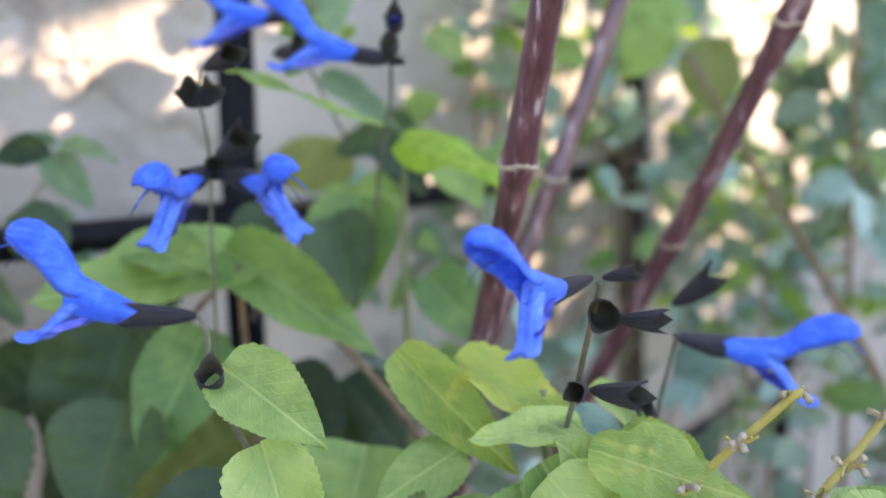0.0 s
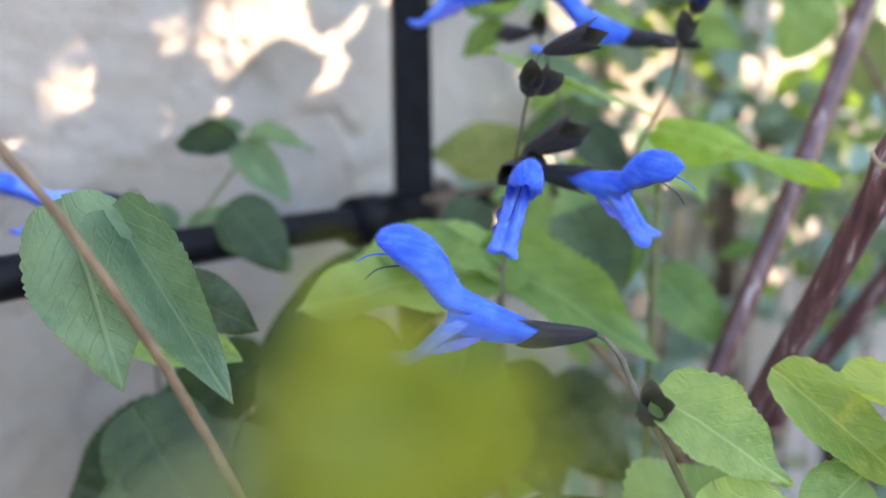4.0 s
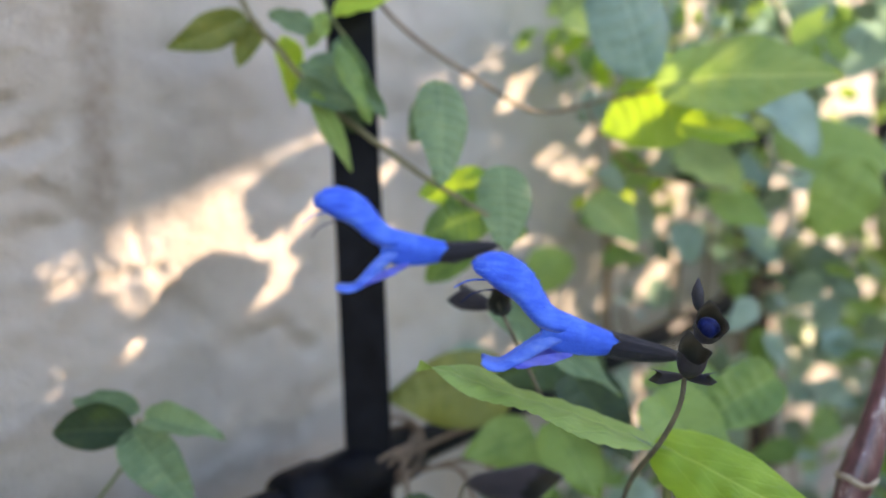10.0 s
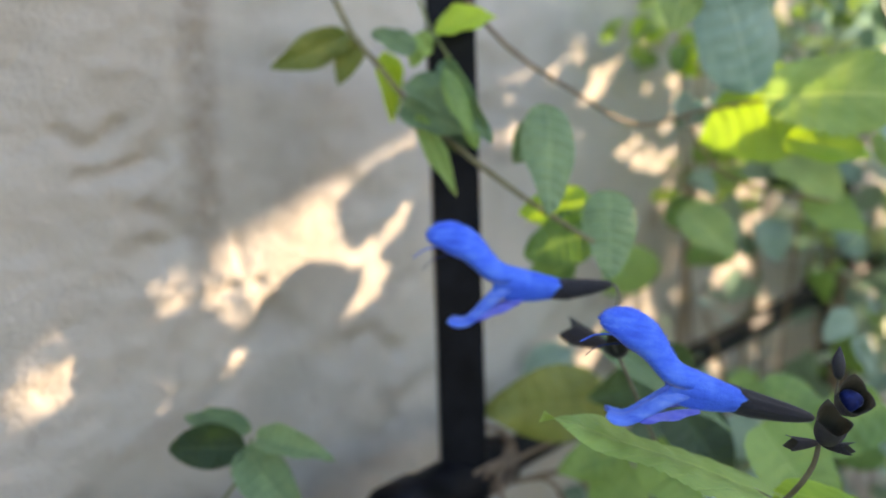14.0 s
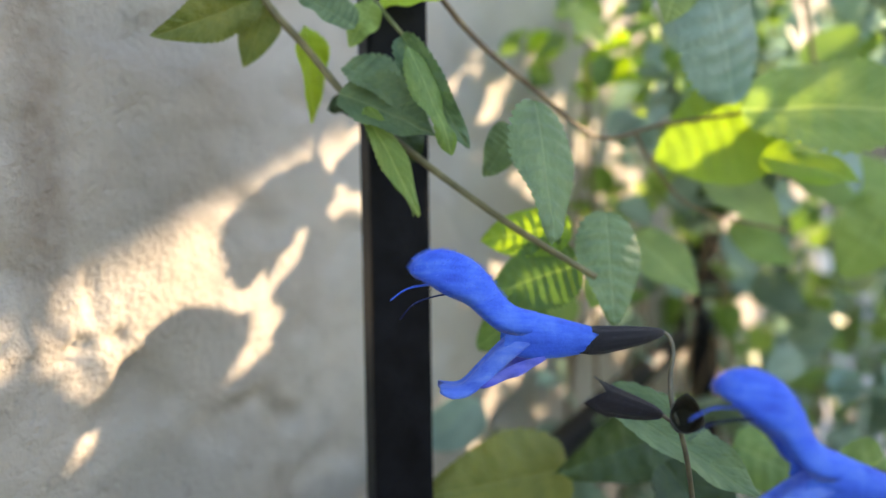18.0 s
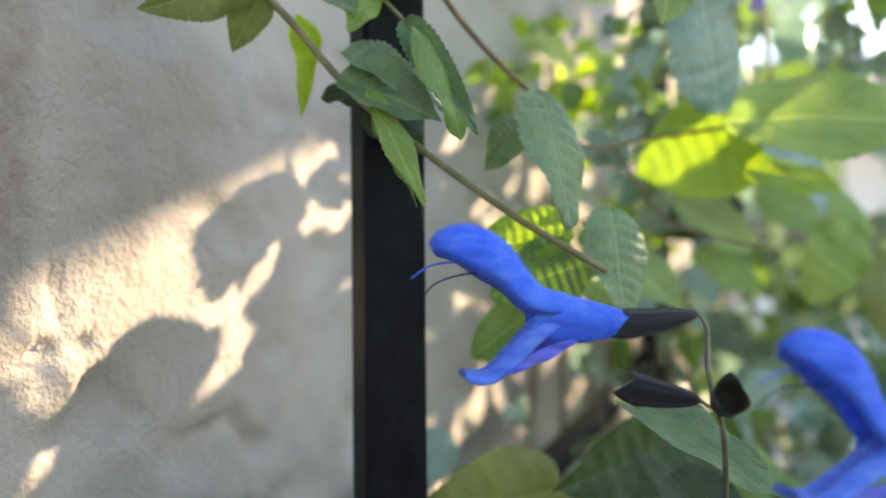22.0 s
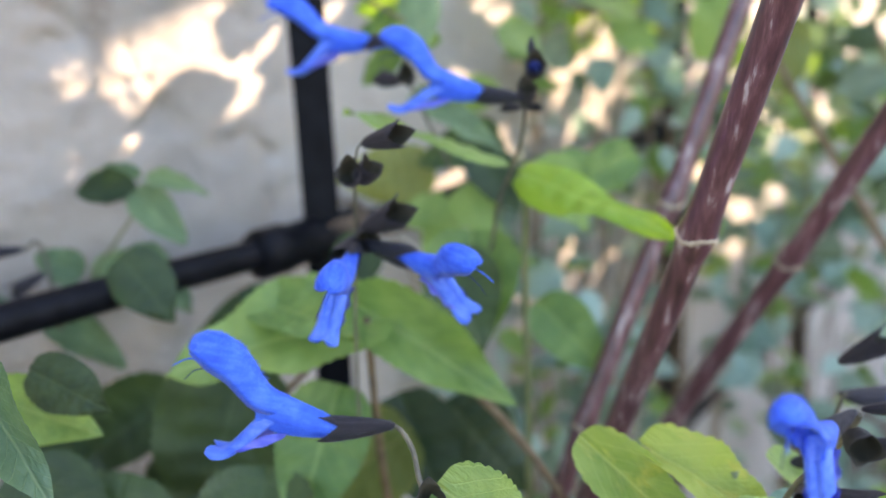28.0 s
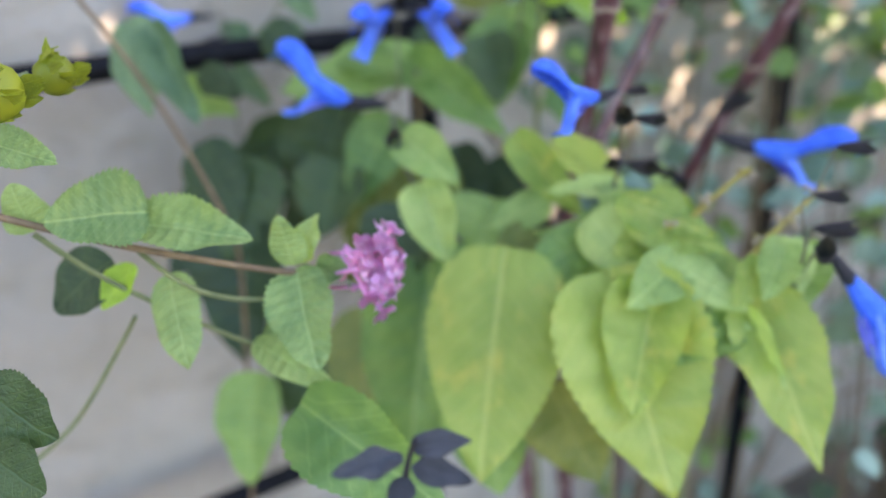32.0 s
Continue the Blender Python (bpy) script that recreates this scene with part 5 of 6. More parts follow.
stem(b3, [(0.0967, 0.2031, 0.7125), (0.0944, 0.2012, 0.7127), (0.0924, 0.1990, 0.7109)], 0.0006, 0.001, STEM_DRY, "dry_stalk")
b4 = thing("salvia_plant", "salvia with serrated grey-green leaves near the rail", "shrub", (-0.2000, 0.2800, 0.0))
stem(b4, [(-0.2345, 0.1741, 0.8839), (-0.2012, 0.1842, 0.8155), (-0.1871, 0.1897, 0.7917), (-0.1690, 0.2011, 0.7515), (-0.1524, 0.2135, 0.7004), (-0.1579, 0.2332, 0.6685), (-0.1797, 0.2671, 0.5677), (-0.1942, 0.2769, 0.4264)], 0.001, 0.0014, STEM_BROWN)
leaf(b4, (-0.2071, 0.2372, 0.7899), (-0.1875, 0.2133, 0.7519), 0.0292, LEAF_SAGE, face=(0.2, -0.9, 0.35))
leaf(b4, (-0.1933, 0.2374, 0.7864), (-0.1632, 0.2140, 0.7472), 0.0198, LEAF_SAGE, face=(0.1, -0.9, 0.45))
leaf(b4, (-0.1927, 0.2780, 0.7630), (-0.1667, 0.2670, 0.7531), 0.0194, LEAF_SHADED, face=(0.1, -0.9, 0.45))
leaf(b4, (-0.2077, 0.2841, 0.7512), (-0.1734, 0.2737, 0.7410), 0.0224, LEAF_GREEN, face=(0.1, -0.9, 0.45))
leaf(b4, (-0.2007, 0.3113, 0.6940), (-0.2320, 0.2958, 0.6829), 0.0305, LEAF_SHADED, face=(0.1, -0.9, 0.45))
leaf(b4, (-0.2038, 0.3048, 0.6696), (-0.2380, 0.2837, 0.6381), 0.0360, LEAF_SHADED, face=(0.1, -0.9, 0.45))
leaf(b4, (-0.1955, 0.3753, 0.7799), (-0.1724, 0.3605, 0.7560), 0.0275, LEAF_SHADED, face=(0.1, -0.9, 0.45))


# ---- lantana ----
l1 = thing("lantana_sprig", "lantana sprig with small rounded leaves by the wall", "plant sprig", (-0.2100, 0.4100, 0.60))
stem(l1, [(-0.2438, 0.4147, 0.7334), (-0.2321, 0.4166, 0.7602), (-0.2157, 0.4160, 0.7812), (-0.2035, 0.4170, 0.7973), (-0.1987, 0.4180, 0.8117)], 0.001, 0.0006, STEM)
leaf(l1, (-0.2010, 0.4178, 0.8077), (-0.2305, 0.4123, 0.8101), 0.0170, LEAF_SHADED, face=(0.1, -0.9, 0.45), kind="round")
leaf(l1, (-0.1994, 0.4202, 0.8135), (-0.2297, 0.4262, 0.8212), 0.0117, LEAF_SAGE, face=(0.1, -0.8, 0.6), kind="round")
leaf(l1, (-0.1967, 0.4180, 0.8117), (-0.1670, 0.4093, 0.8080), 0.0120, LEAF_SAGE, face=(0.1, -0.8, 0.6), kind="crenate")
leaf(l1, (-0.2017, 0.4168, 0.8079), (-0.1774, 0.4025, 0.7826), 0.0194, LEAF_SAGE, face=(0.1, -0.9, 0.45), kind="crenate")
leaf(l1, (-0.2329, 0.4171, 0.7665), (-0.2539, 0.4134, 0.7795), 0.0188, LEAF_SAGE, face=(0.1, -0.9, 0.45), kind="crenate")
leaf(l1, (-0.2298, 0.4169, 0.7643), (-0.1890, 0.4015, 0.7681), 0.0226, LEAF_SAGE, face=(0.1, -0.7, 0.7), kind="crenate")
leaf(l1, (-0.2693, 0.4133, 0.7429), (-0.2821, 0.4055, 0.7625), 0.0164, LEAF_SAGE, face=(0.1, -0.8, 0.6), kind="crenate")
leaf(l1, (-0.2476, 0.4126, 0.7465), (-0.2094, 0.3891, 0.7272), 0.0208, LEAF_SAGE, face=(0.1, -0.8, 0.6), kind="crenate")
leaf(l1, (-0.2102, 0.4133, 0.7755), (-0.1763, 0.3901, 0.7568), 0.0255, LEAF_SAGE, face=(0.1, -0.8, 0.6), kind="crenate")
l2 = thing("lantana_branch", "leafy lantana branch hanging across the fence post", "plant branch", (-0.1300, 0.4500, 0.90))
stem(l2, [(-0.1724, 0.4767, 0.9937), (-0.1610, 0.4700, 0.9700), (-0.1496, 0.4658, 0.9557), (-0.1336, 0.4592, 0.9354), (-0.1128, 0.4515, 0.9170), (-0.0907, 0.4436, 0.8998), (-0.0770, 0.4379, 0.8904), (-0.0650, 0.4327, 0.8826)], 0.0013, 0.001, STEM_OLIVE)
leaf(l2, (-0.1628, 0.4684, 0.9703), (-0.1912, 0.4540, 0.9542), 0.0157, LEAF_OLIVE, face=(-0.1, -0.8, -0.5), kind="oval")
leaf(l2, (-0.1593, 0.4727, 0.9690), (-0.1682, 0.4689, 0.9493), 0.0130, LEAF_OLIVE, face=(0, -0.9, 0.3), kind="oval")
leaf(l2, (-0.1488, 0.4751, 0.9630), (-0.1437, 0.4779, 0.9322), 0.0144, LEAF_BRIGHT, face=(0.5, -0.8, 0.3), kind="oval")
leaf(l2, (-0.1368, 0.4594, 0.9481), (-0.1099, 0.4452, 0.9324), 0.0185, LEAF_SAGE, face=(0, -0.7, 0.7), kind="crenate")
leaf(l2, (-0.1275, 0.4640, 0.9388), (-0.1429, 0.4676, 0.9372), 0.0140, LEAF_SHADED, face=(0, -0.7, 0.7), kind="oval")
leaf(l2, (-0.1258, 0.4636, 0.9370), (-0.1154, 0.4553, 0.9190), 0.0191, LEAF_SHADED, face=(0, -0.95, 0.2), kind="oval")
leaf(l2, (-0.1298, 0.4518, 0.9279), (-0.1173, 0.4418, 0.9038), 0.0073, LEAF_GREEN, face=(0.2, -0.9, 0.3), kind="oval")
leaf(l2, (-0.1208, 0.4476, 0.9555), (-0.1052, 0.4324, 0.9219), 0.0106, LEAF_SAGE, face=(-0.5, -0.8, 0.3), kind="crenate")
leaf(l2, (-0.0842, 0.4534, 0.9285), (-0.0946, 0.4502, 0.9144), 0.0125, LEAF_SAGE, face=(0, -0.95, 0.3), kind="crenate")
leaf(l2, (-0.0809, 0.4426, 0.9358), (-0.0822, 0.4157, 0.8972), 0.0215, LEAF_SAGE, face=(0.25, -0.9, 0.35), kind="crenate")
leaf(l2, (-0.0567, 0.4459, 0.9018), (-0.0594, 0.4299, 0.8694), 0.0221, LEAF_SAGE, face=(0.1, -0.95, 0.3), kind="crenate")
leaf(l2, (-0.0630, 0.4595, 0.8964), (-0.0931, 0.4646, 0.8945), 0.0185, LEAF_BRIGHT, face=(0, -0.85, 0.5), kind="crenate")
leaf(l2, (-0.0614, 0.4566, 0.8840), (-0.0916, 0.4582, 0.8765), 0.0235, LEAF_GREEN, face=(0, -0.9, 0.4), kind="crenate")
leaf(l2, (-0.0685, 0.4732, 0.8702), (-0.0928, 0.4733, 0.8560), 0.0182, LEAF_GREEN, face=(0, -0.9, 0.4), kind="round")
leaf(l2, (-0.0499, 0.4640, 0.8790), (-0.0560, 0.4599, 0.8693), 0.0113, LEAF_GREEN, face=(0, -0.9, 0.4), kind="oval")
leaf(l2, (-0.1337, 0.4560, 0.9593), (-0.1502, 0.4551, 0.9699), 0.0117, LEAF_SAGE, face=(0, -0.8, 0.6), kind="crenate")
leaf(l2, (-0.1252, 0.4646, 0.9685), (-0.1008, 0.4539, 0.9737), 0.0156, LEAF_BRIGHT, face=(0, -0.8, 0.6), kind="oval")
stem(l2, [(-0.1317, 0.4666, 0.9826), (-0.1272, 0.4630, 0.9698), (-0.1194, 0.4545, 0.9570)], 0.0008, 0.0006, STEM)
leaf(l2, (-0.1277, 0.4600, 0.9681), (-0.1354, 0.4562, 0.9543), 0.0102, LEAF_GREEN, face=(0, -0.9, 0.4), kind="oval")
l3 = thing("lantana_branch", "brownish lantana branch with large sunlit leaves", "plant branch", (0.0200, 0.5300, 0.90))
stem(l3, [(-0.1245, 0.4656, 1.0000), (-0.0981, 0.4704, 0.9648), (-0.0652, 0.4854, 0.9429), (-0.0352, 0.5035, 0.9287), (-0.0014, 0.5214, 0.9350), (0.0277, 0.5095, 0.9388), (0.0393, 0.4966, 0.9408)], 0.001, 0.0008, STEM_BROWN)
stem(l3, [(-0.0058, 0.5378, 0.9337), (0.0009, 0.5305, 0.9167), (0.0197, 0.5305, 0.8995), (0.0642, 0.5299, 0.8887)], 0.0008, 0.0007, STEM_BROWN)
leaf(l3, (0.0365, 0.5080, 0.9370), (-0.0030, 0.5280, 0.9230), 0.0490, LEAF_SUNLIT, face=(-0.45, -0.85, 0.3), kind="cordate")
leaf(l3, (0.0174, 0.4919, 0.9382), (0.0781, 0.4448, 0.9388), 0.0410, LEAF_PALE, face=(0.1, -0.88, 0.45), kind="oval")
# bluish leaf colour here stands in for haze and reflected sky
leaf(l3, (0.0120, 0.4900, 0.9405), (-0.0060, 0.4690, 0.9990), 0.0400, LEAF_BLUE, face=(0.1, -0.95, 0.2), kind="oval")
leaf(l3, (-0.0237, 0.4617, 0.9837), (-0.0295, 0.4572, 0.9646), 0.0178, LEAF_LANTANA, face=(0, -0.95, 0.3), kind="oval")
leaf(l3, (0.0914, 0.5665, 0.9403), (0.1215, 0.5480, 0.9115), 0.0360, LEAF_BLUE, face=(0, -0.8, 0.6), kind="round")
leaf(l3, (0.0896, 0.5867, 0.9188), (0.0522, 0.5845, 0.8988), 0.0320, LEAF_SHADED, face=(0, -0.8, 0.6), kind="round")
leaf(l3, (0.0298, 0.4975, 0.9206), (0.0532, 0.4705, 0.9145), 0.0236, LEAF_BRIGHT, face=(0, -0.8, 0.6), kind="round")
leaf(l3, (0.1185, 0.6082, 0.9198), (0.1745, 0.5726, 0.9032), 0.0473, LEAF_GREEN, face=(0, -0.85, 0.5), kind="round")
leaf(l3, (0.1566, 0.5774, 0.9032), (0.1319, 0.5744, 0.8606), 0.0397, LEAF_GREEN, face=(0, -0.9, 0.4), kind="round")
leaf(l3, (0.1903, 0.5893, 0.8877), (0.1918, 0.5793, 0.8341), 0.0479, LEAF_OLIVE, face=(0, -0.9, 0.4), kind="round")
leaf(l3, (0.0535, 0.5845, 0.9142), (0.0808, 0.5567, 0.8935), 0.0316, LEAF_LANTANA, face=(0, -0.85, 0.5), kind="round")
leaf(l3, (-0.0054, 0.5386, 0.8880), (0.0131, 0.5132, 0.8667), 0.0245, LEAF_LANTANA, face=(0, -0.85, 0.5), kind="oval")
leaf(l3, (0.0763, 0.5994, 0.8876), (0.1056, 0.5814, 0.8697), 0.0275, LEAF_GREEN, face=(0, -0.85, 0.5), kind="oval")
leaf(l2, (-0.1330, 0.4451, 0.9334), (-0.1167, 0.4359, 0.9033), 0.0086, LEAF_PALE, face=(0.3, -0.9, 0.2), kind="oval")
leaf(l2, (-0.1394, 0.4530, 0.9388), (-0.1124, 0.4385, 0.9275), 0.0210, LEAF_SAGE, face=(0, -0.8, 0.6), kind="oval")
leaf(l2, (-0.1207, 0.4394, 0.9512), (-0.1074, 0.4290, 0.9214), 0.0097, LEAF_GREEN, face=(0.4, -0.8, 0.4), kind="oval")
v1 = thing("violet_blossom", "small violet blossom cluster high among the leaves", "blossom", (0.1359, 0.6137, 0.9337))
stem(v1, [(0.1473, 0.6210, 0.9245), (0.1216, 0.5961, 0.9791), (0.1003, 0.5755, 1.0099), (0.0961, 0.5711, 1.0380)], 0.0014, 0.0008, STEM_DARK)
leaf(v1, (0.0912, 0.5724, 1.0384), (0.0862, 0.5685, 1.0397), 0.0064, LEAF_VIOLET, kind="oval")
leaf(v1, (0.0876, 0.5735, 1.0270), (0.0921, 0.5672, 1.0194), 0.0064, LEAF_VIOLET, kind="oval")
leaf(v1, (0.1027, 0.5693, 1.0339), (0.1001, 0.5649, 1.0336), 0.0064, LEAF_VIOLET, kind="oval")
leaf(v1, (0.0898, 0.5727, 1.0383), (0.0816, 0.5699, 1.0288), 0.0064, LEAF_VIOLET, kind="oval")
leaf(v1, (0.1042, 0.5693, 1.0115), (0.1063, 0.5635, 1.0126), 0.0064, LEAF_VIOLET, kind="oval")
leaf(v1, (0.0929, 0.5722, 1.0184), (0.0940, 0.5669, 1.0102), 0.0064, LEAF_VIOLET, kind="oval")
leaf(v1, (0.1051, 0.5686, 1.0391), (0.1038, 0.5639, 1.0332), 0.0064, LEAF_VIOLET, kind="oval")
leaf(v1, (0.0971, 0.5708, 1.0356), (0.0934, 0.5666, 1.0378), 0.0064, LEAF_VIOLET, kind="oval")
leaf(v1, (0.1065, 0.5687, 1.0093), (0.1040, 0.5642, 1.0089), 0.0064, LEAF_VIOLET, kind="oval")
leaf(v1, (0.1058, 0.5687, 1.0205), (0.1094, 0.5626, 1.0123), 0.0064, LEAF_VIOLET, kind="oval")
leaf(v1, (0.0972, 0.5709, 1.0265), (0.0957, 0.5662, 1.0241), 0.0064, LEAF_VIOLET, kind="oval")
leaf(v1, (0.0896, 0.5729, 1.0307), (0.0921, 0.5670, 1.0337), 0.0064, LEAF_VIOLET, kind="oval")
leaf(v1, (0.0872, 0.5737, 1.0184), (0.0802, 0.5705, 1.0146), 0.0064, LEAF_VIOLET, kind="oval")
leaf(v1, (0.0963, 0.5711, 1.0293), (0.1021, 0.5644, 1.0301), 0.0064, LEAF_VIOLET, kind="oval")
leaf(v1, (0.0950, 0.5714, 1.0346), (0.0943, 0.5664, 1.0343), 0.0064, LEAF_VIOLET, kind="oval")
leaf(v1, (0.0939, 0.5720, 1.0138), (0.0876, 0.5686, 1.0098), 0.0064, LEAF_VIOLET, kind="oval")
leaf(v1, (0.1056, 0.5684, 1.0385), (0.0945, 0.5663, 1.0388), 0.0064, LEAF_VIOLET, kind="oval")
leaf(v1, (0.1027, 0.5695, 1.0188), (0.0948, 0.5665, 1.0179), 0.0064, LEAF_VIOLET, kind="oval")
l4 = thing("lantana_branch", "lantana branch with a pink flower head and crinkled leaves", "plant branch", (-0.1100, 0.0700, 0.70))
stem(l4, [(-0.1632, 0.0383, 0.7659), (-0.1364, 0.0559, 0.7517), (-0.1050, 0.0729, 0.7384), (-0.0681, 0.0927, 0.7264), (-0.0607, 0.0984, 0.7252), (-0.0494, 0.1049, 0.7237)], 0.0012, 0.001, STEM_BROWN)
stem(l4, [(-0.1052, 0.0744, 0.7369), (-0.0950, 0.0792, 0.7255), (-0.0836, 0.0860, 0.7184), (-0.0691, 0.0930, 0.7162)], 0.0009, 0.0008, STEM)
stem(l4, [(-0.1372, 0.0686, 0.7422), (-0.1221, 0.0772, 0.7259), (-0.0966, 0.0919, 0.7047), (-0.0815, 0.0978, 0.6959)], 0.001, 0.0008, STEM)
stem(l4, [(-0.1670, 0.0805, 0.6462), (-0.1486, 0.0863, 0.6645), (-0.1285, 0.0919, 0.6960), (-0.1223, 0.0915, 0.7056)], 0.0009, 0.0008, STEM)
stem(l4, [(-0.1364, 0.0533, 0.7889), (-0.1314, 0.0605, 0.7903), (-0.1269, 0.0666, 0.7919)], 0.0008, 0.0007, STEM)
leaf(l4, (-0.1003, 0.0750, 0.7499), (-0.1208, 0.0548, 0.7530), 0.0233, LEAF_LANTANA, face=(0, -0.85, 0.5), kind="crenate")
leaf(l4, (-0.1059, 0.0773, 0.7452), (-0.0700, 0.0795, 0.7424), 0.0182, LEAF_LANTANA, face=(0, -0.75, 0.65), kind="crenate")
leaf(l4, (-0.1251, 0.0880, 0.7276), (-0.1427, 0.0739, 0.7155), 0.0225, LEAF_SHADED, face=(0, -0.9, 0.4), kind="round")
leaf(l4, (-0.1036, 0.0867, 0.7248), (-0.0899, 0.0655, 0.7027), 0.0181, LEAF_LANTANA, face=(0, -0.95, 0.3), kind="crenate")
leaf(l4, (-0.0627, 0.0962, 0.7265), (-0.0507, 0.0746, 0.7018), 0.0231, LEAF_LANTANA, face=(0, -0.95, 0.3), kind="crenate")
leaf(l4, (-0.0628, 0.0946, 0.7281), (-0.0663, 0.0923, 0.7449), 0.0127, LEAF_LANTANA, face=(0, -0.9, 0.4), kind="crenate")
leaf(l4, (-0.0636, 0.0985, 0.7275), (-0.0578, 0.1016, 0.7439), 0.0111, LEAF_PALE, face=(0, -0.9, 0.4), kind="oval")
leaf(l4, (-0.0571, 0.0994, 0.7257), (-0.0457, 0.0980, 0.7262), 0.0102, LEAF_LANTANA, face=(0, -0.9, 0.4), kind="crenate")
leaf(l4, (-0.0816, 0.0981, 0.6969), (-0.0519, 0.0949, 0.6834), 0.0117, LEAF_LANTANA, face=(0, -0.8, 0.6), kind="crenate")
leaf(l4, (-0.0777, 0.0987, 0.6959), (-0.0671, 0.1013, 0.7108), 0.0088, LEAF_LANTANA, face=(0, -0.8, 0.6), kind="crenate")
leaf(l4, (-0.1147, 0.0851, 0.7275), (-0.1244, 0.0751, 0.7157), 0.0111, LEAF_BRIGHT, face=(0, -0.8, 0.6), kind="oval")
leaf(l4, (-0.1301, 0.0609, 0.7461), (-0.1354, 0.0593, 0.7602), 0.0167, LEAF_LANTANA, face=(0, -0.9, 0.4), kind="crenate")
leaf(l4, (-0.1349, 0.0539, 0.7747), (-0.1126, 0.0523, 0.7705), 0.0125, LEAF_LANTANA, face=(0, -0.8, 0.6), kind="crenate")
leaf(l4, (-0.1110, 0.0133, 0.7232), (-0.0928, 0.0078, 0.7113), 0.0208, LEAF_SHADED, face=(0, -0.9, 0.4), kind="round")
leaf(l4, (-0.1084, 0.0080, 0.7073), (-0.0933, 0.0034, 0.6998), 0.0180, LEAF_SHADED, face=(0, -0.9, 0.4), kind="round")
head_at = Vector((-0.0486, 0.1051, 0.7237))
head_dir = Vector((0.0162, -0.0019, 0.0020)).normalized()
bud_at = Vector((-0.1215, 0.0705, 0.7910))
stem(l4, [(-0.1750, 0.0200, 0.7750), (-0.1450, 0.0320, 0.7820), (-0.1240, 0.0400, 0.7870)], 0.0009, 0.0008, STEM)


def lantana_head(parent, at, axis):
    """A domed head of small pink flowers on long tubes."""
    rnd = random.Random(11)
    base = Matrix.Translation(at) @ frame_of(axis)
    bm = bmesh.new()
    for k in range(5):
        a = 6.2832 * k / 5 + 0.4
        p = Vector((math.cos(a) * 0.0026, math.sin(a) * 0.0026))
        n = 8
        c = bm.verts.new((0.0004, p.x * 0.1, p.y * 0.1))
        ring = [bm.verts.new((0.0003 + 0.0006 * math.cos(b * 2), p.x * 1.15 + math.cos(b + a) * 0.0026, p.y * 1.15 + math.sin(b + a) * 0.0027)) for b in (6.2832 * q / n for q in range(n))]
        mid = bm.verts.new((0.0001, p.x, p.y))
        for q in range(n):
            bm.faces.new((mid, ring[q], ring[(q + 1) % n]))
    bmesh.ops.solidify(bm, geom=bm.faces[:], thickness=0.0002)
    face_me = finish(bm, "floret", PINK)
    tube_me = finish(tube([Vector((-0.0225, 0, 0)), Vector((-0.009, 0.0006, 0)), Vector((0, 0, 0))], (0.0007, 0.0009, 0.0014), 7), "floret_tube", PINK_DEEP)
    for i in range(17):
        t = math.acos(1 - 0.40 * (i + 0.5) / 17)
        a = i * 2.39996
        d = Vector((math.cos(t), math.sin(t) * math.cos(a), math.sin(t) * math.sin(a)))
        m = base @ Matrix.Translation(d * 0.0190 * rnd.uniform(0.88, 1.08)) @ frame_of(d, (0.1, 0.2, 0.97)) @ pose(0, 0, 0, rnd.uniform(0, 70), rnd.uniform(-22, 22), rnd.uniform(-22, 22))
        m = m @ Matrix.Scale(rnd.uniform(0.82, 1.0), 4)
        fl = part("floret", face_me, PINK, parent, "", m)
        part("floret_tube", tube_me, PINK_DEEP, fl, "", m)
    for i in range(5):
        a = i * 1.2566
        d = Vector((0.35, math.cos(a), math.sin(a)))
        part("bract", leaf_mesh("oval", LEAF_LANTANA, i % 3, 10), LEAF_LANTANA, parent, "", leaf_pose(base @ Vector((0, 0, 0)), base @ (d * 0.0075), 0.003, base.to_3x3() @ Vector((-1, 0.1, 0.2))))


lantana_head(l4, head_at, head_dir)


def green_bud(parent, at, size=1.0):
    """A plump yellow-green bud of overlapping scales."""
    rnd = random.Random(5)
    me = leaf_mesh("oval", LEAF_BUD, 2, 10)
    bm = bmesh.new()
    bmesh.ops.create_icosphere(bm, subdivisions=3, radius=0.0058 * size)
    for v in bm.verts:
        v.co += v.co * 0.10 * noise.noise(v.co * 420)
    part("bud", bm, LEAF_BUD, parent, "plump yellow-green bud", Matrix.Translation(at))
    for i in range(16):
        t, a = 0.5 + 2.2 * (i % 4) / 4, i * 2.4
        d = Vector((math.cos(t), math.sin(t) * math.cos(a), math.sin(t) * math.sin(a) * 1.0))
        b = at + d * 0.0050 * size - Vector((0.002, 0, 0))
        tip = at + d * 0.0076 * size + Vector((0.0040, 0, 0.0016))
        part("bud_scale", me, LEAF_BUD, parent, "", leaf_pose(b, tip, 0.0035 * size, d))
    part("bud_scale", me, LEAF_BUD, parent, "", leaf_pose(at + Vector((-0.001, 0, 0.003)), at + Vector((-0.0015, 0, 0.0105)), 0.003, (0, -1, 0)))


green_bud(l4, bud_at)
green_bud(l4, Vector((-0.1190, 0.0440, 0.7903)), 1.30)


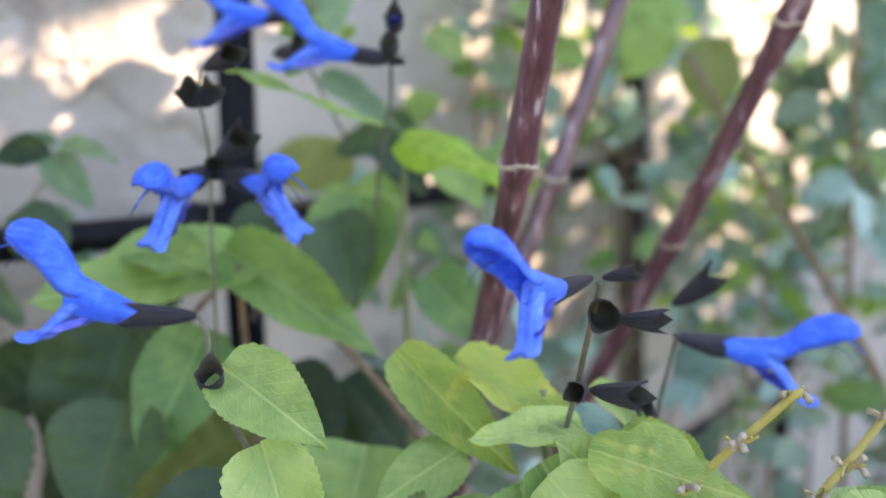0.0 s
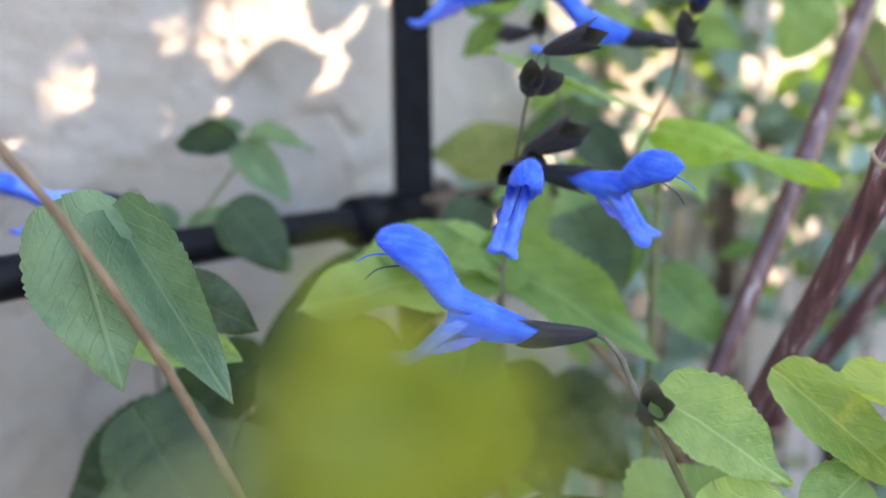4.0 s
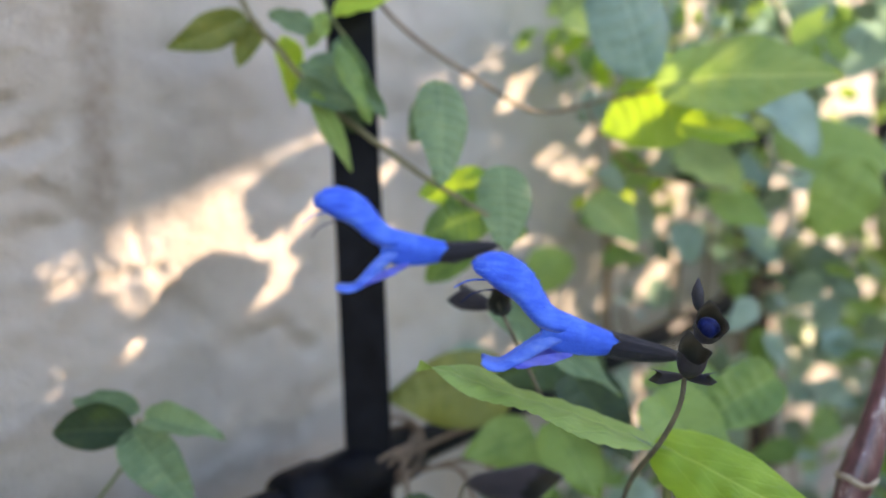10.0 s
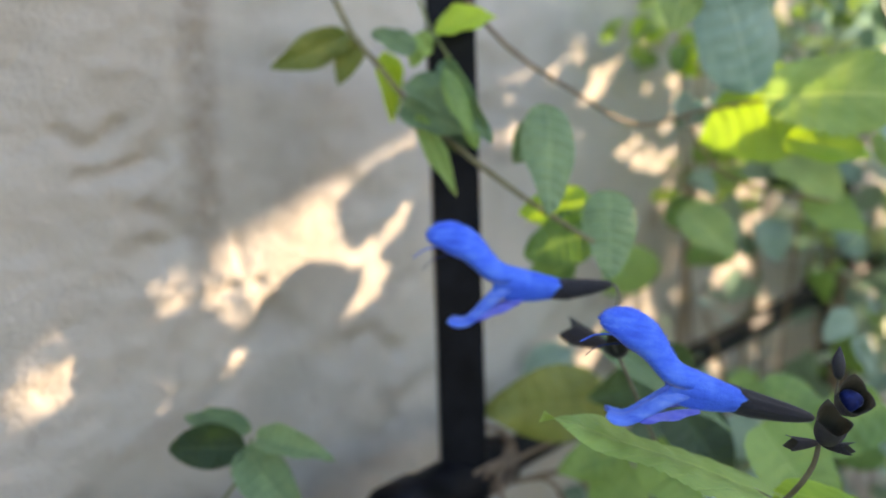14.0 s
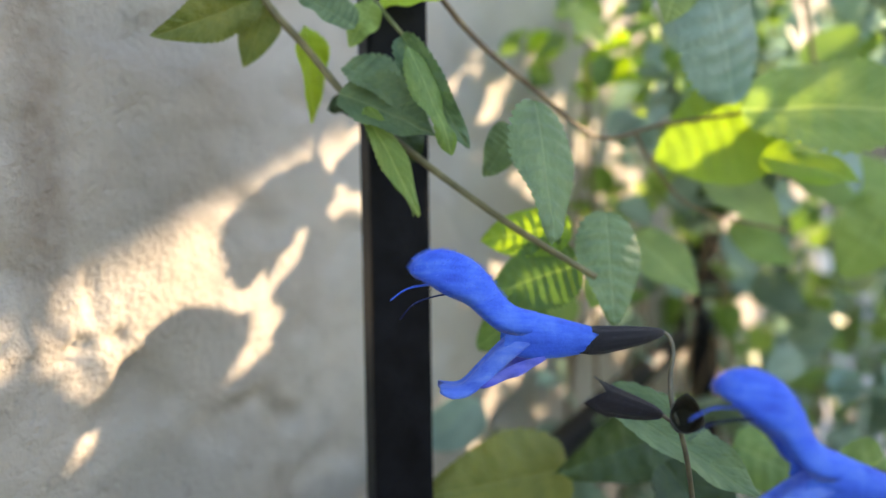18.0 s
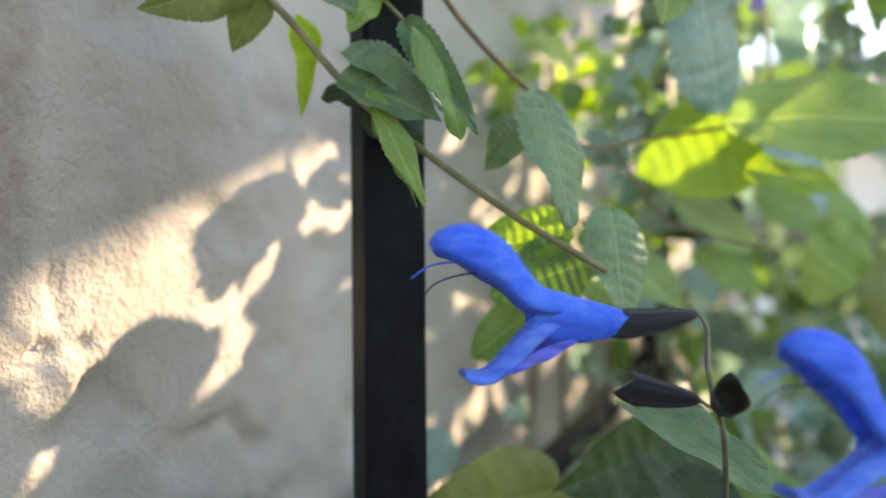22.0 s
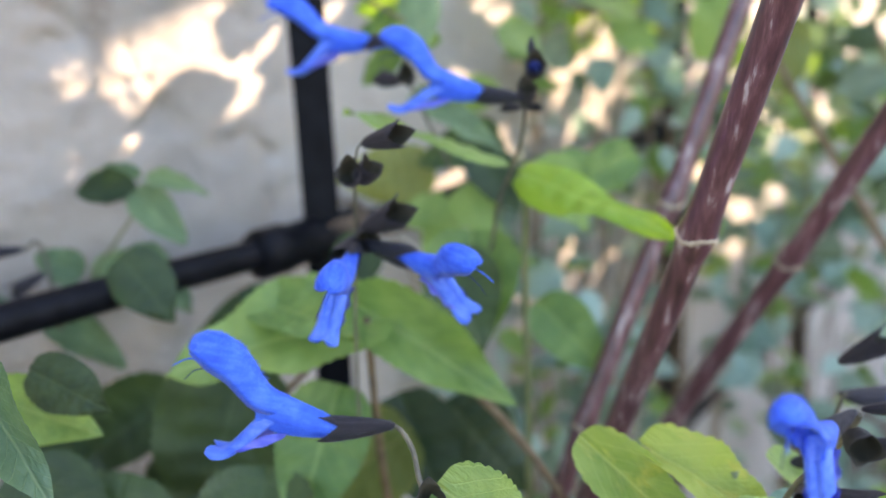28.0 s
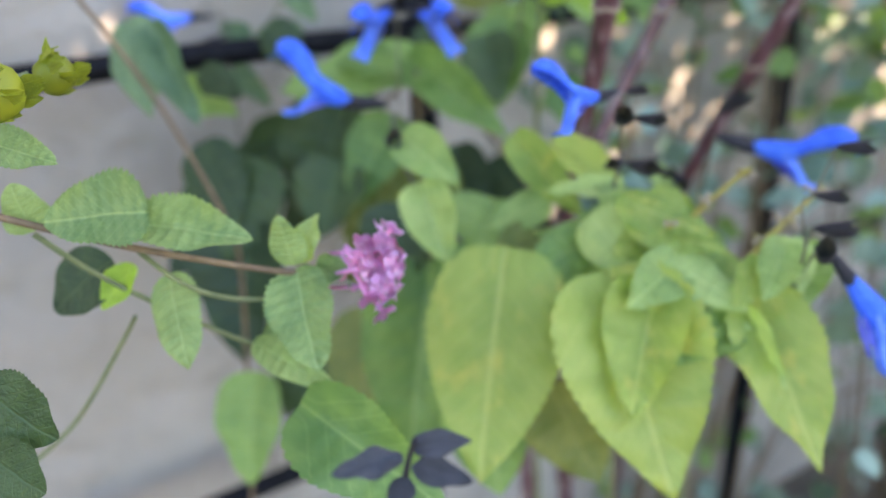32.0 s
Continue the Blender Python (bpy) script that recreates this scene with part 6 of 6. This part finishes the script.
# ---- canes ----
def cane(points, r, nodes, label):
    at = Vector(points[0])
    c = thing("plant_cane", label, "cane", at, "canes")
    a, b = Vector(points[0]), Vector(points[-1])
    turn = (b - a).to_track_quat("Z", "Y").to_matrix().to_4x4()
    m = Matrix.Translation(a) @ turn
    inv = m.inverted()
    local = [inv @ p for p in spline(points, 30)]
    bm = tube(local, (r * 1.1, r), 14, knots=[(k, 0.30, 0.006) for k in nodes])
    part("cane", bm, CANE, c, "", m)
    for k in nodes:
        p = local[round(k * (len(local) - 1))]
        bm = bmesh.new()
        pts = [p + Vector((math.cos(q) * r * 1.22, math.sin(q) * r * 1.22, 0.0010 * math.sin(3 * q))) for q in (6.2832 * i / 14 for i in range(15))]
        part("node_ring", tube(pts, (0.0012, 0.0010), 6), STEM_DRY, c, "pale papery ring round a cane joint", m)
    return c


cane([(0.030, 0.480, 0.0), (0.010, 0.425, 0.38), (-0.0022, 0.3725, 0.60), (0.027, 0.259, 0.815), (0.0589, 0.135, 1.05)], 0.0050, (0.30, 0.44, 0.58, 0.735, 0.90), "reddish-brown ringed cane leaning forward")
cane([(0.005, 0.470, 0.0), (-0.016, 0.400, 0.38), (-0.0178, 0.3724, 0.60), (0.0631, 0.385, 0.819), (0.128, 0.393, 0.995)], 0.0048, (0.30, 0.45, 0.60, 0.72, 0.86), "reddish-brown ringed cane leaning sideways")
cane([(0.060, 0.640, 0.0), (0.045, 0.560, 0.38), (0.0565, 0.4682, 0.60), (0.1241, 0.360, 0.8045), (0.2051, 0.2304, 1.05)], 0.0050, (0.30, 0.45, 0.57, 0.70, 0.80, 0.92), "reddish-brown ringed cane with a dry leaf scar")


# ---- shrubs behind ----
SMALL = [("round", LEAF_BLUE), ("round", LEAF_BLUE), ("oval", LEAF_BLUE), ("cordate", LEAF_GREEN), ("cordate", LEAF_BLUE), ("round", LEAF_FAR), ("oval", LEAF_FAR), ("round", LEAF_GREEN), ("oval", LEAF_FAR)]


def shrub(name, label, at, spots, count, size, seed, kinds, twigs=6, stuff=0):
    """A loose shrub: bowed twigs and leaves that fill the ellipsoids in spots (centre, radii)."""
    rnd = random.Random(seed)
    s = thing(name, label, "shrub", at)
    at = Vector(at)

    def spot():
        c, r = rnd.choice(spots)
        while True:
            p = Vector([rnd.uniform(-1, 1) for _ in range(3)])
            if p.length < 1:
                return Vector(c) + Vector([p[i] * r[i] for i in range(3)])
    for i in range(twigs):
        e = spot()
        mid = (at + e) / 2 + Vector((rnd.uniform(-0.05, 0.05), rnd.uniform(-0.05, 0.05), 0.08))
        stem(s, [at + Vector((rnd.uniform(-0.03, 0.03), rnd.uniform(-0.03, 0.03), 0)), mid, e], 0.0026, 0.0008, STEM_BROWN, "twig")
    joined = []
    for i in range(count + stuff):
        kind, mat = kinds[rnd.randrange(len(kinds))]
        b = spot()
        d = Vector((rnd.uniform(-1, 1), rnd.uniform(-1, 1), rnd.uniform(-0.9, 0.25))).normalized()
        length = size * rnd.uniform(0.6, 1.25)
        face = Vector((rnd.uniform(-0.7, 0.7), rnd.uniform(-1.0, 0.2), rnd.uniform(0.1, 1.0)))
        m = leaf_pose(b, b + d * length, length * rnd.uniform(0.6, 0.85), face)
        me = leaf_mesh(kind, mat, rnd.randrange(4), 9, 6)
        if i < count:
            part("leaf", me, mat, s, "", m)
        else:
            joined.append((me, m))
    if joined:
        bulk(s, joined)
    return s


def bulk(parent, joined):
    """The uncountable rest of a shrub's leaves, in one mesh."""
    verts, faces, mats, uvs, slots = [], [], [], [], []
    for me, m in joined:
        mat = me.materials[0]
        if mat not in slots:
            slots.append(mat)
        k, n = slots.index(mat), len(verts)
        verts += [m @ v.co for v in me.vertices]
        lay = me.uv_layers[0].data
        for p in me.polygons:
            faces.append([n + i for i in p.vertices])
            mats.append(k)
            uvs += [tuple(lay[l].uv) for l in p.loop_indices]
    me = bpy.data.meshes.new("leaves")
    me.from_pydata(verts, [], faces)
    lay = me.uv_layers.new(name="UVMap")
    for l, q in zip(lay.data, uvs):
        l.uv = q
    for p, k in zip(me.polygons, mats):
        p.material_index, p.use_smooth = k, True
    for mat in slots:
        me.materials.append(mat)
    ob = new("leaves", me)
    place(ob, parent, Matrix())
    tagged(ob, "many small leaves further back in the shrub", kind="stuff")


shrub("climbing_shrub", "loose green shrub growing along the fence", (0.10, 0.72, 0.0),
      [((0.06, 0.62, 0.80), (0.12, 0.08, 0.13)), ((0.16, 0.72, 0.74), (0.15, 0.10, 0.18)), ((0.02, 0.60, 0.64), (0.10, 0.06, 0.15)), ((0.15, 0.76, 0.93), (0.11, 0.10, 0.11))], 170, 0.034, 3, SMALL, 9)
shrub("climbing_shrub", "bluish green shrub behind the canes", (0.34, 0.72, 0.0),
      [((0.30, 0.66, 0.72), (0.14, 0.12, 0.16)), ((0.40, 0.78, 0.80), (0.16, 0.14, 0.14)), ((0.28, 0.60, 0.58), (0.14, 0.12, 0.16)), ((0.46, 0.70, 0.60), (0.16, 0.14, 0.2))], 185, 0.036, 4, SMALL, 9)
shrub("garden_shrub", "dense shrub with sunlit upper leaves", (0.45, 1.05, 0.0),
      [((0.34, 0.88, 0.80), (0.18, 0.12, 0.11)), ((0.34, 1.0, 0.85), (0.20, 0.16, 0.12)), ((0.50, 1.05, 0.70), (0.28, 0.18, 0.22)), ((0.70, 0.95, 0.72), (0.2, 0.2, 0.16))], 215, 0.048, 5, SMALL + [("round", LEAF_GREEN), ("cordate", LEAF_FAR)], 8)
shrub("wall_vine", "small-leaved vine climbing the wall beyond the post", along(0.62, 0.03, 0.0),
      [(along(0.52, 0.06, 1.00), (0.05, 0.07, 0.06)), (along(0.62, 0.06, 1.06), (0.07, 0.09, 0.08)), (along(0.72, 0.08, 0.98), (0.08, 0.10, 0.09)), (along(0.60, 0.05, 0.90), (0.05, 0.06, 0.04)), (along(0.84, 0.08, 1.05), (0.09, 0.1, 0.1))], 210, 0.024, 12, [("round", LEAF_BRIGHT), ("oval", LEAF_BRIGHT), ("round", LEAF_GREEN), ("cordate", LEAF_PALE)], 7)
shrub("bed_plant", "mixed leafy plants filling the bed along the wall", along(0.66, 0.12, 0.0),
      [(along(0.56, 0.09, 0.62), (0.08, 0.09, 0.12)), (along(0.74, 0.12, 0.66), (0.10, 0.11, 0.12)), (along(0.95, 0.14, 0.68), (0.12, 0.13, 0.14)), (along(0.52, 0.12, 0.42), (0.12, 0.12, 0.14)), (along(0.85, 0.22, 0.45), (0.16, 0.15, 0.15))], 150, 0.032, 31, SMALL + [("cordate", LEAF_FAR), ("oval", LEAF_GREEN)], 6, 0)
shrub("bed_plant", "low dark green plants on the shaded soil", (0.20, 0.42, 0.0),
      [((0.16, 0.40, 0.30), (0.14, 0.12, 0.12)), ((0.30, 0.46, 0.36), (0.14, 0.14, 0.14)), ((0.10, 0.46, 0.16), (0.2, 0.14, 0.12)), ((0.36, 0.36, 0.20), (0.16, 0.16, 0.14))], 110, 0.034, 32, [("cordate", LEAF_SHADED), ("round", LEAF_BLUE), ("oval", LEAF_FAR), ("cordate", LEAF_FAR), ("round", LEAF_BLUE)], 7)
shrub("ground_cover", "low mixed green plants and litter on the soil", (0.25, 0.55, 0.0),
      [((0.25, 0.55, 0.12), (0.35, 0.35, 0.12)), ((0.55, 0.9, 0.2), (0.4, 0.4, 0.2))], 150, 0.04, 6, SMALL, 5, 200)

# foliage towards the sun that throws the leaf shadows on the wall
# the sunlit field between the leaf shadows, by run and height on the wall
SUNLIT = [(0.181, 0.870), (0.2113, 0.888), (0.2551, 0.908), (0.3093, 0.932), (0.357, 0.955), (0.357, 0.942), (0.3484, 0.9335), (0.3315, 0.925), (0.309, 0.9178), (0.2953, 0.9117), (0.2872, 0.9051), (0.278, 0.8989), (0.2734, 0.8908), (0.2738, 0.8828), (0.2773, 0.8745), (0.287, 0.8640), (0.2815, 0.8633), (0.2673, 0.8690), (0.2541, 0.8690), (0.2419, 0.8660), (0.2326, 0.8565), (0.2282, 0.8505), (0.2219, 0.8450), (0.2142, 0.8529), (0.2061, 0.8570), (0.200, 0.8570), (0.190, 0.8580), (0.181, 0.8535)]
# slits and chinks through which the sun comes: from, to, half width
CHINKS = [(0.2915, 0.8655, 0.3190, 0.8890, 0.0042), (0.2785, 0.8425, 0.3020, 0.8580, 0.0040), (0.2165, 0.8125, 0.2175, 0.8280, 0.0050), (0.2360, 0.826, 0.2370, 0.828, 0.003),
          (0.1290, 0.8325, 0.1460, 0.8345, 0.0070), (0.1340, 0.8080, 0.1430, 0.8095, 0.0074), (0.0840, 0.7765, 0.0970, 0.7815, 0.0055), (0.060, 0.765, 0.066, 0.768, 0.005),
          (0.092, 0.8030, 0.106, 0.8065, 0.0045), (0.152, 0.8095, 0.172, 0.8185, 0.0075), (-0.010, 0.7430, 0.072, 0.7850, 0.0042), (0.030, 0.7810, 0.062, 0.7880, 0.0060),
          (0.3500, 0.9260, 0.3760, 0.9385, 0.0050), (0.3460, 0.9075, 0.3750, 0.9070, 0.0050), (0.3740, 0.912, 0.3770, 0.930, 0.0060), (0.4470, 0.9020, 0.4480, 0.9040, 0.0060), (0.4460, 0.8450, 0.4465, 0.8500, 0.0065),
          (0.5270, 0.7850, 0.5450, 0.7930, 0.0090), (0.4100, 0.9260, 0.4160, 0.9290, 0.0070), (0.3860, 0.9100, 0.3870, 0.9120, 0.0070), (0.4200, 0.9580, 0.4210, 0.9640, 0.0090), (0.4700, 0.9720, 0.4730, 0.9760, 0.0100),
          (0.4570, 0.7200, 0.4600, 0.7230, 0.0110), (0.5000, 0.9640, 0.5030, 0.9700, 0.0070), (0.5600, 0.8700, 0.5620, 0.8740, 0.0070), (0.620, 0.930, 0.630, 0.940, 0.012), (0.680, 0.860, 0.690, 0.870, 0.012), (0.750, 0.930, 0.760, 0.940, 0.012), (0.630, 0.780, 0.640, 0.790, 0.010)]


def lit_depth(a, z):
    """How far a point of the wall lies from the nearest sunlit field; 0 inside it."""
    best, inside = 9.0, False
    for (x0, y0), (x1, y1) in zip(SUNLIT, SUNLIT[1:] + SUNLIT[:1]):
        if (y0 > z) != (y1 > z) and a < x0 + (z - y0) / (y1 - y0) * (x1 - x0):
            inside = not inside
        f = max(0.0, min(1.0, ((a - x0) * (x1 - x0) + (z - y0) * (y1 - y0)) / ((x1 - x0) ** 2 + (y1 - y0) ** 2)))
        best = min(best, math.hypot(a - x0 - f * (x1 - x0), z - y0 - f * (y1 - y0)))
    if inside:
        return 0.0
    for x0, y0, x1, y1, w in CHINKS:
        f = max(0.0, min(1.0, ((a - x0) * (x1 - x0) + (z - y0) * (y1 - y0)) / ((x1 - x0) ** 2 + (y1 - y0) ** 2)))
        best = min(best, math.hypot(a - x0 - f * (x1 - x0), z - y0 - f * (y1 - y0)) - w)
    return max(0.0, best)


def hedge():
    rnd = random.Random(8)
    s = thing("garden_hedge", "leafy hedge between the wall and the low sun", "hedge", (0.55, 0.62, 0.0))
    for i in range(7):
        e = along(rnd.uniform(0.0, 0.5), 0, 0.68) + SUN * rnd.uniform(0.5, 0.9)
        stem(s, [Vector((0.55 + rnd.uniform(-0.05, 0.05), 0.62, 0)), (Vector((0.55, 0.62, 0)) + e) / 2 + Vector((0.02, 0, 0.08)), e], 0.006, 0.002, STEM_BROWN, "twig")
    slant = SUN.dot(WN)
    major = (SUN - WN * slant).normalized()
    axis, cross = (major.dot(WD), major.z), (-major.z, major.dot(WD))
    joined, made = [], 0
    shaded = np.zeros((630, 370), bool)
    ga, gz = np.meshgrid(-0.15 + 0.002 * np.arange(630), 0.48 + 0.002 * np.arange(370), indexing="ij")
    for size, tries in ((0.042, 600), (0.032, 1500), (0.021, 3600), (0.014, 5200), (0.010, 7500), (0.007, 7500)):
        for i in range(tries):
            if size < 0.025 and i % 4:
                a, z = rnd.uniform(0.04 if i % 3 == 0 else 0.17, 0.40), rnd.uniform(0.76, 0.955)
            elif i % 5 or size < 0.025:
                a, z = rnd.uniform(-0.15, 0.46), rnd.uniform(0.56, 0.99)
            else:
                a, z = rnd.uniform(0.46, 1.1), rnd.uniform(0.60, 1.10)
                if a > 0.62 and rnd.random() < 0.6:
                    continue
            if a < 0.18 and z > 0.86 + 0.25 * (a - 0.18) or z > 0.893 + 0.40 * (a - 0.207):
                continue
            r = size * rnd.uniform(0.85, 1.15)
            i0, j0, w = int((a + 0.15) / 0.002), int((z - 0.48) / 0.002), int(r / 0.002) + 2
            win = (slice(max(0, i0 - w), i0 + w), slice(max(0, j0 - w), j0 + w))
            u, v = (ga[win] - a) * axis[0] + (gz[win] - z) * axis[1], (ga[win] - a) * cross[0] + (gz[win] - z) * cross[1]
            foot = (u * slant / 0.47) ** 2 + (v / 0.43) ** 2 < r * r
            if not foot.any() or shaded[win][foot].mean() > (0.88 if 0.05 < a < 0.40 and z > 0.77 else 0.66):
                continue
            edge = lit_depth(a, z)
            if size < 0.018 and edge > 0.022 or edge < 0.004:
                continue
            # the shadow that it throws has to stay clear of the sunlit fields
            if any(lit_depth(a + r * (0.46 / slant * math.cos(q) * axis[0] + 0.42 * math.sin(q) * cross[0]), z + r * (0.46 / slant * math.cos(q) * axis[1] + 0.42 * math.sin(q) * cross[1])) <= 0.0 for q in (0.52 * n for n in range(12))):
                continue
            shaded[win] |= (u * slant / 0.40) ** 2 + (v / 0.36) ** 2 < r * r
            near = edge < 0.030 and size < 0.03
            k = rnd.uniform(*((0.22, 0.34) if a > 0.21 else (0.42, 0.54) if a > 0.14 else (0.62, 0.72))) if near else rnd.uniform(0.26, 0.46) if z > 0.82 and a > 0.1 else (0.68 - 0.657 * a) / 0.881 + rnd.uniform(0.0, 0.42)
            tilt = 0.2 if near else 0.45
            d = Vector((rnd.uniform(-0.4, 0.4), rnd.uniform(-1, 1), rnd.uniform(-0.9, 0.6))).normalized()
            turn = Vector([rnd.uniform(-tilt, tilt) for _ in range(3)])
            c = along(a, 0, z) + SUN * k
            m = leaf_pose(c - d * r / 2, c + d * r / 2, r * 0.9, SUN + turn)
            me = leaf_mesh("round", rnd.choice((LEAF_GREEN, LEAF_BLUE, LEAF_FAR, LEAF_BLUE, LEAF_FAR)), rnd.randrange(4), *((9, 6) if size > 0.018 else (6, 4)))
            made += 1
            if made < 250:
                part("leaf", me, LEAF_GREEN, s, "", m)
            else:
                joined.append((me, m))
    bulk(s, joined)


hedge()


# ---- surroundings ----
def slab(name, label, corners, depth, material, category="wall", kind="structure"):
    """A thick plane through four corners."""
    bm = bmesh.new()
    c = [Vector(p) for p in corners]
    n = (c[1] - c[0]).cross(c[3] - c[0]).normalized() * depth
    f = [bm.verts.new(p) for p in c]
    g = [bm.verts.new(p + n) for p in c]
    bm.faces.new(f)
    bm.faces.new(g[::-1])
    for i in range(4):
        bm.faces.new((f[i], f[(i + 1) % 4], g[(i + 1) % 4], g[i]))
    return tagged(new(name, finish(bm, name, material, False)), label, category, kind=kind)


def pergola():
    """An unseen deep sloping board on two posts, added for shade; its lower edge draws the straight shadow line on the
    wall.
    """
    g = thing("pergola", "unseen pale pergola added so its deep sloping board shades the wall", "pergola", (1.4, 0.9, 0.0))
    e0 = Vector((-0.224, 0.470, 0.887)) + SUN * 1.9
    run = Vector((0.093, 0.106, 0.055)).normalized()
    a, b = e0 - run * 0.55, e0 + run * 0.75
    up, back = Vector((0, 0, 0.42)), Vector((0.03, -0.01, 0))
    bm = bmesh.new()
    f = [bm.verts.new(p) for p in (a, b, b + up, a + up)]
    k = [bm.verts.new(p + back) for p in (a, b, b + up, a + up)]
    bm.faces.new(f)
    bm.faces.new(k[::-1])
    for i in range(4):
        bm.faces.new((f[i], k[i], k[(i + 1) % 4], f[(i + 1) % 4]))
    part("board", bm, PALE_WALL, g, "", Matrix(), False)
    for p in (a, b):
        part("post", box(bmesh.new(), (p.x - 0.03, p.y - 0.03, 0), (p.x + 0.03, p.y + 0.03, p.z + 0.42), 0.004), PALE_WALL, g, "", Matrix(), False)


pergola()
# unseen stepped walls, added to keep the low sun off plants and lower wall
slab("wall_east", "unseen plain tall wall added to block the sun", [(3.0, 0.30, 0), (3.0, 1.40, 0), (3.0, 1.40, 2.27), (3.0, 0.30, 2.27)], -0.15, PALE_WALL)
slab("wall_east_low", "unseen plain lower wall added to block the sun", [(3.0, 1.40, 0), (3.0, 1.60, 0), (3.0, 1.60, 2.10), (3.0, 1.40, 2.10)], -0.15, PALE_WALL)
slab("wall_east_middle", "plain middle part of the unseen wall added to block the sun", [(3.0, 1.60, 0), (3.0, 1.95, 0), (3.0, 1.95, 1.78), (3.0, 1.60, 1.78)], -0.15, PALE_WALL)
slab("wall_east_step", "plain lowest part of the unseen wall added to block the sun", [(3.0, 1.95, 0), (3.0, 2.75, 0), (3.0, 2.75, 1.62), (3.0, 1.95, 1.62)], -0.15, PALE_WALL)
# added stake: its narrow shadow darkens the drip mark in the sunlit field
stake = thing("shadow_stake", "thin upright wooden stake added to throw a narrow shadow on the wall", "stake", (0.326, 0.645, 0.0))
part("stake", tube([Vector((0.326, 0.645, 0.0)), Vector((0.327, 0.646, 0.6)), Vector((0.326, 0.645, 1.30))], (0.003, 0.0027), 8), STEM_BROWN, stake)



def house():
    h = thing("house", "pale house with a reddish tiled roof behind the garden", "house", (4.2, 5.6, 0))
    turn = Matrix.Translation((4.2, 5.6, 0)) @ pose(0, 0, 0, 0, 0, -38)
    part("wall", box(bmesh.new(), (-3.5, 0, 0), (3.5, 3.0, 1.75)), PALE_WALL, h, "", turn, False)
    for k in range(7):
        bm = bmesh.new()
        z0, z1 = 1.70 + 0.13 * k, 1.86 + 0.13 * k
        y0, y1 = -0.35 + 0.2 * k, -0.10 + 0.2 * k
        v = [bm.verts.new(p) for p in ((-3.8, y0, z0 + 0.03), (3.8, y0, z0 + 0.03), (3.8, y1, z1), (-3.8, y1, z1), (-3.8, y0, z0), (3.8, y0, z0))]
        bm.faces.new((v[0], v[1], v[2], v[3]))
        bm.faces.new((v[4], v[5], v[1], v[0]))
        part("roof_course", bm, ROOF, h, "", turn, False)
    for x in (-2.2, -0.4, 1.6):
        w = part("window", box(bmesh.new(), (x, -0.03, 0.6), (x + 0.9, 0.02, 1.5), 0.01), PALE_WALL, h, "", turn, False)
        part("pane", box(bmesh.new(), (x + 0.07, -0.036, 0.67), (x + 0.83, -0.031, 1.43)), GLASS_DARK, w, "", turn, False)


house()
slab("pavement", "pale sunlit paving beyond the beds", [(0.6, 1.9, 0.02), (5.5, 1.9, 0.02), (5.5, 5.6, 0.02), (0.6, 5.6, 0.02)], 0.03, PAVE, "pavement")
